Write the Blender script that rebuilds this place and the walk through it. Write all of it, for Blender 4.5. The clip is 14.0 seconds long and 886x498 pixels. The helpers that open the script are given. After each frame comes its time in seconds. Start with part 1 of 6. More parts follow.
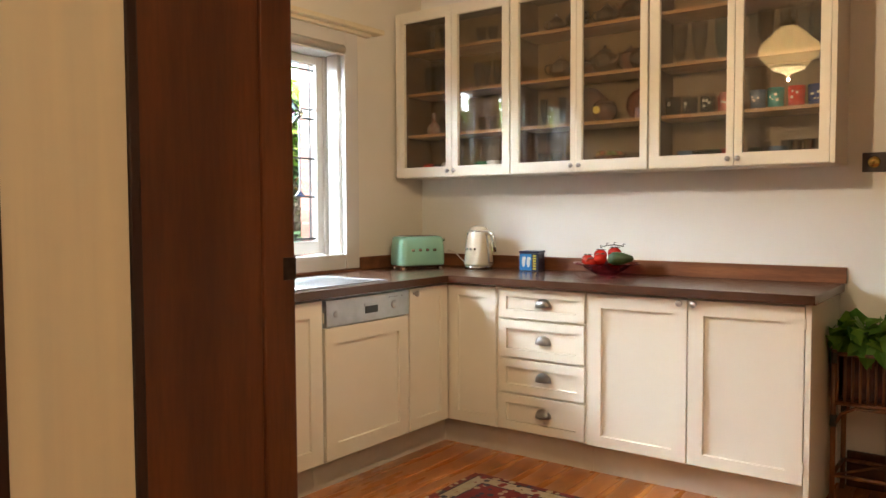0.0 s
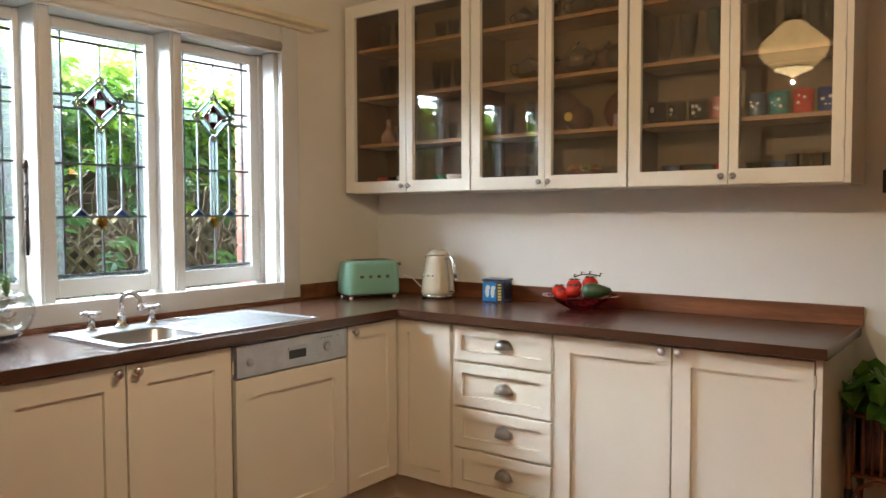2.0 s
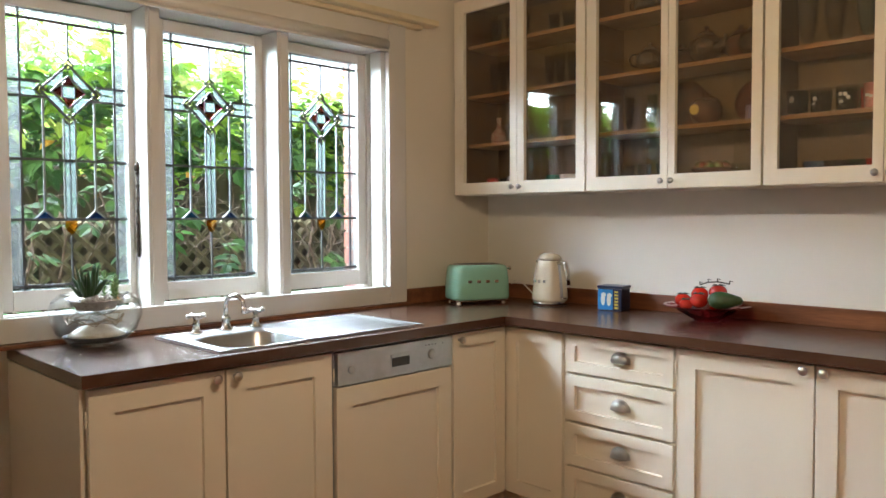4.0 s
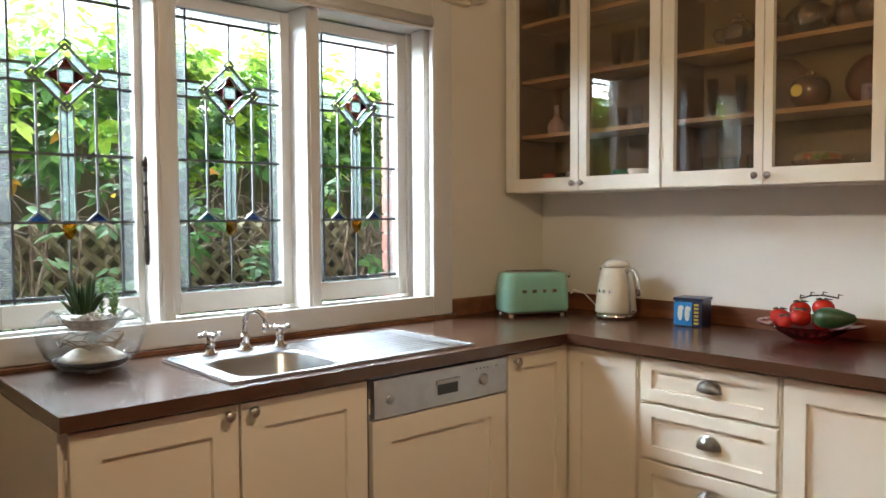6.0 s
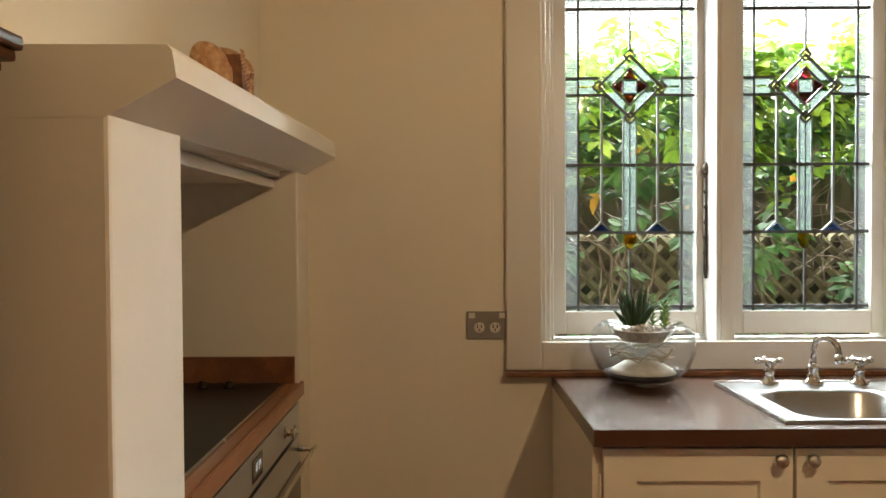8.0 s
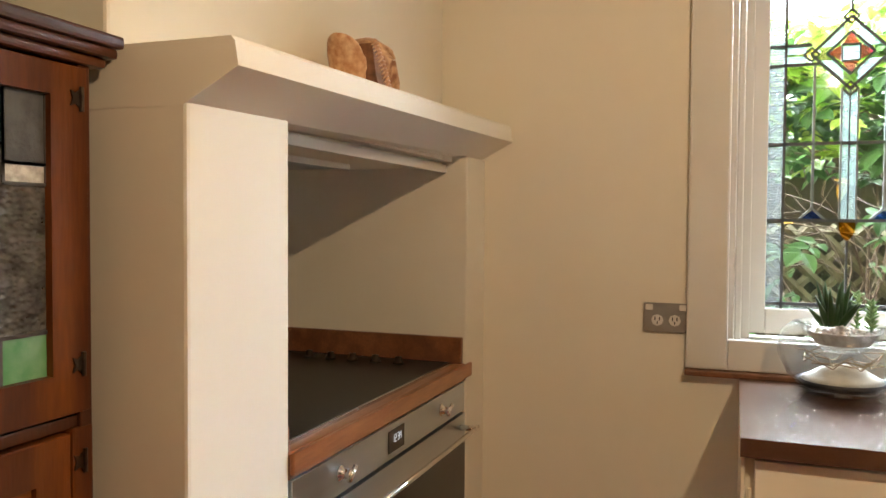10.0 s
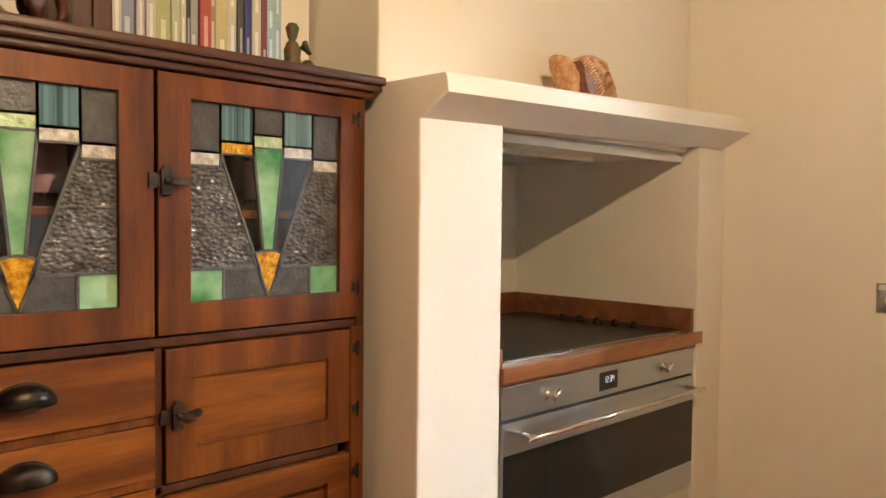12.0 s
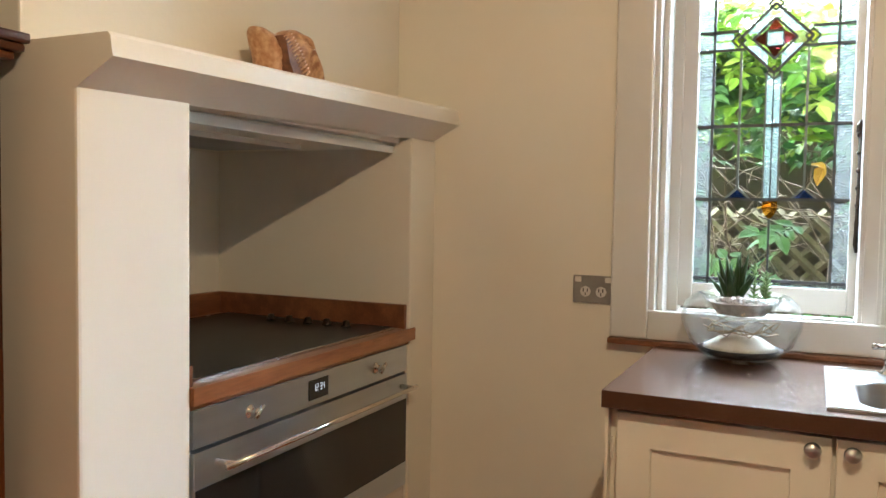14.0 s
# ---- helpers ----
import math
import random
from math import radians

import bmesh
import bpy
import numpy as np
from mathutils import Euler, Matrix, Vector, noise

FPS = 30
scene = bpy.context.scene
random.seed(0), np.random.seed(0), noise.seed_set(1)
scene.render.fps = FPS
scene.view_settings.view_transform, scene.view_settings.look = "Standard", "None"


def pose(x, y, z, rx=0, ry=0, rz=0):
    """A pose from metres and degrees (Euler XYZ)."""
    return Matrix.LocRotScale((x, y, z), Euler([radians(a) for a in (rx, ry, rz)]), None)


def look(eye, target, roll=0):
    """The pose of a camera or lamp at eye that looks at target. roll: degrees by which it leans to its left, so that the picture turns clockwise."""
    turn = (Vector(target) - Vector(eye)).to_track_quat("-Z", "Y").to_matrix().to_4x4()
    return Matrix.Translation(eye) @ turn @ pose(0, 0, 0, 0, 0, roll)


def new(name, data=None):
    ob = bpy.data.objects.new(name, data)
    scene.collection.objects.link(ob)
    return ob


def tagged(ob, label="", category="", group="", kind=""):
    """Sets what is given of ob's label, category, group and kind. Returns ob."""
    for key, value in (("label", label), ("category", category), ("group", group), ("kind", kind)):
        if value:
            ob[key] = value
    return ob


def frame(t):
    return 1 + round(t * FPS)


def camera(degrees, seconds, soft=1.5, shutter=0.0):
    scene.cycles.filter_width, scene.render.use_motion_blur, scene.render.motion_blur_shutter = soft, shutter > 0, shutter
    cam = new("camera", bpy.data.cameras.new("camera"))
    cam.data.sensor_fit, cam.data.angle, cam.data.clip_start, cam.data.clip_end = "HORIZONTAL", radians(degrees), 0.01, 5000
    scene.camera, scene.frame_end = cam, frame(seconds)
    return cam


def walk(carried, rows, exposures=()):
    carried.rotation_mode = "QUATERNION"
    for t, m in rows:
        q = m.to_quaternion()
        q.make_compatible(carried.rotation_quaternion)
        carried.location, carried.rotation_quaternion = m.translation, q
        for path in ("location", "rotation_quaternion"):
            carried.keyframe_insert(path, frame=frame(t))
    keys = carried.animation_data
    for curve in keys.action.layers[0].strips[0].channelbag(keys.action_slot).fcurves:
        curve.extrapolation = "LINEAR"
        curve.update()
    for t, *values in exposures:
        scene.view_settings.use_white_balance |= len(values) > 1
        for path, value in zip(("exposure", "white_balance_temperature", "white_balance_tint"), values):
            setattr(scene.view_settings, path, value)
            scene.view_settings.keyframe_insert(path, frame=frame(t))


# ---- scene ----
cam = camera(59.5, 14.0)
PATH = [
    (0, (-0.066, 0.682, 1.240), (-1.259, 2.285, 1.140), -0.3),
    (0.5, (-0.092, 0.855, 1.266), (-1.243, 2.486, 1.153), -0.3),
    (1, (-0.151, 1.041, 1.292), (-1.283, 2.687, 1.191), -0.2),
    (1.5, (-0.193, 1.176, 1.330), (-1.328, 2.821, 1.234), -0.2),
    (2, (-0.211, 1.284, 1.332), (-1.409, 2.883, 1.237), -0.2),
    (2.5, (-0.220, 1.321, 1.320), (-1.539, 2.823, 1.238), -0.2),
    (3, (-0.222, 1.347, 1.319), (-1.640, 2.755, 1.238), -0.2),
    (3.2, (-0.226, 1.362, 1.319), (-1.668, 2.746, 1.238), -0.2),
    (5.5, (-0.565, 1.624, 1.336), (-1.933, 3.079, 1.246), -0.3),
    (6, (-0.645, 1.698, 1.338), (-2.133, 3.030, 1.248), -0.3),
    (6.5, (-0.734, 1.745, 1.342), (-2.396, 2.855, 1.257), -0.2),
    (7, (-0.785, 1.816, 1.338), (-2.660, 2.512, 1.272), -0.3),
    (7.5, (-0.793, 1.852, 1.330), (-2.777, 2.100, 1.277), -0.3),
    (7.7, (-0.794, 1.860, 1.326), (-2.788, 1.985, 1.279), -0.3),
    (9.8, (-0.872, 2.110, 1.307), (-2.787, 1.535, 1.238), 0.2),
    (10, (-0.872, 2.163, 1.304), (-2.743, 1.459, 1.237), 0.4),
    (10.5, (-0.826, 2.300, 1.292), (-2.502, 1.210, 1.243), 0.5),
    (11, (-0.744, 2.400, 1.284), (-2.226, 1.058, 1.230), 0.5),
    (11.5, (-0.688, 2.535, 1.270), (-2.090, 1.109, 1.214), 0.5),
    (12, (-0.658, 2.653, 1.256), (-2.046, 1.216, 1.180), 0.6),
    (12.5, (-0.660, 2.708, 1.257), (-2.052, 1.274, 1.177), 0.7),
    (13, (-0.699, 2.694, 1.266), (-2.138, 1.308, 1.177), 0.8),
    (13.5, (-0.767, 2.628, 1.272), (-2.343, 1.400, 1.178), 0.9),
    (14, (-0.838, 2.564, 1.270), (-2.641, 1.705, 1.173), 0.9),
]
walk(cam, [(t, look(eye, target, roll)) for t, eye, target, roll in PATH], [
    (0, 0.32, 6500, 10), (1, 0.05, 6300, 10), (2.5, -0.12, 6200, 10), (6, -0.22, 6300, 10), (6.5, -0.25, 6800, 10), (7.7, -0.4, 7400, 10),
    (10, 0.3, 6700, 10), (11, 0.65, 6800, 12), (13, 0.68, 6500, 11), (13.5, 0.5, 6250, 10), (14, 0.25, 6050, 8)])

# ---- world, sun and lamps ----
world = bpy.data.worlds.new("sky")
scene.world = world
world.use_nodes = True
wn = world.node_tree
sky = wn.nodes.new("ShaderNodeTexSky")
sky.sky_type, sky.sun_disc = "NISHITA", False
sky.sun_elevation, sky.sun_rotation = radians(48), radians(200)
sky.air_density, sky.dust_density = 1.0, 3.0
wn.nodes["Background"].inputs[1].default_value = 0.15
wn.links.new(sky.outputs[0], wn.nodes["Background"].inputs[0])
sun = new("sun", bpy.data.lights.new("sun", "SUN"))
sun.data.energy, sun.data.angle, sun.data.color = 0.5, radians(12), (1.0, 0.95, 0.88)
sun.matrix_world = look((-8, 6, 10), (-4.2, 3.0, 1.5))


def area_lamp(name, eye, target, w, h, watts, colour):
    lamp = new(name, bpy.data.lights.new(name, "AREA"))
    lamp.data.shape, lamp.data.size, lamp.data.size_y = "RECTANGLE", w, h
    lamp.data.energy, lamp.data.color = watts, colour
    lamp.matrix_world = look(eye, target)
    return lamp


def point_lamp(name, place, watts, colour, radius):
    lamp = new(name, bpy.data.lights.new(name, "POINT"))
    lamp.data.energy, lamp.data.color, lamp.data.shadow_soft_size = watts, colour, radius
    lamp.location = place
    return lamp


WARM = (1.0, 0.80, 0.56)
# the bright white sky above the garden fence
area_lamp("sky_light", (-6.2, 2.4, 3.65), (-2.6, 3.0, 1.2), 8.0, 2.8, 7800, (0.76, 0.89, 1.0))
# unseen fill lamp, added to brighten the doorway jamb and lower cabinets
point_lamp("hall_fill", (0.9, 0.2, 2.5), 36, WARM, 0.1)
point_lamp("pendant_bulb", (-1.24, 2.62, 2.036), 38, (1.0, 0.76, 0.49), 0.010)

# ---- materials ----


def material(name, colour, rough=0.5, metal=0.0, dark=None, scale=6.0, stretch=(1, 1, 1), bump=0.0, bump_scale=80.0, mix=0.5, fine=0.0,
             random_tint=0.0, coat=0.0, rough_vary=0.0):
    """Principled paint, wood, metal or stone with two scales of variation."""
    m = bpy.data.materials.new(name)
    m.use_nodes = True
    t = m.node_tree
    p = t.nodes["Principled BSDF"]
    p.inputs["Roughness"].default_value, p.inputs["Metallic"].default_value = rough, metal
    p.inputs["Coat Weight"].default_value = coat
    p.inputs["Coat Roughness"].default_value = 0.15
    co = t.nodes.new("ShaderNodeTexCoord")
    mp = t.nodes.new("ShaderNodeMapping")
    mp.inputs["Scale"].default_value = stretch
    t.links.new(co.outputs["Object"], mp.inputs["Vector"])
    big = t.nodes.new("ShaderNodeTexNoise")
    big.inputs["Scale"].default_value, big.inputs["Detail"].default_value = scale, 6.0
    t.links.new(mp.outputs[0], big.inputs["Vector"])
    ramp = t.nodes.new("ShaderNodeMapRange")
    ramp.inputs["From Min"].default_value, ramp.inputs["From Max"].default_value = 0.35, 0.65
    ramp.inputs["To Max"].default_value = mix * 2
    t.links.new(big.outputs[0], ramp.inputs["Value"])
    mixer = t.nodes.new("ShaderNodeMix")
    mixer.data_type = "RGBA"
    dark = dark or tuple(c * 0.88 for c in colour)
    mixer.inputs["A"].default_value, mixer.inputs["B"].default_value = (*colour, 1), (*dark, 1)
    t.links.new(ramp.outputs[0], mixer.inputs["Factor"])
    out = mixer.outputs["Result"]
    small = t.nodes.new("ShaderNodeTexNoise")
    small.inputs["Scale"].default_value, small.inputs["Detail"].default_value = bump_scale, 8.0
    t.links.new(mp.outputs[0], small.inputs["Vector"])
    if fine or random_tint:
        hsv = t.nodes.new("ShaderNodeHueSaturation")
        t.links.new(out, hsv.inputs["Color"])
        add = t.nodes.new("ShaderNodeMath")
        add.operation = "MULTIPLY_ADD"
        add.inputs[1].default_value, add.inputs[2].default_value = fine, 1 - fine / 2
        t.links.new(small.outputs[0], add.inputs[0])
        value = add.outputs[0]
        if random_tint:
            info = t.nodes.new("ShaderNodeObjectInfo")
            geo = t.nodes.new("ShaderNodeNewGeometry")
            both = t.nodes.new("ShaderNodeMath")
            both.operation = "ADD"
            t.links.new(info.outputs["Random"], both.inputs[0])
            t.links.new(geo.outputs["Random Per Island"], both.inputs[1])
            wob = t.nodes.new("ShaderNodeMath")
            wob.operation = "MULTIPLY_ADD"
            wob.inputs[1].default_value = random_tint / 2
            t.links.new(both.outputs[0], wob.inputs[0])
            sub = t.nodes.new("ShaderNodeMath")
            sub.operation = "SUBTRACT"
            sub.inputs[1].default_value = random_tint / 2
            t.links.new(value, sub.inputs[0])
            t.links.new(sub.outputs[0], wob.inputs[2])
            value = wob.outputs[0]
        t.links.new(value, hsv.inputs["Value"])
        out = hsv.outputs[0]
    t.links.new(out, p.inputs["Base Color"])
    if rough_vary:
        rr = t.nodes.new("ShaderNodeMath")
        rr.operation = "MULTIPLY_ADD"
        rr.inputs[1].default_value, rr.inputs[2].default_value = rough_vary, rough - rough_vary / 2
        t.links.new(big.outputs[0], rr.inputs[0])
        t.links.new(rr.outputs[0], p.inputs["Roughness"])
    if bump:
        bp = t.nodes.new("ShaderNodeBump")
        bp.inputs["Strength"].default_value, bp.inputs["Distance"].default_value = bump, 0.003
        t.links.new(small.outputs[0], bp.inputs["Height"])
        t.links.new(bp.outputs[0], p.inputs["Normal"])
    return m


def wood(name, light, deep, rough=0.4, along="z", scale=5.0, coat=0.0, random_tint=0.0):
    """Timber whose grain runs along one axis of the object."""
    st = {"x": (0.12, 1, 1), "y": (1, 0.12, 1), "z": (1, 1, 0.12)}[along]
    return material(name, light, rough, 0, deep, scale * 3, st, 0.2, 160.0, 0.6, 0.75, random_tint, coat, 0.15)


def glass(name, tint=(1, 1, 1), gloss=0.0, waves=0.0, wave_scale=120.0, see=1.0, ridged=False, shine_at=0.04, polish=0.03):
    """Thin glass: see-through with a Fresnel sheen; waves: relief that bends what is seen."""
    m = bpy.data.materials.new(name)
    m.use_nodes = True
    t = m.node_tree
    t.nodes.remove(t.nodes["Principled BSDF"])
    out = t.nodes["Material Output"]
    if waves:
        clear = t.nodes.new("ShaderNodeBsdfRefraction")
        clear.inputs["IOR"].default_value, clear.inputs["Roughness"].default_value = 1.42, gloss
    else:
        clear = t.nodes.new("ShaderNodeBsdfTransparent")
    clear.inputs["Color"].default_value = (*[c * see for c in tint], 1)
    shine = t.nodes.new("ShaderNodeBsdfGlossy")
    shine.inputs["Roughness"].default_value = polish + gloss * 0.3
    lw = t.nodes.new("ShaderNodeLayerWeight")
    power = t.nodes.new("ShaderNodeMath")
    power.operation = "POWER"
    power.inputs[1].default_value = 5.0
    t.links.new(lw.outputs["Facing"], power.inputs[0])
    fr = t.nodes.new("ShaderNodeMath")
    fr.operation = "MULTIPLY_ADD"
    fr.inputs[1].default_value, fr.inputs[2].default_value = 0.9, shine_at
    t.links.new(power.outputs[0], fr.inputs[0])
    mx = t.nodes.new("ShaderNodeMixShader")
    t.links.new(fr.outputs[0], mx.inputs[0])
    t.links.new(clear.outputs[0], mx.inputs[1])
    t.links.new(shine.outputs[0], mx.inputs[2])
    t.links.new(mx.outputs[0], out.inputs[0])
    if waves:
        co = t.nodes.new("ShaderNodeTexCoord")
        if ridged:
            tex = t.nodes.new("ShaderNodeTexVoronoi")
            tex.feature = "SMOOTH_F1"
        else:
            tex = t.nodes.new("ShaderNodeTexNoise")
        tex.inputs["Scale"].default_value = wave_scale
        t.links.new(co.outputs["Object"], tex.inputs["Vector"])
        bp = t.nodes.new("ShaderNodeBump")
        bp.inputs["Strength"].default_value, bp.inputs["Distance"].default_value = waves, 0.004
        t.links.new(tex.outputs[0], bp.inputs["Height"])
        for n in (clear, shine):
            t.links.new(bp.outputs[0], n.inputs["Normal"])
    return m


def glow(name, colour, strength, deep=None):
    m = bpy.data.materials.new(name)
    m.use_nodes = True
    p = m.node_tree.nodes["Principled BSDF"]
    p.inputs["Base Color"].default_value = (*colour, 1)
    p.inputs["Emission Color"].default_value = (*(deep or colour), 1)
    p.inputs["Emission Strength"].default_value = strength
    p.inputs["Roughness"].default_value = 0.25
    return m


CREAM_WALL = material("wall_paint", (0.78, 0.73, 0.63), 0.75, 0, (0.75, 0.70, 0.60), 1.5, bump=0.15, bump_scale=60)
# the same cream paint, with cool window daylight put into the colour
DAYLIT_WALL = material("daylit_wall_paint", (0.79, 0.76, 0.69), 0.75, 0, (0.76, 0.73, 0.66), 1.5, bump=0.15, bump_scale=60)
CEILING_PAINT = material("ceiling_paint", (0.74, 0.70, 0.62), 0.8, 0, None, 1.5, bump=0.1)
CREAM_DOOR = material("cream_cabinet_paint", (0.80, 0.74, 0.62), 0.38, 0, (0.77, 0.71, 0.59), 2.0, bump=0.05, bump_scale=90, rough_vary=0.15)
WHITE_TRIM = material("white_gloss_paint", (0.68, 0.66, 0.62), 0.35, 0, (0.64, 0.62, 0.58), 3.0, bump=0.08, bump_scale=70)
YELLOW_TRIM = material("cream_gloss_paint", (0.80, 0.69, 0.47), 0.4, 0, None, 3.0, bump=0.05)
PLINTH_PAINT = material("plinth_paint", (0.66, 0.60, 0.50), 0.5, 0, (0.58, 0.52, 0.42), 4.0, bump=0.05)
COUNTER = material("brown_worktop", (0.080, 0.036, 0.021), 0.25, 0, (0.060, 0.026, 0.015), 3.0, (1, 1, 1), 0.06, 220, 0.6, 0.25, 0, 0.1, 0.06)
UPSTAND = wood("brown_timber_upstand", (0.25, 0.095, 0.036), (0.15, 0.052, 0.020), 0.4, "x")
STEEL = material("brushed_steel", (0.62, 0.62, 0.61), 0.25, 1.0, None, 20, (1, 0.05, 1), 0.05, 200, rough_vary=0.12)
BOWL_STEEL = material("satin_bowl_steel", (0.52, 0.53, 0.54), 0.30, 1.0, None, 20, (1, 0.05, 1), 0.03, 200)
OVEN_STEEL = material("oven_steel", (0.60, 0.66, 0.73), 0.28, 1.0, None, 20, (0.05, 1, 1), 0.03, 200)
JAMB_WOOD = wood("jamb_timber", (0.15, 0.045, 0.013), (0.085, 0.025, 0.008), 0.36, "z", 4, 0.15)
DULL_STEEL = material("satin_steel", (0.50, 0.52, 0.54), 0.42, 0.85, None, 20, (0.05, 1, 1), 0.03, 200)
CHROME = material("chrome", (0.80, 0.79, 0.77), 0.08, 1.0, None, 8)
NICKEL = material("brushed_nickel", (0.55, 0.53, 0.50), 0.28, 1.0, None, 30)
IRON = material("dark_bronze", (0.10, 0.07, 0.05), 0.36, 0.8, (0.03, 0.022, 0.018), 30, bump=0.2)
BLACK = material("black_plastic", (0.015, 0.015, 0.016), 0.35, 0, None, 10)
BLACK_GLASS = material("black_glass", (0.012, 0.011, 0.010), 0.06, 0, None, 10)
LEAD = material("lead_came", (0.055, 0.057, 0.06), 0.55, 0.4, (0.09, 0.09, 0.095), 60, bump=0.2)
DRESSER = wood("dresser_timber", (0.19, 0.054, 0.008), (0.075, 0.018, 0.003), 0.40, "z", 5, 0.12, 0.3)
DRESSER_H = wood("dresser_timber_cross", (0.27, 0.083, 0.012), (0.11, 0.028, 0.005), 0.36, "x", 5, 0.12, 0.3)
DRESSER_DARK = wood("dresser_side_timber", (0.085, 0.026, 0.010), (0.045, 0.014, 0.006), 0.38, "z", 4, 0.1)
CARCASE = wood("cupboard_lining", (0.13, 0.058, 0.018), (0.085, 0.036, 0.011), 0.45, "x", 4)
FLOOR_WOOD = wood("pine_floor", (0.52, 0.20, 0.048), (0.38, 0.125, 0.028), 0.28, "y", 4, 0.35, 0.25)
HOB_WOOD = wood("bench_timber", (0.36, 0.15, 0.055), (0.22, 0.075, 0.026), 0.35, "x", 4, 0.2)
SHELF_WOOD = wood("pale_shelf_timber", (0.40, 0.21, 0.075), (0.29, 0.145, 0.048), 0.4, "x", 4)
BACK_PANEL = wood("pale_tan_panel", (0.20, 0.125, 0.05), (0.155, 0.092, 0.034), 0.5, "z", 3)
DRESSER_LEAD = material("grey_lead_came", (0.10, 0.098, 0.095), 0.5, 0.4, (0.06, 0.06, 0.058), 60, bump=0.2)
for one in (DRESSER, DRESSER_H, DRESSER_DARK):
    one.node_tree.nodes["Principled BSDF"].inputs["Specular IOR Level"].default_value = 0.28
CLEAR = glass("clear_glass", see=0.97)
CUPBOARD_GLASS = glass("cupboard_glass", (1, 0.97, 0.92), see=0.96, shine_at=0.06, polish=0.0)


def rippled(name, tint, fine=1.0, least=0.01, most=0.09):
    """Obscure reeded glass: partly clear, partly scattering, in fine uneven ripples."""
    m = bpy.data.materials.new(name)
    m.use_nodes = True
    t = m.node_tree
    t.nodes.remove(t.nodes["Principled BSDF"])
    co = t.nodes.new("ShaderNodeTexCoord")
    wave = t.nodes.new("ShaderNodeTexWave")
    wave.bands_direction = "Z"
    wave.inputs["Scale"].default_value, wave.inputs["Distortion"].default_value = 42.0 * fine, 5.0
    wave.inputs["Detail"].default_value, wave.inputs["Detail Scale"].default_value = 2.0, 2.5
    t.links.new(co.outputs["Object"], wave.inputs["Vector"])
    rng = t.nodes.new("ShaderNodeMapRange")
    rng.inputs["To Min"].default_value, rng.inputs["To Max"].default_value = least, most
    t.links.new(wave.outputs["Fac"], rng.inputs["Value"])
    clear = t.nodes.new("ShaderNodeBsdfTransparent")
    tone = t.nodes.new("ShaderNodeMix")
    tone.data_type = "RGBA"
    tone.inputs["A"].default_value, tone.inputs["B"].default_value = (*[c * 0.40 for c in tint], 1), (*tint, 1)
    t.links.new(wave.outputs["Fac"], tone.inputs["Factor"])
    t.links.new(tone.outputs["Result"], clear.inputs["Color"])
    milk = t.nodes.new("ShaderNodeBsdfTranslucent")
    milk.inputs["Color"].default_value = (*[c * 0.5 for c in tint], 1)
    mx = t.nodes.new("ShaderNodeMixShader")
    t.links.new(rng.outputs[0], mx.inputs[0])
    t.links.new(clear.outputs[0], mx.inputs[1])
    t.links.new(milk.outputs[0], mx.inputs[2])
    shine = t.nodes.new("ShaderNodeBsdfGlossy")
    shine.inputs["Roughness"].default_value = 0.1
    bp = t.nodes.new("ShaderNodeBump")
    bp.inputs["Strength"].default_value, bp.inputs["Distance"].default_value = 0.6, 0.003
    t.links.new(wave.outputs["Fac"], bp.inputs["Height"])
    t.links.new(bp.outputs[0], shine.inputs["Normal"])
    top = t.nodes.new("ShaderNodeMixShader")
    top.inputs[0].default_value = 0.06
    t.links.new(mx.outputs[0], top.inputs[1])
    t.links.new(shine.outputs[0], top.inputs[2])
    t.links.new(top.outputs[0], t.nodes["Material Output"].inputs[0])
    return m


RIPPLE = rippled("rippled_glass", (0.93, 0.98, 0.97))
BEVEL = rippled("pale_bevelled_glass", (0.80, 0.95, 0.90), 1.6, 0.03, 0.12)
SILVER_CAME = material("bright_zinc_came", (0.20, 0.21, 0.22), 0.45, 0.2, (0.14, 0.145, 0.15), 60, bump=0.1)
YELLOW_GLASS = glass("olive_yellow_glass", (0.86, 0.84, 0.52))
RED_GLASS = glass("ruby_glass", (0.62, 0.20, 0.27))
BLUE_GLASS = glass("cobalt_glass", (0.22, 0.38, 0.92))
AMBER_GLASS = glass("amber_glass", (0.80, 0.45, 0.05))
DRINK_GLASS = glass("drinking_glass", (0.95, 0.96, 0.95), see=0.95, shine_at=0.09, polish=0.0)


# ---- shapes ----
def part(name, bm, mat, parent=None, label="", smooth=False):
    me = bpy.data.meshes.new(name)
    bm.to_mesh(me)
    bm.free()
    if smooth:
        for f in me.polygons:
            f.use_smooth = True
    for one in mat if isinstance(mat, (list, tuple)) else [mat]:
        me.materials.append(one)
    ob = new(name, me)
    if parent:
        ob.parent = parent
    return tagged(ob, label) if label else ob


def thing(name, label, category, group="", at=(0, 0, 0), turn=0.0):
    ob = new(name)
    ob.empty_display_size = 0.05
    ob.matrix_world = pose(*at, 0, 0, turn)
    return tagged(ob, label, category, group)


def structure(ob, label="", category=""):
    return tagged(ob, label, category, kind="structure")


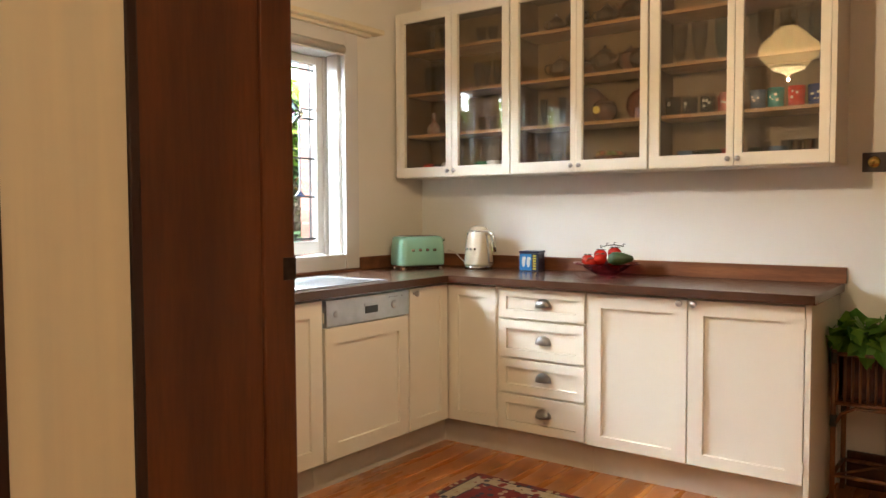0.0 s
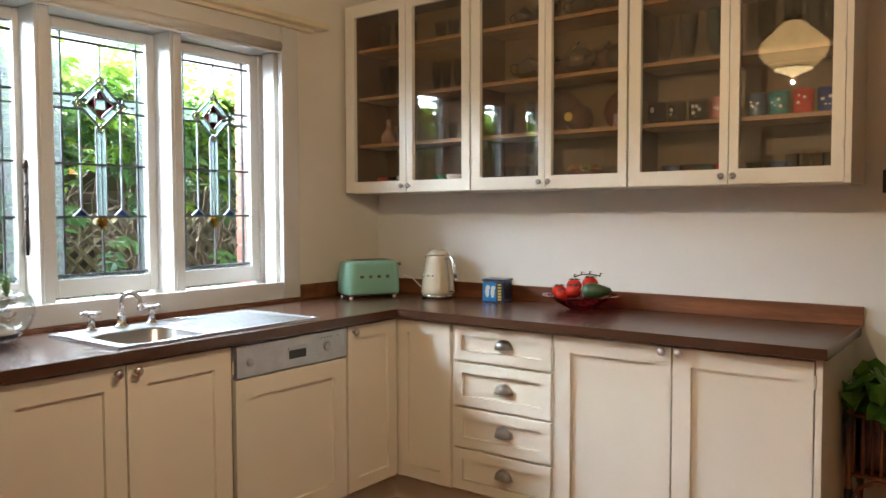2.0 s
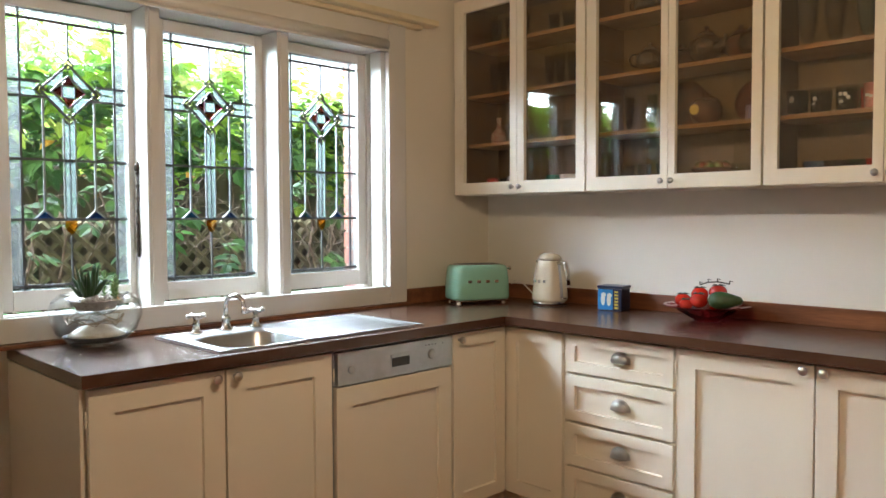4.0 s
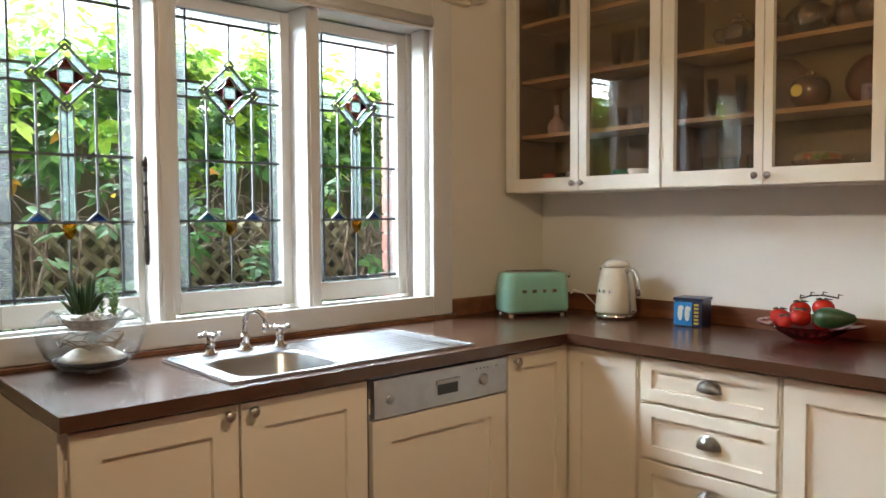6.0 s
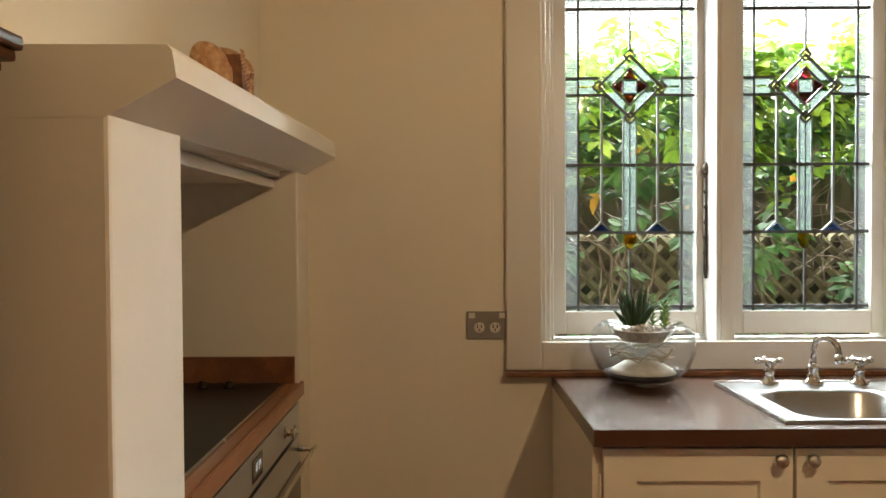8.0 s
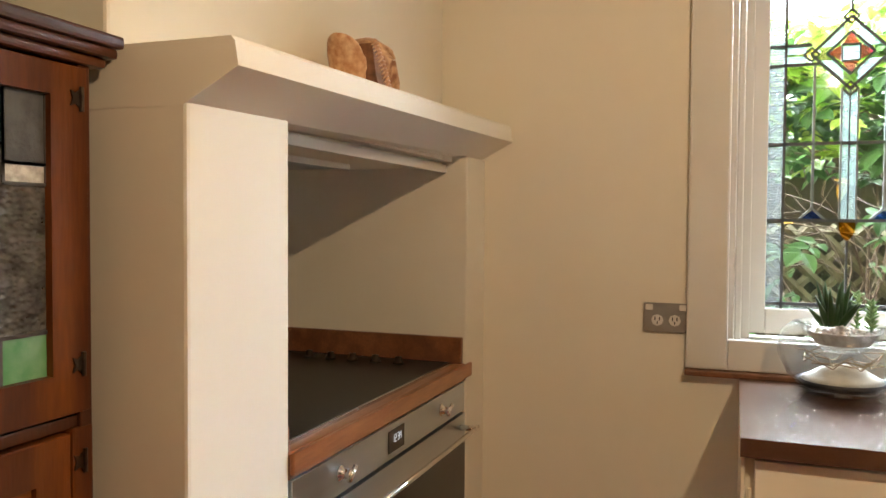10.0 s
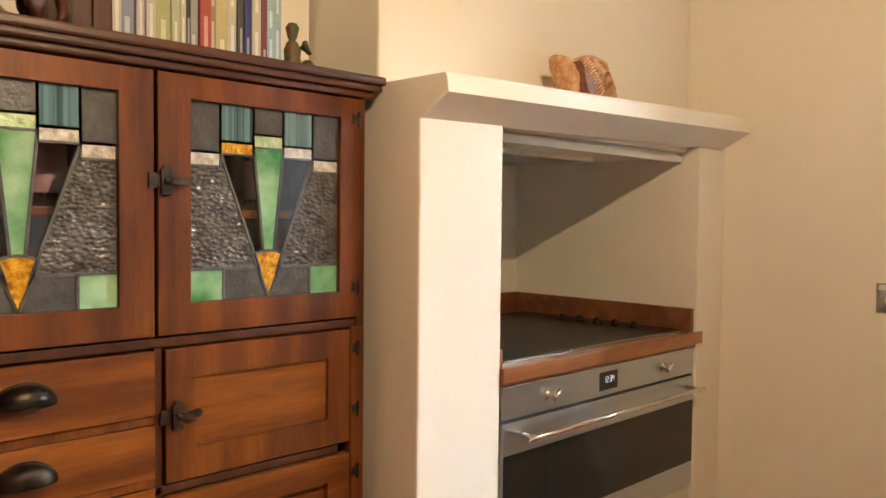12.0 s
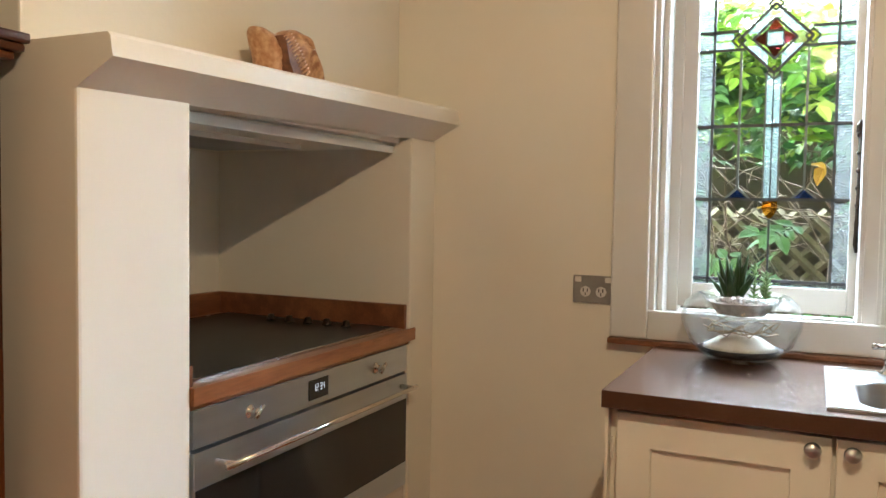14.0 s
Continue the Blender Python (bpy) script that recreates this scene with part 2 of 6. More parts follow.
def slab(bm, x0, x1, y0, y1, z0, z1, bevel=0.0):
    """Adds a box between those limits."""
    got = bmesh.ops.create_cube(bm, size=1, matrix=Matrix.Translation(((x0 + x1) / 2, (y0 + y1) / 2, (z0 + z1) / 2)) @ Matrix.Diagonal((abs(x1 - x0), abs(y1 - y0), abs(z1 - z0), 1)))
    if bevel:
        edges = list({e for v in got["verts"] for e in v.link_edges})
        bmesh.ops.bevel(bm, geom=edges, offset=bevel, segments=2, affect="EDGES", profile=0.6)
    return bm


def box(x0, x1, y0, y1, z0, z1, bevel=0.0):
    return slab(bmesh.new(), x0, x1, y0, y1, z0, z1, bevel)


def lathe(profile, seg=24, bm=None, at=(0, 0, 0), m=None):
    """Turns (radius, height) pairs round the z axis."""
    bm = bm or bmesh.new()
    m = (m or Matrix.Identity(4))
    rings = []
    for r, z in profile:
        ring = []
        for i in range(seg):
            a = 2 * math.pi * i / seg
            ring.append(bm.verts.new(m @ Vector((at[0] + r * math.cos(a), at[1] + r * math.sin(a), at[2] + z))))
        rings.append(ring)
    for low, high in zip(rings, rings[1:]):
        for i in range(seg):
            bm.faces.new((low[i], low[(i + 1) % seg], high[(i + 1) % seg], high[i]))
    for ring, flip in ((rings[0], True), (rings[-1], False)):
        if profile[0 if flip else -1][0] > 0.0004:
            bm.faces.new(ring[::-1] if flip else ring)
    return bm


def tube(points, radius, seg=8, bm=None):
    """A round bar along points; radius may be a list."""
    bm = bm or bmesh.new()
    pts = [Vector(p) for p in points]
    rings = []
    for i, p in enumerate(pts):
        way = (pts[min(i + 1, len(pts) - 1)] - pts[max(i - 1, 0)]).normalized()
        q = way.to_track_quat("Z", "Y")
        r = radius[i] if isinstance(radius, (list, tuple)) else radius
        rings.append([bm.verts.new(p + q @ Vector((r * math.cos(2 * math.pi * k / seg), r * math.sin(2 * math.pi * k / seg), 0))) for k in range(seg)])
    for low, high in zip(rings, rings[1:]):
        for k in range(seg):
            bm.faces.new((low[k], low[(k + 1) % seg], high[(k + 1) % seg], high[k]))
    bm.faces.new(rings[0][::-1])
    bm.faces.new(rings[-1])
    return bm


def prism(outline, z0, z1, m=None, bm=None):
    """A flat outline (u, v) given thickness z0..z1, then placed by m."""
    bm = bm or bmesh.new()
    m = m or Matrix.Identity(4)
    low = [bm.verts.new(m @ Vector((u, v, z0))) for u, v in outline]
    high = [bm.verts.new(m @ Vector((u, v, z1))) for u, v in outline]
    n = len(outline)
    bm.faces.new(low[::-1])
    bm.faces.new(high)
    for i in range(n):
        bm.faces.new((low[i], low[(i + 1) % n], high[(i + 1) % n], high[i]))
    return bm


def arc(cx, cy, r, a0, a1, n):
    return [(cx + r * math.cos(radians(a0 + (a1 - a0) * i / n)), cy + r * math.sin(radians(a0 + (a1 - a0) * i / n))) for i in range(n + 1)]


WALL_X, WALL_N, WALL_S, CEIL = -3.075, 4.51, 1.085, 2.95
# outlines (u, v) on a wall: u to the right, v up, thickness towards the room
ON_WEST = Matrix(((0, 0, 1, 0), (1, 0, 0, 0), (0, 1, 0, 0), (0, 0, 0, 1)))      # u = y, v = z, out = +x
ON_SOUTH = Matrix(((-1, 0, 0, 0), (0, 0, 1, 0), (0, 1, 0, 0), (0, 0, 0, 1)))    # u = -x, v = z, out = +y
ON_NORTH = Matrix(((1, 0, 0, 0), (0, 0, -1, 0), (0, 1, 0, 0), (0, 0, 0, 1)))    # u = x, v = z, out = -y

# ---- the room ----
EAST = 3.4
bm = box(-3.315, WALL_X, 0.55, 2.10, 0, CEIL)
slab(bm, -3.315, WALL_X, 3.86, WALL_N + 0.15, 0, CEIL)
slab(bm, -3.315, WALL_X, 2.10, 3.86, 0, 0.93)
slab(bm, -3.315, WALL_X, 2.10, 3.86, 2.14, CEIL)
structure(part("wall_west", bm, CREAM_WALL), "cream painted plaster wall with the kitchen window", "wall")
bm = box(WALL_X, -0.42, WALL_N, WALL_N + 0.15, 0, CEIL)
slab(bm, -0.42, 0.42, WALL_N, WALL_N + 0.15, 2.08, CEIL)
slab(bm, 0.42, EAST, WALL_N, WALL_N + 0.15, 0, CEIL)
structure(part("wall_north", bm, DAYLIT_WALL), "cream plaster wall behind the cupboards, daylight's whiteness in its colour", "wall")
bm = box(-1.72, -0.77, 0.95, WALL_S, 0, CEIL)
slab(bm, -0.77, 0.75, 0.93, WALL_S, 2.25, CEIL)
slab(bm, 0.75, EAST, 0.93, WALL_S, 0, CEIL)
structure(part("wall_south", bm, CREAM_WALL), "cream painted plaster wall with a wide doorway", "wall")
structure(part("wall_east", box(EAST, EAST + 0.15, -1.2, WALL_N + 0.15, 0, CEIL), CREAM_WALL), "cream painted plaster wall", "wall")
bm = box(-1.87, EAST, -1.35, -1.2, 0, CEIL)
slab(bm, -1.87, -1.72, -1.2, 0.55, 0, CEIL)
structure(part("wall_hall", bm, CREAM_WALL), "cream painted hall wall", "wall")
structure(part("ceiling", box(-3.475, EAST + 0.15, -1.35, WALL_N + 0.15, CEIL, CEIL + 0.12), CEILING_PAINT), "off-white plaster ceiling", "ceiling")

# chimney breast with the cooking recess
BX, RX0, RX1, BY, UY = -1.735, -1.992, -2.913, 1.467, 1.33
chimney = structure(thing("chimney_breast", "cream plastered chimney breast with a cooking recess", "chimney"))
part("pier", box(RX0, BX, 0.55, BY, 0, 1.476, 0.006), CREAM_WALL, chimney)
part("pier", box(WALL_X, RX1, 0.55, BY, 0, 1.49, 0.006), CREAM_WALL, chimney)
part("upper_breast", box(WALL_X, BX, 0.55, UY, 1.545, CEIL, 0.006), CREAM_WALL, chimney)
part("recess_back", box(RX1, RX0, 0.55, 0.72, 0, 1.6), CREAM_WALL, chimney)
part("recess_head", box(RX1, RX0, 0.72, 1.42, 1.475, 1.54), CREAM_WALL, chimney)
bm = bmesh.new()
side = [(0.9, 1.458), (BY - 0.005, 1.458), (1.550, 1.505), (1.545, 1.538), (1.539, 1.545), (0.9, 1.549)]
low = [bm.verts.new((BX + 0.0004, y, z + 0.004)) for y, z in side]
high = [bm.verts.new((WALL_X, y, z + 0.036 + (0.008 if z > 1.51 else 0))) for y, z in side]
bm.faces.new(low)
bm.faces.new(high[::-1])
for i in range(6):
    bm.faces.new((low[i], high[i], high[(i + 1) % 6], low[(i + 1) % 6]))
bmesh.ops.recalc_face_normals(bm, faces=bm.faces)
structure(part("mantel_shelf", bm, CREAM_WALL), "cream plastered mantel shelf with a sloping underside", "mantel")


# ---- garden beyond the window ----
GRASS = material("garden_soil", (0.06, 0.045, 0.03), 0.9, 0, (0.03, 0.025, 0.015), 5, bump=0.5)
structure(part("ground", box(-60, -3.475, -50, 60, -0.5, -0.3), GRASS), "dark garden soil", "ground")

SKY_WHITE = glow("white_overcast_sky", (0.93, 0.97, 1.0), 3.5)
structure(part("backdrop", box(-14.1, -14.0, -25, 30, -0.3, 16), SKY_WHITE), "plain white overcast sky over the garden", "backdrop")

# ---- window ----
PX = -3.245
window = structure(thing("window_1", "white painted three-light window with leaded stained glass", "window"))
bm = box(-3.30, WALL_X + 0.004, 2.10, 2.165, 0.93, 2.14, 0.004)
slab(bm, -3.30, WALL_X + 0.004, 3.825, 3.86, 0.93, 2.14, 0.004)
slab(bm, -3.30, WALL_X + 0.004, 2.165, 3.825, 2.10, 2.14, 0.004)
slab(bm, -3.30, WALL_X + 0.004, 2.165, 3.825, 0.93, 0.985, 0.004)
for y in (2.702, 3.263):
    slab(bm, -3.30, WALL_X - 0.03, y - 0.028, y + 0.028, 0.985, 2.10, 0.004)
for y0, y1 in ((2.165, 2.206), (2.728, 2.762), (3.289, 3.32), (3.798, 3.826)):
    slab(bm, -3.295, -3.212, y0, y1, 0.984, 2.101, 0.003)
part("window_frame", bm, WHITE_TRIM, window)
bm = box(WALL_X, -3.05, 2.045, 2.15, 0.918, 2.215, 0.006)
slab(bm, WALL_X, -3.05, 3.80, 3.905, 0.918, 2.215, 0.006)
slab(bm, WALL_X, -3.052, 2.15, 3.80, 2.10, 2.215, 0.004)
slab(bm, WALL_X, -3.054, 2.15, 3.80, 0.918, 1.0, 0.004)
part("window_casing", bm, WHITE_TRIM, window)
for y0, y1 in ((3.797, 3.8245), (2.1655, 2.183)):
    part("stop_bead", box(-3.185, -3.105, y0, y1, 0.986, 2.099, 0.004), WHITE_TRIM, window)
for y in (2.702, 3.263):
    part("stop_bead", box(-3.1045, -3.098, y - 0.017, y + 0.017, 0.986, 2.099, 0.003), WHITE_TRIM, window)
part("sill_strip", box(WALL_X, -3.03, 2.043, 3.905, 0.901, 0.917, 0.004), UPSTAND, window, "brown timber strip")
part("pelmet_shelf", box(WALL_X, -2.99, 1.93, 4.07, 2.235, 2.262, 0.008), YELLOW_TRIM, window)
part("pelmet_mould", box(WALL_X, -3.03, 2.0, 4.0, 2.215, 2.235, 0.006), YELLOW_TRIM, window)

def leadlight(y0, y1):
    """One light of clear, rippled and coloured glass in lead, with a diamond in it."""
    c, place = (y0 + y1) / 2, Matrix.Translation((PX, 0, 0)) @ ON_WEST
    z0, z1, edge = 1.070, 2.049, 0.162
    zd, s, q = 1.775, 0.098, 0.058

    def bar(a, b, wide=0.0045, mat=LEAD):
        wide *= 0.75
        (u0, v0), (u1, v1) = a, b
        n = Vector((v0 - v1, u1 - u0)).normalized() * wide
        came = prism([(u0 + n.x, v0 + n.y), (u0 - n.x, v0 - n.y), (u1 - n.x, v1 - n.y), (u1 + n.x, v1 + n.y)], -0.005, 0.005, place)
        part("lead_came", came, mat, window)

    def piece(name, outline, mat, out=0.0):
        ob = part(name, prism([(u, v) for u, v in outline], out - 0.0015, out + 0.0015, place), mat, window)
        ob.visible_shadow = False
        return ob

    for k in (-1, 1):
        bar((c + k * edge, z0), (c + k * edge, z1))
        for v in (1.802, 1.749):
            bar((c + k * s * 0.98 if v > zd else c + k * s * 0.80, v), (c + k * (y1 - c), v))
        bar((c + k * 0.020, 1.68), (c + k * 0.020, 1.318), 0.003, SILVER_CAME)
        bar((c + k * 0.088, 1.745), (c + k * 0.088, 1.352), 0.0042, SILVER_CAME)
        bar((c + k * 0.088, 1.352), (c + k * 0.122, 1.320), 0.0034, SILVER_CAME)
        bar((c + k * 0.088, 1.352), (c + k * 0.054, 1.320), 0.0034, SILVER_CAME)
        a, b = sorted((c + k * (s + 0.012), c + k * edge))
        for v0, v1 in ((1.753, 1.772), (1.779, 1.798)):
            piece("bevelled_strip", [(a, v0), (b, v0), (b, v1), (a, v1)], BEVEL, -0.002)
        piece("blue_piece", [(c + k * 0.088 - 0.028, 1.322), (c + k * 0.088 + 0.028, 1.322), (c + k * 0.088, 1.346)], BLUE_GLASS)
    for v in (2.017, 1.53, 1.318, 1.085):
        bar((y0, v), (y1, v), 0.0055)
    for du, dv in ((1, 1), (1, -1), (-1, -1), (-1, 1)):
        i, o, e = q + 0.005, s - 0.005, 0.018
        piece("bevelled_strip", [(c + du * (i - e), zd + dv * e), (c + du * (o - e), zd + dv * e), (c + du * e, zd + dv * (o - e)), (c + du * e, zd + dv * (i - e))][::du * dv], BEVEL, -0.001)
    bar((c, 1.68), (c, 1.318), 0.0022)
    bar((c, 2.017), (c, zd + s + 0.012), 0.0035)
    bar((c, 1.262), (c, z0), 0.0035)
    bar((c - s, zd), (c, zd + s)), bar((c, zd + s), (c + s, zd)), bar((c + s, zd), (c, zd - s)), bar((c, zd - s), (c - s, zd))
    bar((c - q, zd), (c, zd + q), 0.0035), bar((c, zd + q), (c + q, zd), 0.0035), bar((c + q, zd), (c, zd - q), 0.0035), bar((c, zd - q), (c - q, zd), 0.0035)
    g = 0.022
    red = [(c - q, zd), (c, zd - q), (c + q, zd), (c, zd + q)]
    hub = [(c - g, zd - g), (c + g, zd - g), (c + g, zd + g), (c - g, zd + g)]
    for i in range(4):
        a, b = hub[i], hub[(i + 1) % 4]
        tip = [red[1], red[2], red[3], red[0]][i]
        piece("red_piece", [a, tip, b], RED_GLASS)
        bar(a, b, 0.0025)
    piece("bevelled_piece", hub, BEVEL)
    for du, dv in ((0, 1), (1, 0), (0, -1), (-1, 0)):
        u, v, d = c + du * (s - 0.001), zd + dv * (s - 0.001), 0.019
        piece("yellow_piece", [(u - d, v), (u, v - d), (u + d, v), (u, v + d)], YELLOW_GLASS, 0.003)
        ring = [(u - d, v), (u, v - d), (u + d, v), (u, v + d)]
        for i in range(4):
            bar(ring[i], ring[(i + 1) % 4], 0.0028)
    piece("amber_piece", [(c - 0.02, 1.316), (c - 0.021, 1.292), (c - 0.012, 1.272), (c, 1.262), (c + 0.012, 1.272), (c + 0.021, 1.292), (c + 0.02, 1.316)], AMBER_GLASS)
    for a, b in ((y0, c - edge), (c + edge, y1)):
        for v0, v1 in ((z0, 1.085), (1.085, 1.318), (1.318, 1.53), (1.53, 1.749), (1.749, 1.802), (1.802, 2.017), (2.017, z1)):
            piece("border_pane", [(a, v0), (b, v0), (b, v1), (a, v1)], RIPPLE)
    for v0, v1 in ((z0, 1.085), (2.017, z1)):
        for a, b in ((c - edge, c), (c, c + edge)):
            piece("border_pane", [(a, v0), (b, v0), (b, v1), (a, v1)], RIPPLE)
    for v0, v1 in ((1.318, 1.53), (1.53, 1.68)):
        for a, b in ((c - 0.018, c - 0.001), (c + 0.001, c + 0.018)):
            piece("rippled_strip", [(a, v0), (b, v0), (b, v1), (a, v1)], BEVEL)
        for k in (-1, 1):
            a, b = sorted((c + k * 0.018, c + k * edge))
            piece("pane", [(a, v0), (b, v0), (b, v1), (a, v1)], CLEAR)
    for k in (-1, 1):
        a, b = sorted((c, c + k * edge))
        piece("pane", [(a, 1.085), (b, 1.085), (b, 1.318), (a, 1.318)], CLEAR)
    piece("pane", [(c - edge, 1.68), (c + edge, 1.68), (c + edge, 2.017), (c - edge, 2.017)], CLEAR, -0.004)


SASHES = ((2.246, 2.653), (2.799, 3.199), (3.352, 3.752))
for y0, y1 in SASHES:
    bm = box(PX - 0.02, PX + 0.02, y0 - 0.048, y0, 1.0, 2.095, 0.004)
    slab(bm, PX - 0.02, PX + 0.02, y1, y1 + 0.048, 1.0, 2.095, 0.004)
    slab(bm, PX - 0.02, PX + 0.02, y0, y1, 2.049, 2.095, 0.004)
    slab(bm, PX - 0.02, PX + 0.02, y0, y1, 1.0, 1.070, 0.004)
    part("sash", bm, WHITE_TRIM, window)
    leadlight(y0, y1)


# ---- worktop and lower cabinets ----
TOP = 0.905
FX, FY, CX, CY = -2.45, 3.925, -2.42, 3.887


def plate(xs, ys, filled, z0, z1, bevel=0.0):
    """One connected slab over the cells (i, j) of a grid, with holes where cells are missing."""
    bm = bmesh.new()
    grid = {}

    def vert(i, j, k):
        if (i, j, k) not in grid:
            grid[i, j, k] = bm.verts.new((xs[i], ys[j], (z0, z1)[k]))
        return grid[i, j, k]

    for i, j in filled:
        bm.faces.new((vert(i, j, 1), vert(i + 1, j, 1), vert(i + 1, j + 1, 1), vert(i, j + 1, 1)))
        bm.faces.new((vert(i, j + 1, 0), vert(i + 1, j + 1, 0), vert(i + 1, j, 0), vert(i, j, 0)))
        for di, dj, a, b in ((0, -1, (i, j), (i + 1, j)), (1, 0, (i + 1, j), (i + 1, j + 1)), (0, 1, (i + 1, j + 1), (i, j + 1)), (-1, 0, (i, j + 1), (i, j))):
            if (i + di, j + dj) not in filled:
                bm.faces.new((vert(*a, 0), vert(*b, 0), vert(*b, 1), vert(*a, 1)))
    if bevel:
        sharp = [e for e in bm.edges if e.is_manifold and e.calc_face_angle(0) > 1]
        bmesh.ops.bevel(bm, geom=sharp, offset=bevel, segments=2, affect="EDGES")
    return bm


xs, ys = [WALL_X + 0.001, -2.875, -2.478, CX, -0.684], [2.180, 2.63, 3.44, CY, WALL_N - 0.001]
cells = {(i, j) for i in range(3) for j in range(4)} - {(1, 1)} | {(3, 3)}
tagged(part("worktop", plate(xs, ys, cells, TOP - 0.036, TOP, 0.006), COUNTER), "dark brown L-shaped worktop with a rounded front edge", "worktop")
up = thing("upstand", "brown timber upstand along the back of the worktop", "upstand")
part("upstand_board", box(WALL_X + 0.002, WALL_X + 0.022, 3.909, WALL_N - 0.02, TOP, TOP + 0.072, 0.003), UPSTAND, up)
part("upstand_board", box(WALL_X + 0.002, -0.675, WALL_N - 0.02, WALL_N - 0.002, TOP, TOP + 0.072, 0.003), UPSTAND, up)

WEST_RUN = Matrix.Translation((FX, 0, 0)) @ ON_WEST
NORTH_RUN = Matrix.Translation((0, FY, 0)) @ ON_NORTH


def shaker(u0, u1, v0, v1, m, stile=0.06, low=None, deep=0.012, thick=0.02, open_hole=False, high=None):
    """A framed door or drawer front with its panel set back (or left open for glass)."""
    low, high = stile if low is None else low, stile if high is None else high
    u0, u1, v0, v1 = u0 + 0.0015, u1 - 0.0015, v0 + 0.0015, v1 - 0.0015
    a = [(u0, v0), (u1, v0), (u1, v1), (u0, v1)]
    b = [(u0 + stile, v0 + low), (u1 - stile, v0 + low), (u1 - stile, v1 - high), (u0 + stile, v1 - high)]
    bm = bmesh.new()

    def ring(pts, out):
        return [bm.verts.new(m @ Vector((u, v, out))) for u, v in pts]

    e = 0.0016
    rim = ring([(u0 + e, v0 + e), (u1 - e, v0 + e), (u1 - e, v1 - e), (u0 + e, v1 - e)], 0)
    side, back = ring(a, -e), ring(a, -thick)
    inner, sunk = ring(b, 0), ring([(u + (0.002 if i in (0, 3) else -0.002), v + (0.002 if i < 2 else -0.002)) for i, (u, v) in enumerate(b)], -thick if open_hole else -deep)
    loops = [(back, side), (side, rim), (rim, inner), (inner, sunk)]
    for p, q in loops:
        for i in range(4):
            bm.faces.new((p[i], p[(i + 1) % 4], q[(i + 1) % 4], q[i]))
    if open_hole:
        for i in range(4):
            bm.faces.new((sunk[i], sunk[(i + 1) % 4], back[(i + 1) % 4], back[i]))
    else:
        bm.faces.new(sunk)
        bm.faces.new(back[::-1])
    return bm


def knob(parent, u, v, m, size=1.0, mat=None):
    prof = [(0.006, 0), (0.006, 0.012), (0.013, 0.017), (0.0155, 0.024), (0.012, 0.030), (0.0, 0.032)]
    return part("knob", lathe([(r * size, z * size) for r, z in prof], 16, m=m @ Matrix.Translation((u, v, 0))), mat or NICKEL, parent, "round brushed nickel knob", True)


def cup_pull(parent, u, v, m, w=0.042, h=0.038, out=0.026, mat=None, label="brushed nickel cup handle"):
    bm = bmesh.new()
    rows = []
    for i in range(9):
        b = math.pi / 2 * i / 8
        rows.append([bm.verts.new(m @ Vector((u + w * math.cos(a) * math.cos(b), v + h * math.sin(a) * math.cos(b) - h * 0.35, out * math.sin(b) ** 0.8))) for a in [math.pi * k / 14 for k in range(15)]])
    for p, q in zip(rows, rows[1:]):
        for k in range(14):
            bm.faces.new((p[k], p[k + 1], q[k + 1], q[k]))
    bmesh.ops.solidify(bm, geom=bm.faces[:], thickness=0.002)
    prism([(u + w * 1.05 * math.cos(a) * 1.0, v - h * 0.35 + h * 1.12 * math.sin(a)) for a in [math.pi * k / 14 for k in range(15)]], 0, 0.002, m, bm)
    return part("cup_handle", bm, mat or NICKEL, parent, label, True)


def hinge(parent, u, v, m, mat=None, h=0.022):
    bm = tube([m @ Vector((u, v - h, 0.001)), m @ Vector((u, v + h, 0.001))], 0.0035, 8)
    return part("hinge", bm, mat or CREAM_DOOR, parent)


def carcase(parent, x0, x1, y0, y1, z0=0.145, z1=TOP - 0.041):
    bm = box(x0, x1, y0, y1, z0, z1)
    return part("body", bm, CREAM_DOOR, parent)


def plinth_board(parent, x0, x1, y0, y1):
    part("plinth", box(x0, x1, y0, y1, 0.0, 0.145), PLINTH_PAINT, parent)


DZ0, DZ1 = 0.147, 0.858
FACE = 0.0205
# west run
cab = thing("sink_cabinet", "cream shaker sink cabinet with two doors and nickel knobs", "cabinet", "lower kitchen cabinets")
carcase(cab, WALL_X + 0.002, FX - FACE, 2.19, 2.63 - 0.0, 0.145, 0.70)
bm = box(WALL_X + 0.002, FX, 2.182, 2.189, 0.0, TOP - 0.041, 0.001)
part("end_panel", bm, CREAM_DOOR, cab)
part("back_body", box(WALL_X + 0.002, FX - FACE, 2.631, 3.02, 0.145, 0.70), CREAM_DOOR, cab)
part("face_frame", box(FX - 0.032, FX - 0.0215, 2.19, 3.02, 0.70, TOP - 0.041), CREAM_DOOR, cab)
for a, b, k in ((2.205, 2.613, 2.578), (2.617, 3.018, 2.645)):
    d = part("door", shaker(a, b, DZ0, DZ1, WEST_RUN, 0.07), CREAM_DOOR, cab)
    knob(d, k, 0.835, WEST_RUN)
hinge(cab, 2.198, 0.78, WEST_RUN), hinge(cab, 2.198, 0.24, WEST_RUN), hinge(cab, 3.022, 0.78, WEST_RUN), hinge(cab, 3.022, 0.24, WEST_RUN)
plinth_board(cab, -2.56, -2.535, 2.189, 3.03)

dish = thing("dishwasher", "built-in dishwasher with grey control panel and cream door", "dishwasher")
part("body", box(WALL_X + 0.002, FX - FACE, 3.034, 3.60, 0.145, TOP - 0.041), DULL_STEEL, dish)
part("door", shaker(3.034, 3.60, DZ0, 0.732, WEST_RUN, 0.07), CREAM_DOOR, dish)
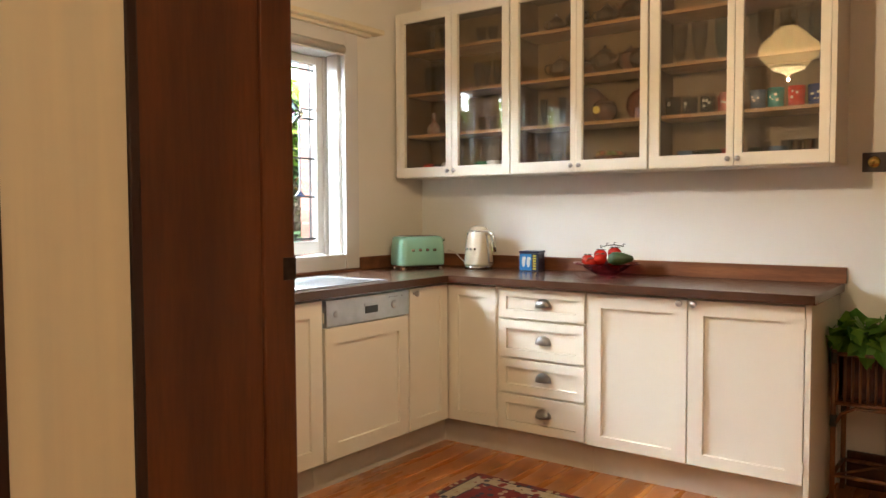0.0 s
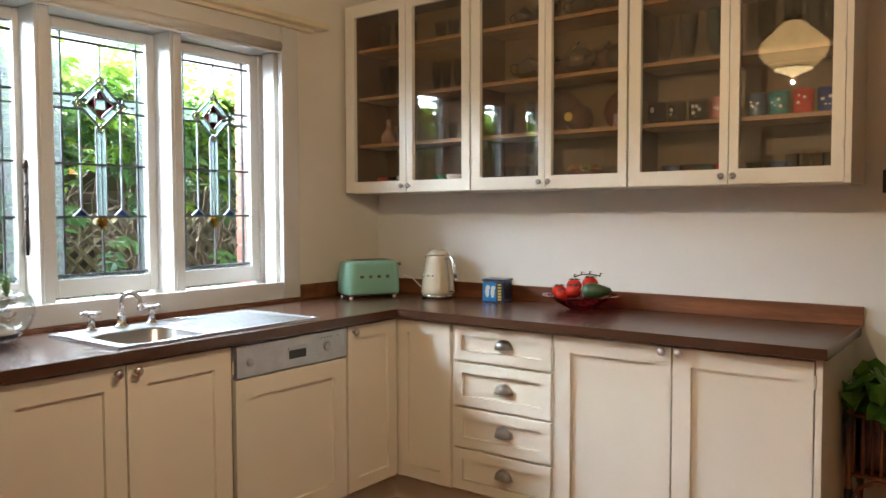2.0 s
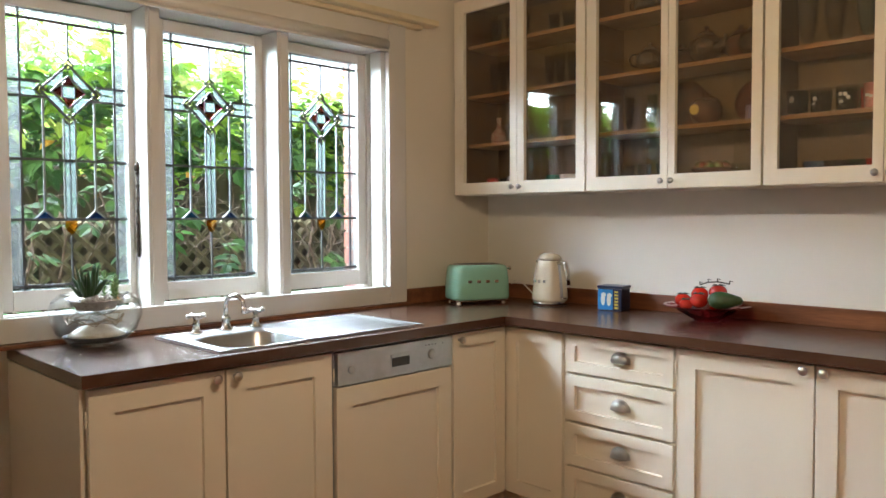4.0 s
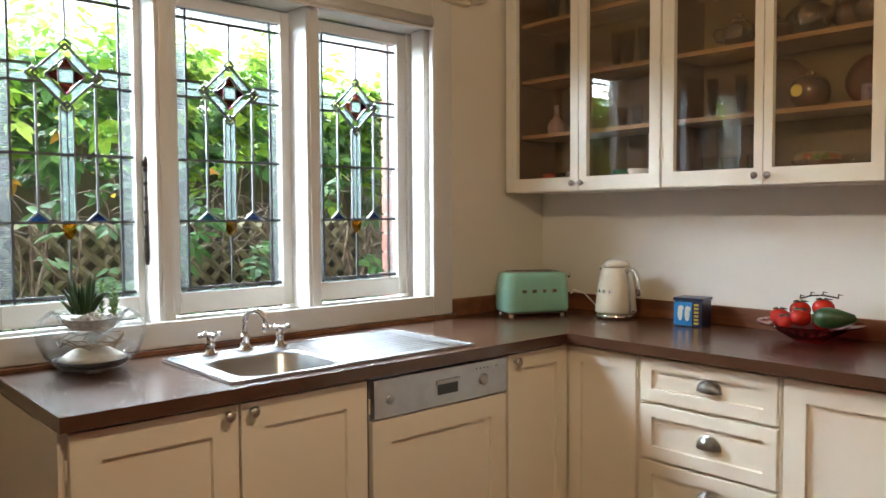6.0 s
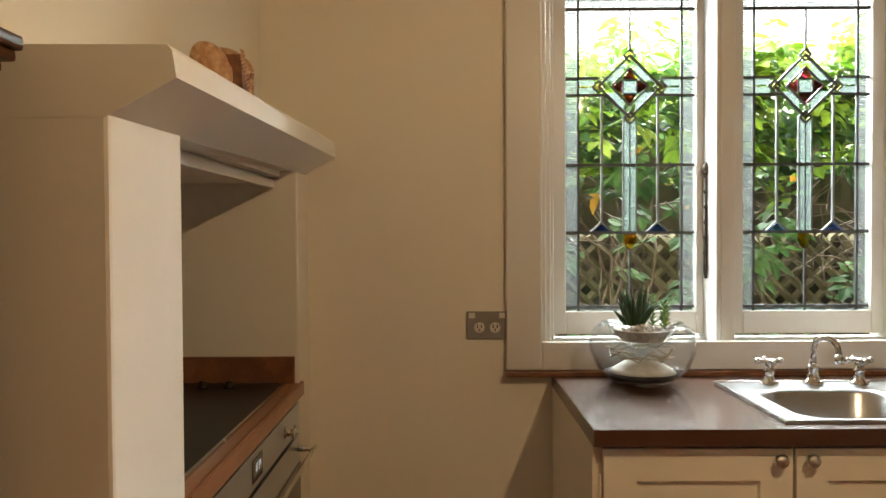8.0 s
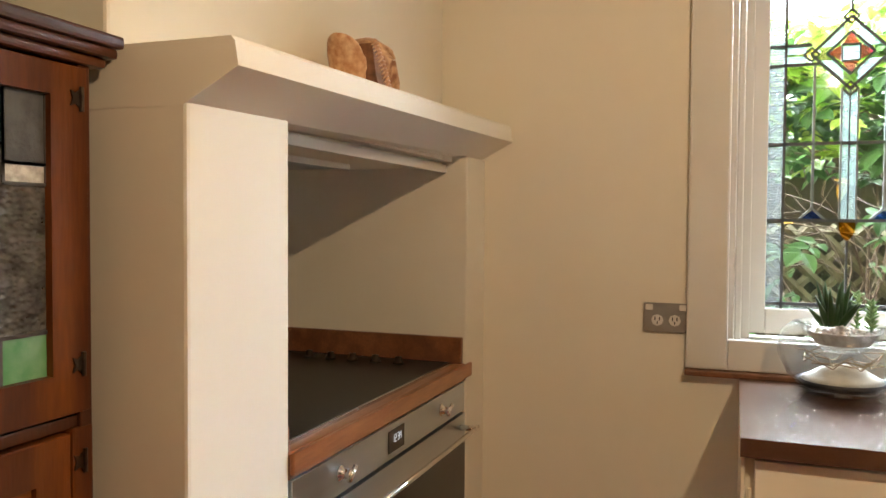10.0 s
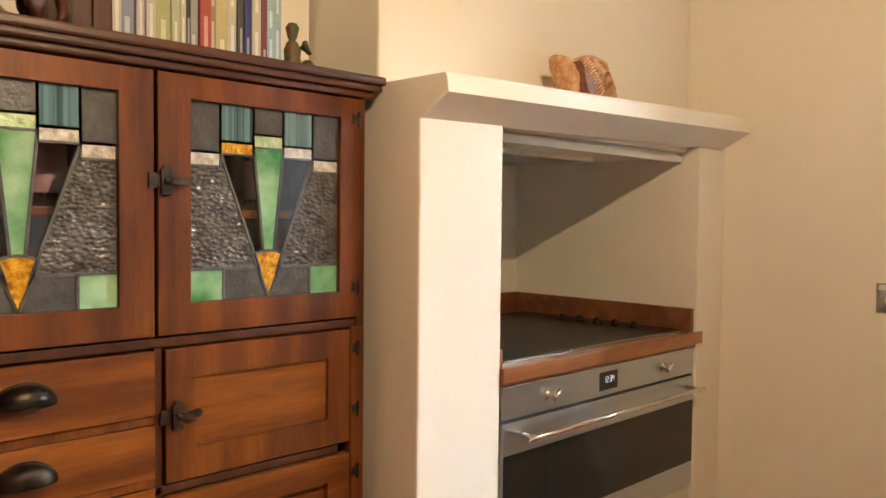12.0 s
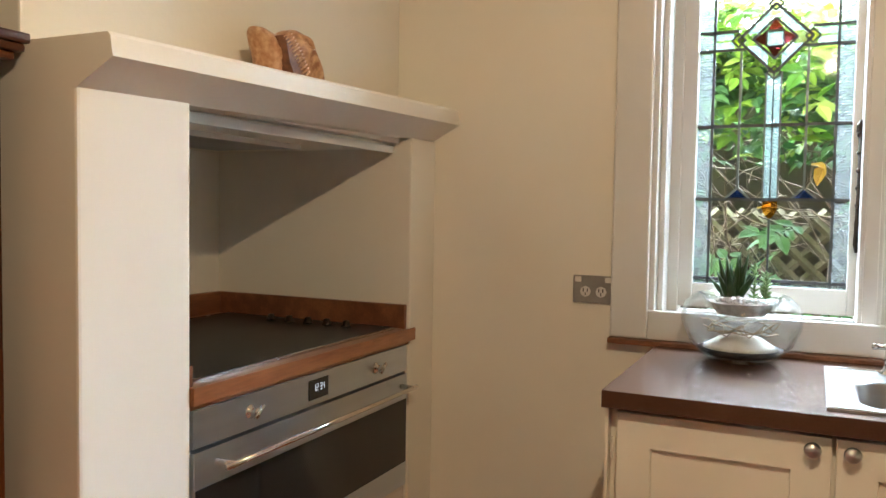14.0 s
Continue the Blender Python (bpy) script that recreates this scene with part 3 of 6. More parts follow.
panel = part("control_panel", prism([(3.038, 0.738), (3.598, 0.738), (3.598, 0.852), (3.038, 0.852)], -0.02, 0.004, WEST_RUN), DULL_STEEL, dish, "grey metal control panel")
part("grip", prism([(3.285, 0.772), (3.370, 0.772), (3.370, 0.806), (3.285, 0.806)], 0.004, 0.006, WEST_RUN), BLACK, panel, "dark recessed grip")
part("grip_lip", prism([(3.278, 0.806), (3.377, 0.806), (3.377, 0.818), (3.278, 0.818)], 0.004, 0.010, WEST_RUN), DULL_STEEL, panel)
part("button", lathe([(0.014, 0), (0.014, 0.004), (0.011, 0.006), (0, 0.006)], 20, m=WEST_RUN @ Matrix.Translation((3.095, 0.79, 0.004))), DULL_STEEL, panel, "", True)
part("dial", lathe([(0.019, 0), (0.019, 0.006), (0.016, 0.009), (0, 0.009)], 20, m=WEST_RUN @ Matrix.Translation((3.485, 0.795, 0.004))), DULL_STEEL, panel, "", True)
for u in (3.455, 3.472, 3.489, 3.506, 3.545):
    part("indicator", lathe([(0.003, 0), (0.003, 0.001), (0, 0.001)], 8, m=WEST_RUN @ Matrix.Translation((u, 0.832, 0.004))), BLACK, panel)
plinth_board(dish, -2.56, -2.535, 3.031, 3.605)

cab = thing("corner_cabinet", "cream shaker corner cabinet with a narrow door each side", "cabinet", "lower kitchen cabinets")
part("body", plate([WALL_X + 0.002, FX - FACE, -2.14], [3.606, FY + FACE, WALL_N - 0.002], {(0, 0), (0, 1), (1, 1)}, 0.145, TOP - 0.041), CREAM_DOOR, cab)
d = part("door", shaker(3.61, FY - 0.003, DZ0, DZ1, WEST_RUN, 0.055), CREAM_DOOR, cab)
knob(d, 3.64, 0.832, WEST_RUN)
part("door", shaker(FX + 0.004, -2.153, DZ0, DZ1, NORTH_RUN, 0.055), CREAM_DOOR, cab)
hinge(cab, -2.146, 0.80, NORTH_RUN), hinge(cab, -2.146, 0.22, NORTH_RUN)
bm = box(-2.56, -2.535, 3.605, 4.035, 0, 0.145)
part("plinth", bm, PLINTH_PAINT, cab)
plinth_board(cab, -2.534, -2.14, 4.01, 4.035)

cab = thing("drawer_cabinet", "cream cabinet of four drawers with nickel cup handles", "cabinet", "lower kitchen cabinets")
carcase(cab, -2.139, -1.66, FY + FACE, WALL_N - 0.002)
for v0, v1, c in ((0.708, 0.858, 0.786), (0.514, 0.700, 0.606), (0.338, 0.507, 0.425), (0.152, 0.331, 0.25)):
    d = part("drawer", shaker(-2.136, -1.667, v0, v1, NORTH_RUN, 0.042), CREAM_DOOR, cab)
    cup_pull(d, -1.888, c, Matrix.Translation((0, -0.0, 0)) @ NORTH_RUN @ Matrix.Translation((0, 0, -0.008)))
plinth_board(cab, -2.139, -1.66, 4.01, 4.035)

cab = thing("double_cabinet", "cream shaker cabinet with two tall doors and nickel knobs", "cabinet", "lower kitchen cabinets")
carcase(cab, -1.659, -0.724, FY + FACE, WALL_N - 0.002)
part("end_panel", box(-0.7235, -0.702, FY, WALL_N - 0.002, 0.0, TOP - 0.041, 0.002), CREAM_DOOR, cab)
for a, b, k in ((-1.652, -1.189, -1.218), (-1.187, -0.726, -1.158)):
    d = part("door", shaker(a, b, DZ0, DZ1, NORTH_RUN, 0.065, 0.05), CREAM_DOOR, cab)
    knob(d, k, 0.84, NORTH_RUN)
for u in (-1.658, -0.724):
    hinge(cab, u, 0.79, NORTH_RUN), hinge(cab, u, 0.22, NORTH_RUN)
plinth_board(cab, -1.659, -0.724, 4.01, 4.035)

# ---- sink and taps ----
sink = thing("sink", "stainless steel sink with one bowl and a drainer", "sink")
sx, sy = [-2.908, -2.80, -2.487, -2.464], [2.60, 2.652, 2.985, 3.465]
part("sink_top", plate(sx, sy, {(i, j) for i in range(3) for j in range(3)} - {(1, 1)}, TOP, TOP + 0.005, 0.002), BOWL_STEEL, sink)
bm = bmesh.new()
rings = []
for inset, r, z in ((0.0, 0.002, TOP + 0.0052), (0.003, 0.075, TOP + 0.0052), (0.010, 0.075, TOP - 0.004), (0.020, 0.07, TOP - 0.12), (0.032, 0.065, TOP - 0.145), (0.06, 0.05, TOP - 0.158)):
    x0, x1, y0, y1 = -2.80 + inset, -2.487 - inset, 2.652 + inset, 2.985 - inset
    pts = []
    for cx, cy, a0 in ((x1 - r, y1 - r, 0), (x0 + r, y1 - r, 90), (x0 + r, y0 + r, 180), (x1 - r, y0 + r, 270)):
        pts += arc(cx, cy, r, a0, a0 + 90, 6)
    rings.append([bm.verts.new((x, y, z)) for x, y in pts])
for p, q in zip(rings, rings[1:]):
    for i in range(len(p)):
        bm.faces.new((p[i], p[(i + 1) % len(p)], q[(i + 1) % len(p)], q[i]))
bm.faces.new(rings[-1])
part("bowl", bm, BOWL_STEEL, sink, "", True)
part("plug_hole", lathe([(0.03, 0), (0.03, 0.003), (0.022, 0.003), (0.0, 0.001)], 20, at=(-2.645, 2.82, TOP - 0.1598)), CHROME, sink, "", True)
for i in range(13):
    part("drainer_rib", box(-2.865 + i * 0.028, -2.856 + i * 0.028, 3.035, 3.41, TOP + 0.0045, TOP + 0.0068, 0.001), BOWL_STEEL, sink)
for x0, x1, y0, y1 in ((-2.908, -2.464, 2.60, 2.606), (-2.908, -2.464, 3.459, 3.465), (-2.908, -2.902, 2.6065, 3.4585), (-2.470, -2.464, 2.6065, 3.4585)):
    part("raised_rim", box(x0, x1, y0, y1, TOP + 0.0045, TOP + 0.0085, 0.0015), STEEL, sink)


def tap(y):
    t = thing("tap", "chrome pillar tap with a cross handle on the sink", "tap", "sink taps", (-2.872, y, TOP + 0.005))
    part("body", lathe([(0.024, 0), (0.024, 0.006), (0.014, 0.012), (0.013, 0.03), (0.016, 0.036), (0.012, 0.044), (0.010, 0.058), (0.014, 0.062), (0.0, 0.066)], 20), CHROME, t, "", True)
    bm = tube([(-0.03, 0, 0.064), (0.03, 0, 0.064)], [0.006, 0.0075], 8)
    tube([(0, -0.03, 0.064), (0, 0.03, 0.064)], 0.006, 8, bm)
    for dx, dy in ((1, 0), (-1, 0), (0, 1), (0, -1)):
        bmesh.ops.create_uvsphere(bm, u_segments=8, v_segments=6, radius=0.0085, matrix=Matrix.Translation((dx * 0.031, dy * 0.031, 0.064)))
    part("cross_handle", bm, CHROME, t, "", True)


tap(2.735), tap(2.975)
t = thing("spout", "chrome swan-neck spout between the taps", "spout", "sink taps", (-2.872, 2.852, TOP + 0.005))
part("base", lathe([(0.026, 0), (0.026, 0.007), (0.016, 0.014), (0.014, 0.036), (0.018, 0.044), (0.012, 0.055), (0.0, 0.056)], 20), CHROME, t, "", True)
path = [(0, 0, 0.05), (0, 0, 0.085)] + [(0.034 - 0.034 * math.cos(radians(a)), (0.034 - 0.034 * math.cos(radians(a))) * 0.5, 0.095 + 0.034 * math.sin(radians(a))) for a in range(0, 181, 18)] + [(0.069, 0.035, 0.085)]
part("neck", tube(path, 0.0085, 10), CHROME, t, "", True)
part("nozzle", lathe([(0.009, 0), (0.012, 0.004), (0.012, 0.02), (0.008, 0.026)], 14, at=(0.069, 0.035, 0.064)), CHROME, t, "", True)

# ---- glazed wall cupboards ----
UY0 = 4.224
UPPER = Matrix.Translation((0, UY0, 0)) @ ON_NORTH
UB, UT = 1.432, 2.385
UNITS = ((-3.005, -2.258, ((-2.98, -2.680), (-2.597, -2.305)), -2.638), (-2.252, -1.492, ((-2.202, -1.898), (-1.835, -1.531)), -1.866), (-1.486, -0.705, ((-1.436, -1.127), (-1.057, -0.747)), -1.093))
SHELVES = (1.682, 1.922, 2.168)
TILTS = iter((-2.8, -2.8, -2.8, -1.0, 0.0, 0.0))  # degrees each pane is turned in its frame to place the window's reflection
for x0, x1, panes, mid in UNITS:
    cup = thing("wall_cupboard", "cream wall cupboard with two glazed doors and timber shelves", "cupboard", "glazed wall cupboards")
    part("back_panel", box(x0, x1, WALL_N - 0.0155, WALL_N - 0.002, UB, UT), BACK_PANEL, cup, "pale tan back panel")
    bm = bmesh.new()
    slab(bm, x0, x0 + 0.016, UY0 + 0.0215, WALL_N - 0.016, UB, UT)
    slab(bm, x1 - 0.016, x1, UY0 + 0.0215, WALL_N - 0.016, UB, UT)
    slab(bm, x0 + 0.016, x1 - 0.016, UY0 + 0.0215, WALL_N - 0.016, UB, UB + 0.035)
    slab(bm, x0 + 0.016, x1 - 0.016, UY0 + 0.0215, WALL_N - 0.016, UT - 0.02, UT)
    part("lining", bm, CARCASE, cup, "tan timber lining")
    part("underside", box(x0, x1, UY0 + 0.0215, WALL_N - 0.003, UB - 0.004, UB - 0.0005), CREAM_DOOR, cup)
    for z in SHELVES:
        part("shelf", box(x0 + 0.017, x1 - 0.017, UY0 + 0.045, WALL_N - 0.017, z - 0.017, z, 0.002), SHELF_WOOD, cup)
    for (a, b), lo, hi, left in ((panes[0], x0, mid, True), (panes[1], mid, x1, False)):
        bm = bmesh.new()
        outer = [(lo + 0.0015, UB), (hi - 0.0015, UB), (hi - 0.0015, UT), (lo + 0.0015, UT)]
        inner = [(a, 1.488), (b, 1.488), (b, 2.325), (a, 2.325)]
        fo = [bm.verts.new(UPPER @ Vector((u, v, 0))) for u, v in outer]
        fi = [bm.verts.new(UPPER @ Vector((u, v, 0))) for u, v in inner]
        bo = [bm.verts.new(UPPER @ Vector((u, v, -0.021))) for u, v in outer]
        bi = [bm.verts.new(UPPER @ Vector((u, v, -0.021))) for u, v in inner]
        for p, q in ((fo, fi), (fi, bi), (bi, bo), (bo, fo)):
            for i in range(4):
                bm.faces.new((p[i], p[(i + 1) % 4], q[(i + 1) % 4], q[i]))
        bmesh.ops.recalc_face_normals(bm, faces=bm.faces)
        d = part("door", bm, CREAM_DOOR, cup)
        tilt = UPPER @ Matrix.Translation(((a + b) / 2, 0, -0.0115)) @ Matrix.Rotation(radians(next(TILTS)), 4, "Y")
        w = (b - a) / 2 + 0.004
        part("pane", prism([(-w, 1.484), (w, 1.484), (w, 2.329), (-w, 2.329)], -0.0015, 0.0015, tilt), CUPBOARD_GLASS, d).visible_shadow = False
        knob(d, mid - 0.022 if left else mid + 0.022, 1.462, UPPER, 0.8)
        for v in (1.56, 1.90, 2.25):
            hinge(d, lo + 0.004 if left else hi - 0.004, v, UPPER, None, 0.018)
part("end_panel", box(-0.7045, -0.684, UY0, WALL_N - 0.002, UB - 0.004, UT), CREAM_DOOR, cup)
part("filler", box(-3.044, -3.0055, UY0 + 0.002, WALL_N - 0.002, UB, UT), CREAM_DOOR, bpy.data.objects["wall_cupboard"])

# ---- dresser ----
DX0, DX1, DY, DB = -1.685, -0.800, 1.35, 1.094
DOORS = Matrix.Translation((0, DY, 0)) @ ON_SOUTH
dresser = thing("dresser", "dark-stained timber kitchen dresser with leaded glass doors", "dresser")
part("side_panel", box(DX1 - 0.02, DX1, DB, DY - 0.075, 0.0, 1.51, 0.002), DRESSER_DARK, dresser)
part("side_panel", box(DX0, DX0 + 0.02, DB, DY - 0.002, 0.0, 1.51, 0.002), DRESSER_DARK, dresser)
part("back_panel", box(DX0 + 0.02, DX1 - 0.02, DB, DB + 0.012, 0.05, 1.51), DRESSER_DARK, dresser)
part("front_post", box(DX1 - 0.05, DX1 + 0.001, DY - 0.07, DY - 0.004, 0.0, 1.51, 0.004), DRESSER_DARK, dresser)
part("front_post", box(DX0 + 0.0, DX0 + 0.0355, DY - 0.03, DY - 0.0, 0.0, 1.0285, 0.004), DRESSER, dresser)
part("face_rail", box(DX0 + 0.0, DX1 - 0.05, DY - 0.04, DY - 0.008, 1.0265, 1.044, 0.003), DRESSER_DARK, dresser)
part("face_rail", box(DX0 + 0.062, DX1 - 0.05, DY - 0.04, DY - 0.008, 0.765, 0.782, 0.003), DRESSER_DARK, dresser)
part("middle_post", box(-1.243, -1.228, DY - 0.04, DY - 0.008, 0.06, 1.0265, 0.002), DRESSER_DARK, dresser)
for z in (1.03, 1.27):
    part("shelf", box(DX0 + 0.021, DX1 - 0.021, DB + 0.013, DY - 0.045, z - 0.015, z, 0.002), DRESSER_H, dresser)
DRESSER_CROWN = wood("dresser_crown_timber", (0.095, 0.026, 0.006), (0.045, 0.012, 0.003), 0.4, "x", 4, 0.08)
for x0, x1, y1, z0, z1 in ((DX0 - 0.02, DX1 - 0.045, DY + 0.008, 1.51, 1.524), (DX0 - 0.032, DX1 - 0.045, DY + 0.018, 1.524, 1.538), (DX0 - 0.038, DX1 - 0.045, DY + 0.024, 1.538, 1.556)):
    part("cornice_moulding", box(x0, x1, DB, y1, z0, z1, 0.005), DRESSER_CROWN, dresser)


def toggle(parent, u, v, m):
    bm = prism(arc(u, v, 0.017, 0, 360, 12)[:-1], 0.0, 0.004, m)
    prism([(u - 0.009, v - 0.024), (u + 0.009, v - 0.024), (u + 0.011, v + 0.018), (u + 0.004, v + 0.027), (u - 0.004, v + 0.027), (u - 0.011, v + 0.018)], 0.003, 0.011, m, bm)
    prism([(u + 0.006, v - 0.006), (u + 0.040, v - 0.005), (u + 0.043, v + 0.003), (u + 0.038, v + 0.008), (u + 0.006, v + 0.006)], 0.009, 0.016, m, bm)
    prism([(u - 0.030, v - 0.013), (u - 0.016, v - 0.013), (u - 0.016, v + 0.013), (u - 0.030, v + 0.013)], 0.0, 0.006, m, bm)
    lathe([(0.006, 0), (0.006, 0.016), (0.0, 0.019)], 10, bm, m=m @ Matrix.Translation((u, v, 0.0)))
    return part("latch", bm, IRON, parent, "dark bronze toggle latch")


def butterfly_hinge(parent, u, v, m):
    bm = prism([(u - 0.017, v - 0.010), (u - 0.009, v - 0.007), (u - 0.003, v - 0.011), (u - 0.003, v + 0.011), (u - 0.009, v + 0.007), (u - 0.017, v + 0.010), (u - 0.014, v)], 0.0, 0.0025, m)
    tube([m @ Vector((u, v - 0.016, 0.003)), m @ Vector((u, v + 0.016, 0.003))], 0.0032, 8, bm)
    return part("hinge", bm, IRON, parent)


GREEN_OPAL = material("green_opal_glass", (0.022, 0.20, 0.045), 0.12, 0, (0.34, 0.55, 0.34), 11, bump=0.05, coat=0.3)
GREEN_PALE = material("pale_green_glass", (0.26, 0.46, 0.27), 0.12, 0, (0.08, 0.30, 0.11), 16, coat=0.3)
AMBER_OPAL = material("amber_cathedral_glass", (0.82, 0.44, 0.02), 0.12, 0.2, (0.30, 0.11, 0.006), 75, bump=0.9, bump_scale=110, coat=0.4)
GREY_OBSCURE = material("obscure_grey_glass", (0.055, 0.054, 0.051), 0.2, 0, (0.08, 0.078, 0.074), 40, bump=0.5, bump_scale=160)
BLUE_RIB = material("ribbed_blue_glass", (0.012, 0.028, 0.036), 0.15, 0, (0.13, 0.24, 0.27), 90, (1, 1, 0.004), 0.3, 60, 0.7)
SILVER_HAMMER = material("hammered_clear_glass", (0.42, 0.39, 0.34), 0.12, 0.35, (0.75, 0.72, 0.66), 60, bump=1.0, bump_scale=90)
GREEN_HAMMER = material("hammered_green_glass", (0.26, 0.40, 0.18), 0.12, 0.2, (0.5, 0.6, 0.38), 60, bump=1.0, bump_scale=90)


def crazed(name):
    """Strongly hammered glass, opaque: the dark cupboard behind is put into its colour; sparkling where it catches the
    light.
    """
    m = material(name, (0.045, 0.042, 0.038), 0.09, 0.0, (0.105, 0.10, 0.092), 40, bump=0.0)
    t = m.node_tree
    v = t.nodes.new("ShaderNodeTexVoronoi")
    v.feature, v.inputs["Scale"].default_value = "SMOOTH_F1", 105
    co = t.nodes.new("ShaderNodeTexCoord")
    mp = t.nodes.new("ShaderNodeMapping")
    mp.inputs["Scale"].default_value = (1.0, 1.0, 1.5)
    t.links.new(co.outputs["Object"], mp.inputs["Vector"])
    t.links.new(mp.outputs[0], v.inputs["Vector"])
    bp = t.nodes.new("ShaderNodeBump")
    bp.inputs["Strength"].default_value, bp.inputs["Distance"].default_value = 0.7, 0.008
    t.links.new(v.outputs[0], bp.inputs["Height"])
    t.links.new(bp.outputs[0], t.nodes["Principled BSDF"].inputs["Normal"])
    return m


CRAZED = crazed("crackled_glass")


def leaded_door(u0, u1, hinge_at, flip):
    """An upper dresser door; u0..u1 across, glass set in lead with a green wedge."""
    v0, v1 = 1.0465, 1.508
    d = part("glass_door", shaker(u0, u1, v0, v1, DOORS, 0.060, 0.055, thick=0.022, open_hole=True, high=0.042), DRESSER, dresser)
    a, b, lo, hi = u0 + 0.0615, u1 - 0.0615, v0 + 0.0565, v1 - 0.0435
    w, h = b - a, hi - lo

    def at(p):
        return (a + p[0] * w, hi - p[1] * h)

    def bar(p, q, wide=0.0025):
        (x0, y0), (x1, y1) = at(p), at(q)
        n = Vector((y0 - y1, x1 - x0)).normalized() * wide
        part("lead_came", prism([(x0 + n.x, y0 + n.y), (x0 - n.x, y0 - n.y), (x1 - n.x, y1 - n.y), (x1 + n.x, y1 + n.y)], -0.015, -0.008, DOORS), DRESSER_LEAD, d)

    def piece(name, pts, mat):
        return part(name, prism([at(p) for p in pts], -0.013, -0.010, DOORS), mat, d)

    def rect(name, x0, x1, y0, y1, mat):
        piece(name, [(x0, y0), (x1, y0), (x1, y1), (x0, y1)], mat)
        for p, q in (((x0, y0), (x1, y0)), ((x1, y0), (x1, y1)), ((x1, y1), (x0, y1)), ((x0, y1), (x0, y0))):
            bar(p, q, 0.002)

    rect("grey_piece", 0, 0.19, 0, 0.25, GREY_OBSCURE), rect("grey_piece", 0.81, 1, 0, 0.25, GREY_OBSCURE)
    rect("ribbed_piece", 0.19, 0.40, 0, 0.19, BLUE_RIB), rect("ribbed_piece", 0.60, 0.81, 0, 0.19, BLUE_RIB)
    rect("grey_piece", 0.40, 0.60, 0, 0.14, GREY_OBSCURE), rect("green_piece", 0.40, 0.60, 0.14, 0.21, GREEN_HAMMER)
    rect("amber_piece", 0.19, 0.40, 0.19, 0.255, AMBER_OPAL), rect("hammered_piece", 0.60, 0.81, 0.19, 0.255, SILVER_HAMMER)
    rect("hammered_piece", 0, 0.19, 0.25, 0.32, SILVER_HAMMER), rect("hammered_piece", 0.81, 1, 0.25, 0.32, SILVER_HAMMER)
    piece("green_wedge", [(0.40, 0.21), (0.60, 0.21), (0.545, 0.755), (0.465, 0.755)], GREEN_OPAL)
    cone = [(0.50 + 0.10 * math.cos(radians(t)), 0.785 - 0.035 * math.sin(radians(t))) for t in range(0, 181, 30)] + [(0.50, 1.0)]
    piece("amber_cone", cone, AMBER_OPAL)
    for i in range(len(cone)):
        bar(cone[i], cone[(i + 1) % len(cone)])
    for k in (1, -1):
        def mir(pts):
            return [(0.5 + k * (x - 0.5), y) for x, y in pts]
        for p, q in (((0.40, 0.21), (0.465, 0.755)), ((0.19, 0.255), (0.42, 0.80)), ((0.42, 0.80), (0.45, 0.88)), ((0, 0.84), (0.435, 0.84)), ((0.21, 0.84), (0.21, 1.0))):
            p, q = mir([p, q])
            bar(p, q)
        ob = piece("clear_piece", mir([(0.19, 0.255), (0.40, 0.255), (0.465, 0.755), (0.42, 0.78)]), CLEAR)
        ob.visible_shadow = False
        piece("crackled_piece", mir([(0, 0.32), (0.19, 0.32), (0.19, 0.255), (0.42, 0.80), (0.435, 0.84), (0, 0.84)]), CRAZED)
        piece("green_corner", mir([(0, 0.84), (0.21, 0.84), (0.21, 1), (0, 1)]), GREEN_OPAL if k * flip > 0 else GREEN_PALE)
        piece("obscure_piece", mir([(0.21, 0.84), (0.435, 0.84), (0.50, 1.0), (0.21, 1.0)]), GREY_OBSCURE)
    for v in (1.464, 1.113) if hinge_at else ():
        butterfly_hinge(d, hinge_at, v, DOORS)
    return d


d = leaded_door(1.2315, -DX0 - 0.004, -DX0 - 0.018, 1)
toggle(d, 1.245, 1.318, DOORS)
leaded_door(0.801, 1.2285, 0, -1)
for v0, v1, c in ((0.911, 1.022, 0.972), (0.801, 0.893, 0.848), (0.665, 0.782, 0.725), (0.50, 0.647, 0.575), (0.30, 0.482, 0.39)):
    part("drawer_rail", box(-1.2275, -0.851, DY - 0.04, DY - 0.005, v0 - 0.0175, v0 - 0.0015, 0.002), DRESSER, dresser)
    dr = part("drawer", prism([(0.855, v0), (1.2265, v0), (1.2265, v1), (0.82, v1)], -0.02, 0.0, DOORS), DRESSER_H, dresser)
    cup_pull(dr, 1.020, c, DOORS, 0.046, 0.034, 0.028, IRON, "dark bronze cup handle")
d = part("lower_door", shaker(1.2445, 1.6485, 0.784, 1.0245, DOORS, 0.055, deep=0.010), DRESSER, dresser)
part("door_panel", prism([(1.301, 0.841), (1.592, 0.841), (1.592, 0.968), (1.301, 0.968)], -0.0095, -0.007, DOORS), DRESSER_H, d)
toggle(d, 1.265, 0.905, DOORS)
for v in (0.983, 0.853):
    butterfly_hinge(d, 1.668, v, DOORS)
d = part("lower_door", shaker(1.2445, 1.6485, 0.10, 0.762, DOORS, 0.055, deep=0.010), DRESSER_H, dresser)
butterfly_hinge(d, 1.668, 0.72, DOORS)
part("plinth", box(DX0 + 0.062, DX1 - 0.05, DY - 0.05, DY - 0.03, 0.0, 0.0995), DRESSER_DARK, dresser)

# ---- oven, bench and hob in the recess ----
bench = thing("hob_bench", "timber bench with a brown upstand round the hob", "bench")
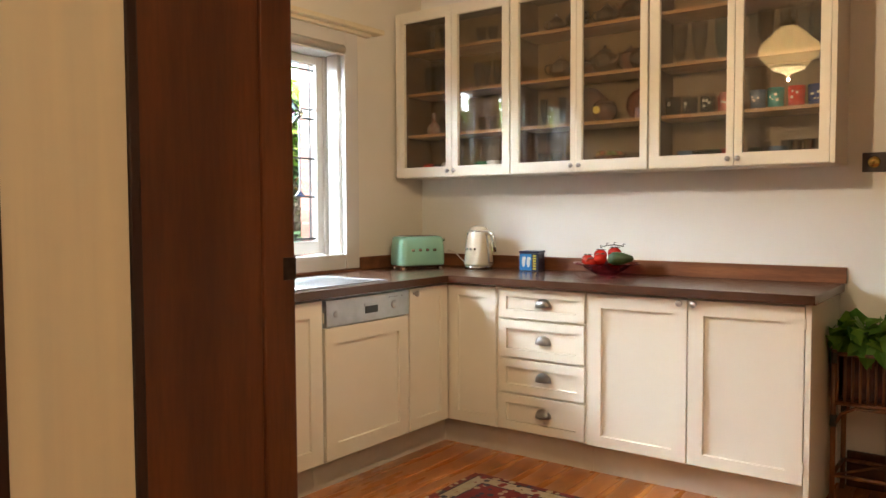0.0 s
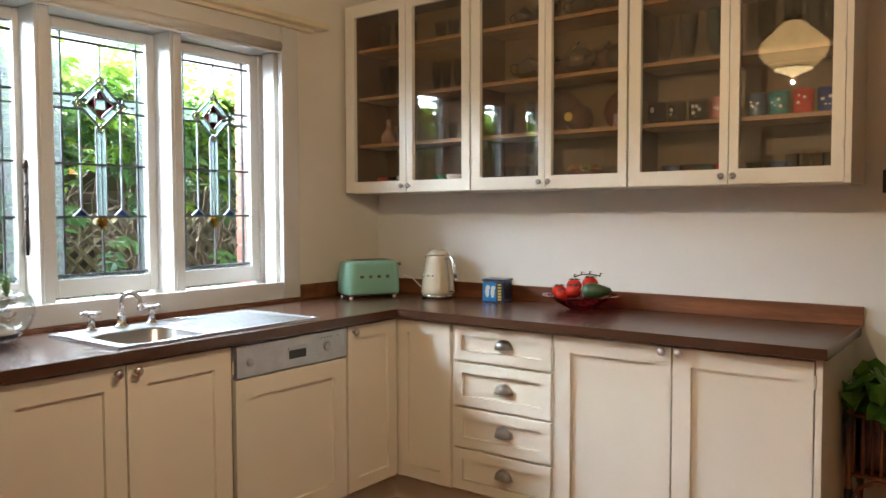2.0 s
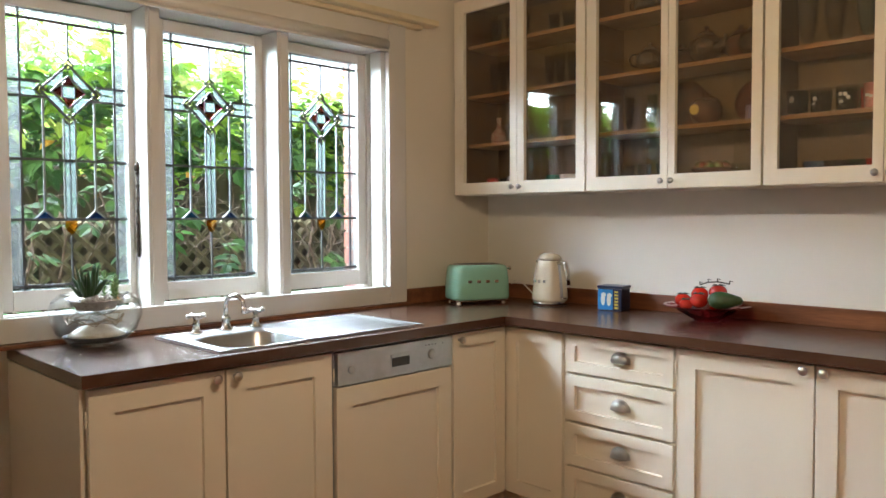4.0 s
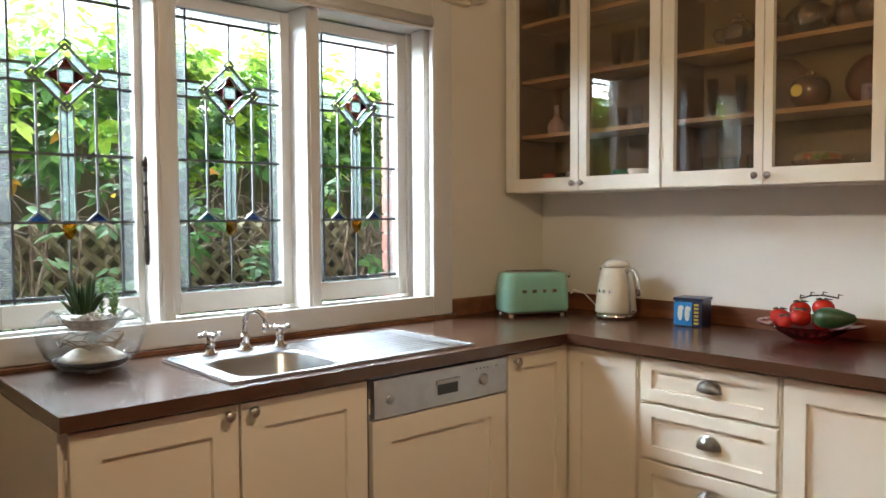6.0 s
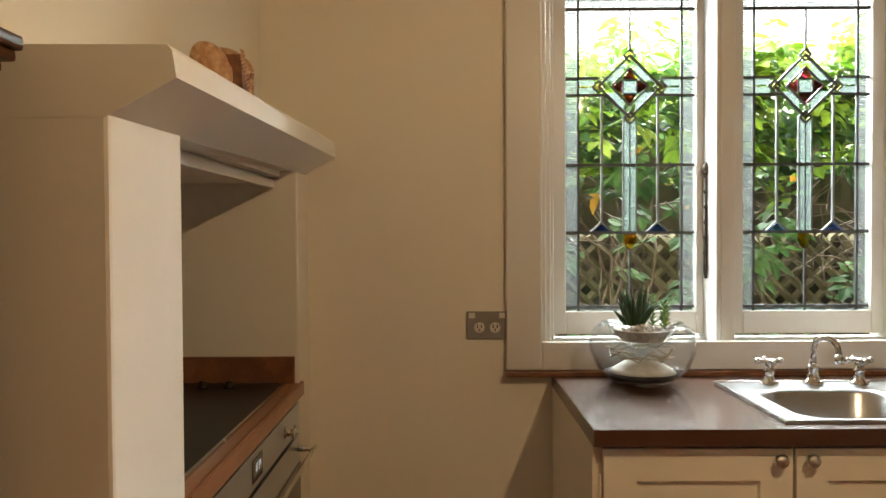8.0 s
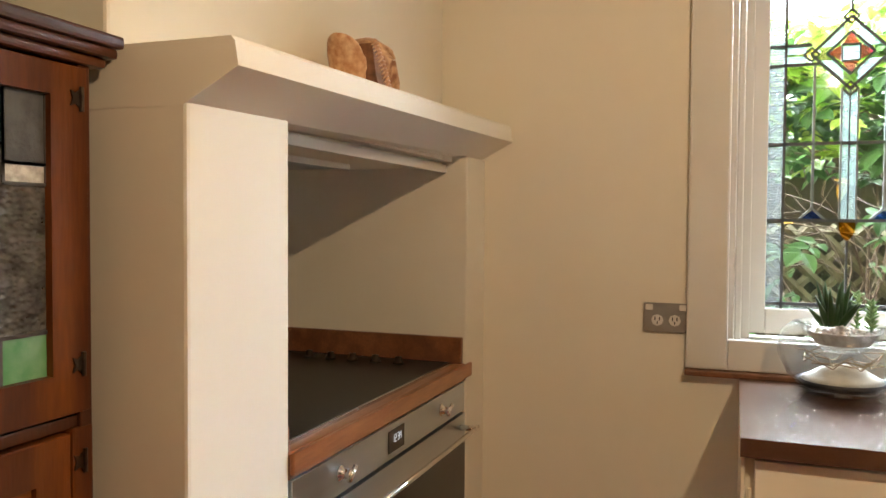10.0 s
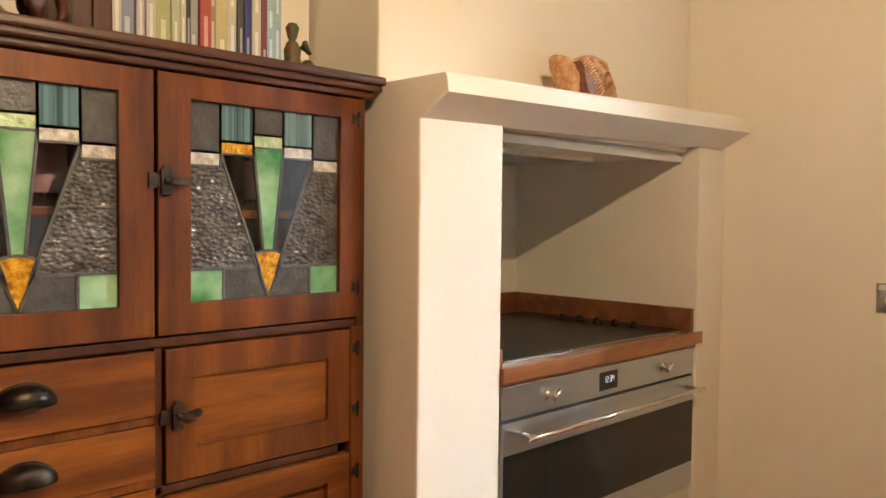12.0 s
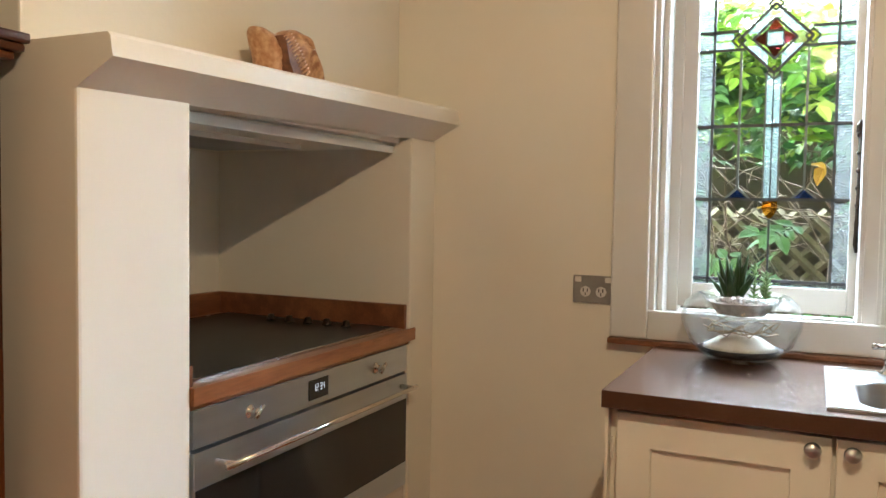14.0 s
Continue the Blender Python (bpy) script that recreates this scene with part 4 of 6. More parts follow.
part("bench_top", box(RX1 + 0.001, RX0 - 0.001, 0.722, BY - 0.002, 0.865, 0.912, 0.003), HOB_WOOD, bench)
part("bench_front", box(RX1 - 0.022, RX0 + 0.0005, BY + 0.001, BY + 0.010, 0.876, 0.9135, 0.003), HOB_WOOD, bench)
part("upstand_board", box(RX1 + 0.002, RX0 - 0.02, 0.722, 0.742, 0.912, 0.985, 0.002), UPSTAND, bench)
part("upstand_board", box(RX1 + 0.001, RX1 + 0.018, 0.7425, BY - 0.01, 0.912, 0.985, 0.002), UPSTAND, bench)
part("upstand_board", box(RX0 - 0.018, RX0 - 0.001, 0.7425, BY - 0.01, 0.912, 0.955, 0.002), UPSTAND, bench)
HOB_GLASS = material("matt_black_glass", (0.018, 0.017, 0.016), 0.32, 0, None, 10)
HOB_GLASS.node_tree.nodes["Principled BSDF"].inputs["Specular IOR Level"].default_value = 0.2
hob = thing("hob", "black glass cooktop with a row of five knobs", "hob")
part("hob_glass", box(-2.872, -2.046, 0.80, 1.432, 0.9125, 0.9185, 0.002), HOB_GLASS, hob)
bm = plate([-2.879, -2.873, -2.045, -2.039], [0.793, 0.799, 1.433, 1.439], {(i, j) for i in range(3) for j in range(3)} - {(1, 1)}, 0.9125, 0.9195)
part("hob_rim", bm, STEEL, hob)
for y in (1.025, 1.095, 1.165, 1.235, 1.305):
    part("hob_knob", lathe([(0.016, 0), (0.015, 0.005), (0.011, 0.007), (0.010, 0.018), (0.0, 0.020)], 16, at=(-2.81, y, 0.9185)), IRON, hob, "", True)
FRONT = Matrix.Translation((0, BY, 0)) @ ON_SOUTH
oven = thing("oven", "wide stainless steel oven with a black glass door", "oven")
part("body", box(RX1 + 0.02, RX0 - 0.004, 0.90, BY - 0.022, 0.30, 0.864), DULL_STEEL, oven)
OX0, OX1 = 1.996, 2.886
pan = part("control_panel", prism([(OX0, 0.789), (OX1, 0.789), (OX1, 0.866), (OX0, 0.866)], -0.02, 0.004, FRONT), OVEN_STEEL, oven)
for u in (2.167, 2.705):
    kb = part("control_knob", lathe([(0.016, 0), (0.016, 0.003), (0.010, 0.005), (0.009, 0.020), (0.011, 0.024), (0.0, 0.026)], 20, m=FRONT @ Matrix.Translation((u, 0.828, 0.004))), CHROME, pan, "", True)
    part("knob_bar", tube([FRONT @ Vector((u - 0.012, 0.819, 0.028)), FRONT @ Vector((u + 0.016, 0.840, 0.028))], 0.0055, 8), CHROME, kb, "", True)
disp = part("display", prism([(2.384, 0.803), (2.468, 0.803), (2.468, 0.852), (2.384, 0.852)], 0.004, 0.0055, FRONT), BLACK_GLASS, pan, "black clock display")
DIGIT = glow("lit_digits", (0.8, 0.9, 1.0), 0.35)
bm = bmesh.new()
for i, on in enumerate(("bc", "abged", "abgcd", "fgbc")):
    u = 2.404 + i * 0.0115 + (0.004 if i > 1 else 0)
    seg = {"a": (0, 0.014, 0.008, 0.0155), "g": (0, 0.0065, 0.008, 0.008), "d": (0, -0.001, 0.008, 0.0005), "b": (0.0065, 0.007, 0.008, 0.0155), "c": (0.0065, -0.001, 0.008, 0.0075), "f": (0, 0.007, 0.0015, 0.0155), "e": (0, -0.001, 0.0015, 0.0075)}
    for k in on:
        x0, y0, x1, y1 = seg[k]
        prism([(u + x0, 0.824 + y0), (u + x1, 0.824 + y0), (u + x1, 0.824 + y1), (u + x0, 0.824 + y1)], 0.0056, 0.006, FRONT, bm)
part("digits", bm, DIGIT, disp, "pale blue lit clock digits")
door = part("oven_door", prism([(OX0, 0.442), (OX1, 0.442), (OX1, 0.781), (OX0, 0.781)], -0.018, 0.006, FRONT), OVEN_STEEL, oven)
part("door_glass", prism([(OX0 + 0.003, 0.513), (OX1 - 0.003, 0.513), (OX1 - 0.003, 0.705), (OX0 + 0.003, 0.705)], 0.006, 0.008, FRONT), BLACK_GLASS, door)
hd = part("handle", tube([FRONT @ Vector((2.04, 0.748, 0.05)), FRONT @ Vector((2.872, 0.748, 0.05))], 0.0062, 12), CHROME, door, "long steel bar handle", True)
for u in (2.062, 2.85):
    part("handle_post", tube([FRONT @ Vector((u, 0.748, 0.004)), FRONT @ Vector((u, 0.748, 0.052))], 0.0075, 10), CHROME, door, "", True)
part("trim_strip", box(RX1 + 0.006, RX1 + 0.022, BY - 0.02, BY - 0.004, 0.0, 0.863), WHITE_TRIM, oven)
part("top_strip", box(RX1 + 0.006, RX0 - 0.001, BY - 0.02, BY - 0.003, 0.8665, 0.8755), WHITE_TRIM, oven)
part("base_panel", box(RX1 + 0.023, RX0 - 0.004, BY - 0.022, BY - 0.006, 0.0, 0.438), WHITE_TRIM, oven)
hood = thing("range_hood", "grey metal range hood in the top of the recess", "range hood")
part("canopy", box(RX1 + 0.002, RX0 - 0.002, 0.74, 1.39, 1.458, 1.474, 0.002), CREAM_DOOR, hood)
part("filter", box(-2.705, -2.05, 0.90, 1.195, 1.4455, 1.4575, 0.002), DULL_STEEL, hood)
part("filter_edge", box(-2.715, -2.04, 1.1955, 1.205, 1.443, 1.4575, 0.001), WHITE_TRIM, hood)
part("hood_lip", box(RX1 + 0.002, RX0 - 0.002, 1.391, 1.405, 1.444, 1.466, 0.002), WHITE_TRIM, hood)

# ---- pendant lamp ----
SHADE = glow("lit_opal_glass", (0.9, 0.75, 0.5), 4.2, (1.0, 0.64, 0.26))
BULB = glow("lit_clear_finial", (1.0, 0.9, 0.7), 8.0, (1.0, 0.74, 0.36))
LX, LY, LZ = -1.24, 2.62, 2.05
lamp = thing("pendant_lamp", "cream opal glass pendant lamp, switched on", "lamp", at=(LX, LY, LZ))
part("shade", lathe([(0.105, 0.062), (0.165, 0.125), (0.175, 0.145), (0.175, 0.19), (0.165, 0.205), (0.06, 0.30), (0.05, 0.31)], 32), SHADE, lamp)
part("finial", lathe([(0.0, 0.0), (0.008, 0.004), (0.012, 0.015), (0.045, 0.032), (0.085, 0.045), (0.10, 0.056)], 32), BULB, lamp)
part("band", lathe([(0.099, 0.056), (0.106, 0.056), (0.106, 0.062), (0.099, 0.062)], 32), IRON, lamp, "thin dark metal band")
part("gallery", lathe([(0.055, 0.31), (0.058, 0.33), (0.03, 0.345), (0.008, 0.36)], 24), IRON, lamp)
part("rod", tube([(0, 0, 0.35), (0, 0, CEIL - LZ - 0.02)], 0.006, 10), IRON, lamp)
part("ceiling_rose", lathe([(0.06, 0.0), (0.055, -0.015), (0.02, -0.03), (0.007, -0.032)], 24, at=(0, 0, CEIL - LZ)), IRON, lamp)

# ---- window catches and blind ----
for y, z0 in ((2.672, 1.178),):
    stay = thing("casement_stay", "dark bronze casement stay on the window mullion", "window stay", "window stays")
    bm = tube([(-3.192, y, z0), (-3.185, y - 0.004, z0 + 0.02), (-3.19, y, z0 + 0.33)], 0.006, 8)
    for i in range(7):
        bmesh.ops.create_uvsphere(bm, u_segments=8, v_segments=6, radius=0.008, matrix=Matrix.Translation((-3.189, y - 0.002, z0 + 0.03 + i * 0.047)))
    part("arm", bm, IRON, stay, "", True)
    part("pivot", lathe([(0.012, 0), (0.012, 0.02), (0.006, 0.03), (0.0, 0.035)], 12, at=(-3.19, y, z0 + 0.32)), IRON, stay, "", True)
stay = thing("casement_stay", "dark bronze casement fastener on the window mullion", "window stay", "window stays")
part("arm", tube([(-3.195, 3.325, 1.17), (-3.19, 3.325, 1.22)], 0.008, 8), IRON, stay, "", True)
blind = thing("roller_blind", "white roller blind rolled up at the window head", "blind")
part("roll", tube([(-3.06, 2.155, 2.118), (-3.06, 3.795, 2.118)], 0.026, 16), WHITE_TRIM, blind, "", True)
part("hem_bar", box(-3.052, -3.04, 2.16, 3.79, 2.083, 2.094, 0.003), WHITE_TRIM, blind)

# ---- switch and power points ----
SWITCH_WOOD = material("dark_switch_block", (0.035, 0.014, 0.008), 0.35, 0, None, 20)
BRASS = material("brass", (0.62, 0.42, 0.13), 0.2, 1.0, (0.5, 0.32, 0.09), 20)
sw = thing("light_switch", "round brass light switch on a dark square block", "light switch", at=(-0.578, WALL_N - 0.002, 1.438))
part("block", box(-0.046, 0.046, -0.016, 0.0, -0.042, 0.042, 0.003), SWITCH_WOOD, sw)
turn = Matrix.Rotation(radians(90), 4, "X")
part("dome", lathe([(0.026, 0.016), (0.026, 0.019), (0.020, 0.025), (0.010, 0.028), (0.0, 0.028)], 24, m=turn), BRASS, sw, "", True)
part("toggle", lathe([(0.006, 0.026), (0.006, 0.034), (0.0, 0.037)], 12, m=turn), BRASS, sw, "", True)
GREY_PLATE = material("grey_steel_plate", (0.36, 0.35, 0.33), 0.35, 0.6, None, 20)
WHITE_PLASTIC = material("white_plastic", (0.72, 0.70, 0.66), 0.35, 0, None, 10)
gpo = thing("power_outlet", "double power outlet in a grey metal plate", "power outlet")
GP = Matrix.Translation((WALL_X + 0.001, 0, 0)) @ ON_WEST @ Matrix.Translation((0.008, -0.004, 0))
part("plate", prism([(1.923, 1.013), (2.041, 1.013), (2.041, 1.093), (1.923, 1.093)], 0, 0.008, GP), GREY_PLATE, gpo)
for u in (1.960, 2.006):
    sock = part("socket", prism(arc(u, 1.046, 0.016, 0, 360, 8)[:-1], 0.008, 0.010, GP), WHITE_PLASTIC, gpo)
    for du, dv, w, hh in ((-0.006, 0.004, 0.0015, 0.005), (0.006, 0.004, 0.0015, 0.005), (0, -0.007, 0.0015, 0.004)):
        part("slot", prism([(u + du - w, 1.046 + dv - hh), (u + du + w, 1.046 + dv - hh), (u + du + w, 1.046 + dv + hh), (u + du - w, 1.046 + dv + hh)], 0.010, 0.0105, GP), BLACK, sock)
for u in (1.938, 2.027):
    part("rocker", prism([(u - 0.009, 1.074), (u + 0.009, 1.074), (u + 0.009, 1.089), (u - 0.009, 1.089)], 0.008, 0.012, GP), WHITE_PLASTIC, gpo)

# ---- doorway in the north wall ----
dn = structure(thing("door_1", "dark-stained timber door and architrave", "door"))
bm = box(-0.508, -0.415, WALL_N - 0.022, WALL_N - 0.001, 0, 2.15, 0.005)
slab(bm, 0.415, 0.508, WALL_N - 0.022, WALL_N - 0.001, 0, 2.15, 0.005)
slab(bm, -0.415, 0.415, WALL_N - 0.022, WALL_N - 0.001, 2.075, 2.15, 0.005)
part("architrave", bm, DRESSER_DARK, dn)
part("door_leaf", shaker(-0.40, 0.40, 0.012, 2.06, Matrix.Translation((0, WALL_N + 0.06, 0)) @ ON_NORTH, 0.12, thick=0.038), DRESSER_DARK, dn)
bm = box(-0.66, -0.509, WALL_N - 0.02, WALL_N - 0.001, 0, 0.16, 0.004)
slab(bm, 0.509, EAST - 0.001, WALL_N - 0.02, WALL_N - 0.001, 0, 0.16, 0.004)
structure(part("baseboard", bm, DRESSER_DARK), "dark-stained timber skirting board", "baseboard")
# the wide doorway to the hall
GLOSS_CREAM = material("streaked_cream_gloss", (0.78, 0.66, 0.44), 0.3, 0, (0.70, 0.60, 0.42), 30, (1, 1, 0.05), 0.05, 60)
da = structure(thing("door_2", "dark-stained timber lining of the wide doorway", "door frame"))
bm = box(0.66, 0.7495, 0.92, WALL_S + 0.01, 0, 2.25, 0.004)
part("jamb", bm, DRESSER_DARK, da)
part("jamb_lining", box(-0.797, -0.767, 1.1205, 1.2735, 0, 2.2495, 0.002), JAMB_WOOD, da)
part("door_stop", box(-0.797, -0.764, 1.2745, 1.322, 0, 2.2495, 0.003), JAMB_WOOD, da)
# narrow dark strips along both edges of the cream panel
part("jamb_dark_strip", box(-0.797, -0.7625, 1.1085, 1.12, 0, 2.2495, 0.002), SWITCH_WOOD, da)
part("jamb_panel", box(-0.7695, -0.766, 0.9885, 1.108, 0, 2.2495, 0.001), GLOSS_CREAM, da, "cream gloss painted panel with soft streaks")
part("jamb_dark_strip", box(-0.7695, -0.7625, 0.975, 0.988, 0, 2.2495, 0.002), SWITCH_WOOD, da)
plate_ = part("strike_plate", box(-0.7645, -0.7625, 1.303, 1.3225, 1.158, 1.185, 0.001), IRON, da, "dark bronze strike plate")
part("head", box(-0.7615, 0.6595, 0.92, WALL_S + 0.01, 2.22, 2.2495, 0.004), DRESSER_DARK, da)

# ---- toaster ----
MINT = material("mint_enamel", (0.30, 0.60, 0.47), 0.18, 0, (0.28, 0.57, 0.45), 3, coat=0.6)
IVORY = material("ivory_enamel", (0.74, 0.67, 0.52), 0.2, 0, (0.71, 0.64, 0.49), 3, coat=0.6)


def rounded_body(w, d, h, taper, r=0.045, seg=6, rows=None):
    """A soft box of width w, depth d, height h, drawn in towards the top."""
    bm = bmesh.new()
    rows = rows or [(0.0, 0.97), (0.06, 1.0), (0.35, 0.995), (0.65, 1 - taper * 0.55), (0.82, 1 - taper * 0.95), (0.91, 1 - taper * 1.35), (0.965, 1 - taper * 2.1), (0.99, 1 - taper * 3.2), (1.0, 1 - taper * 4.5)]
    rings = []
    for v, s in rows:
        hw, hd = w / 2 * (1 - (1 - s) * 0.6), d / 2 * s
        pts = []
        for cx, cy, a0 in ((hw - r, hd - r, 0), (-hw + r, hd - r, 90), (-hw + r, -hd + r, 180), (hw - r, -hd + r, 270)):
            pts += arc(cx, cy, r, a0, a0 + 90, seg)
        rings.append([bm.verts.new((x, y, v * h)) for x, y in pts])
    for p, q in zip(rings, rings[1:]):
        for i in range(len(p)):
            bm.faces.new((p[i], p[(i + 1) % len(p)], q[(i + 1) % len(p)], q[i]))
    bm.faces.new(rings[-1])
    bm.faces.new(rings[0][::-1])
    return bm


toaster = thing("toaster", "glossy mint green two-slice toaster with chrome base", "toaster", at=(-2.862, 4.192, TOP), turn=63.4)
bm = rounded_body(0.295, 0.175, 0.165, 0.07)
bmesh.ops.translate(bm, verts=bm.verts, vec=(0, 0, 0.022))
part("shell", bm, MINT, toaster, "", True)
part("base", box(-0.135, 0.135, -0.075, 0.075, 0.012, 0.0225, 0.004), CHROME, toaster)
for x in (-0.115, 0.115):
    for y in (-0.06, 0.06):
        part("foot", lathe([(0.014, 0), (0.012, 0.013)], 12, at=(x, y, 0)), CHROME, toaster)
part("top_plate", box(-0.105, 0.105, -0.045, 0.045, 0.185, 0.190, 0.003), STEEL, toaster)
for y in (-0.022, 0.022):
    part("slot", box(-0.095, 0.095, y - 0.012, y + 0.012, 0.1898, 0.1908), BLACK, toaster)
part("lever", tube([(0.146, 0, 0.165), (0.168, 0, 0.165)], 0.004, 8), CHROME, toaster)
part("lever_knob", lathe([(0.0, -0.012), (0.010, -0.006), (0.011, 0), (0.010, 0.006), (0.0, 0.012)], 14, at=(0.170, 0, 0.165)), CHROME, toaster, "", True)
part("dial", lathe([(0.014, 0), (0.012, 0.012), (0.0, 0.014)], 16, m=Matrix.Translation((0.146, 0, 0.06)) @ Matrix.Rotation(radians(90), 4, "Y")), CHROME, toaster, "", True)
for i in range(4):
    x = -0.068 + i * 0.045
    part("badge_mark", box(x - 0.010, x + 0.010, -0.0895, -0.0860, 0.102, 0.116, 0.0015), CHROME, toaster)
cord = [(-2.80 + 0.045, 4.325, TOP + 0.09), (-2.775, 4.37, TOP + 0.10), (-2.75, 4.41, TOP + 0.085), (-2.72, 4.44, TOP + 0.04), (-2.69, 4.455, TOP + 0.006), (-2.60, 4.47, TOP + 0.006)]
part("power_cord", tube(cord, 0.0035, 8), WHITE_PLASTIC, toaster, "thin pale power cord", True).matrix_parent_inverse = pose(-2.862, 4.192, TOP, 0, 0, 63.4).inverted()

# ---- kettle ----
kettle = thing("kettle", "glossy ivory retro kettle with a chrome handle", "kettle", at=(-2.552, 4.365, TOP), turn=-12)
part("shell", lathe([(0.082, 0.022), (0.085, 0.03), (0.083, 0.06), (0.076, 0.12), (0.066, 0.18), (0.058, 0.208), (0.055, 0.212)], 32), IVORY, kettle, "", True)
part("lid", lathe([(0.056, 0.213), (0.054, 0.224), (0.044, 0.236), (0.022, 0.243), (0.0, 0.244)], 32), IVORY, kettle, "", True)
part("rim", lathe([(0.0555, 0.2105), (0.058, 0.2115), (0.0565, 0.2145), (0.05, 0.2145)], 32), CHROME, kettle, "", True)
part("base", lathe([(0.078, 0.0), (0.082, 0.005), (0.082, 0.016), (0.076, 0.022)], 32), CHROME, kettle, "", True)
grip = [(0.052, 0, 0.195), (0.085, 0, 0.205), (0.112, 0, 0.198), (0.124, 0, 0.172), (0.127, 0, 0.13), (0.130, 0, 0.10)]
part("handle", tube(grip, [0.009, 0.010, 0.011, 0.011, 0.010, 0.009], 10), CHROME, kettle, "chrome curved handle", True)
part("handle_spine", tube([(0.060, 0, 0.19), (0.077, 0, 0.10), (0.083, 0, 0.03)], 0.008, 8), DULL_STEEL, kettle, "", True)
part("spout", prism([(-0.052, 0.150), (-0.082, 0.200), (-0.080, 0.206), (-0.055, 0.205)], -0.016, 0.016, Matrix.Rotation(radians(90), 4, "X")), CHROME, kettle)
part("switch", box(0.08, 0.105, -0.012, 0.012, 0.035, 0.042, 0.002), CHROME, kettle)
for i in range(4):
    a = radians(-120 + i * 20)
    part("badge_mark", box(-0.006, 0.006, -0.002, 0.001, 0.108, 0.121, 0.001), CHROME, kettle).matrix_local = pose(0.0775 * math.cos(a), 0.0775 * math.sin(a), 0, 0, 0, -30 + i * 20)

# ---- tea tin ----
TIN_BLUE = material("tin_blue", (0.03, 0.22, 0.52), 0.3, 0, (0.02, 0.18, 0.46), 12)
TIN_NAVY = material("tin_navy", (0.015, 0.022, 0.06), 0.3, 0, None, 12)
TIN_YELLOW = material("tin_yellow", (0.62, 0.46, 0.06), 0.35, 0, None, 12)
TIN_WHITE = material("tin_white", (0.72, 0.70, 0.62), 0.4, 0, None, 12)
tin = thing("tea_tin", "blue and black printed tea tin with a dark lid", "tin", at=(-2.222, 4.395, TOP), turn=8)
part("can", box(-0.052, 0.060, -0.048, 0.048, 0.0, 0.098, 0.006), TIN_NAVY, tin)
part("front_print", box(-0.050, 0.020, -0.0492, -0.0482, 0.004, 0.094), TIN_BLUE, tin, "blue printed panel")
for x, zz in ((-0.026, 0.05), (0.002, 0.048)):
    bm = bmesh.new()
    bmesh.ops.create_uvsphere(bm, u_segments=12, v_segments=8, radius=1, matrix=Matrix.Translation((x, -0.0495, zz)) @ Matrix.Diagonal((0.010, 0.0008, 0.028, 1)))
    bmesh.ops.create_uvsphere(bm, u_segments=10, v_segments=8, radius=1, matrix=Matrix.Translation((x + 0.003, -0.0495, zz + 0.020)) @ Matrix.Diagonal((0.012, 0.0008, 0.010, 1)))
    part("white_print", bm, TIN_WHITE, tin)
for i in range(6):
    part("yellow_print", box(0.028, 0.046, -0.0492, -0.0484, 0.010 + i * 0.014, 0.018 + i * 0.014), TIN_YELLOW, tin)
part("lid", box(-0.055, 0.063, -0.051, 0.051, 0.098, 0.110, 0.004), TIN_NAVY, tin)

# ---- fruit bowl ----
PINK_GLASS = glass("pink_glass", (0.80, 0.34, 0.40), see=0.9)
TOMATO = material("tomato_skin", (0.46, 0.010, 0.010), 0.16, 0, (0.52, 0.024, 0.012), 14, coat=0.4)
AVOCADO = material("avocado_skin", (0.035, 0.075, 0.02), 0.4, 0, (0.02, 0.045, 0.012), 30, bump=0.5, bump_scale=120)
STALK = material("dry_stalk", (0.05, 0.035, 0.02), 0.7, 0, None, 20)
BWX, BWY = -1.755, 4.375
bowl = thing("fruit_bowl", "shallow pink pressed-glass fruit bowl on the worktop", "bowl", at=(BWX, BWY - 0.03, TOP))
prof = [(0.0, 0.002), (0.045, 0.0), (0.05, 0.004), (0.052, 0.010), (0.085, 0.028), (0.115, 0.046), (0.155, 0.056), (0.168, 0.060), (0.166, 0.064), (0.112, 0.052), (0.082, 0.034), (0.05, 0.016), (0.0, 0.012)]
part("dish", lathe(prof, 40), PINK_GLASS, bowl, "", True)
for i in range(20):
    a = radians(i * 18)
    part("flute", tube([(0.056 * math.cos(a), 0.056 * math.sin(a), 0.010), (0.115 * math.cos(a), 0.115 * math.sin(a), 0.0445)], 0.0035, 6), PINK_GLASS, bowl)


def tomato(x, y, z, r):
    t = thing("tomato", "ripe red tomato in the pink glass bowl", "tomato", "tomatoes", (x, y, z))
    bm = bmesh.new()
    bmesh.ops.create_uvsphere(bm, u_segments=24, v_segments=14, radius=r)
    for v in bm.verts:
        a = math.atan2(v.co.y, v.co.x)
        v.co.z *= 0.86
        k = 1 + 0.015 * math.cos(5 * a)
        v.co.x, v.co.y = v.co.x * k, v.co.y * k
        if v.co.z > 0:
            v.co.z -= 0.25 * r * max(0, 1 - (v.co.xy.length / (r * 0.4)) ** 2)
    part("flesh", bm, TOMATO, t, "", True)
    bm = bmesh.new()
    for k in range(5):
        a = radians(72 * k + 20)
        tube([(0, 0, r * 0.68), (0.4 * r * math.cos(a), 0.4 * r * math.sin(a), r * 0.86), (0.8 * r * math.cos(a), 0.8 * r * math.sin(a), r * 0.80)], [0.003, 0.003, 0.001], 6, bm)
    part("calyx", bm, STALK, t)


by = BWY - 0.03
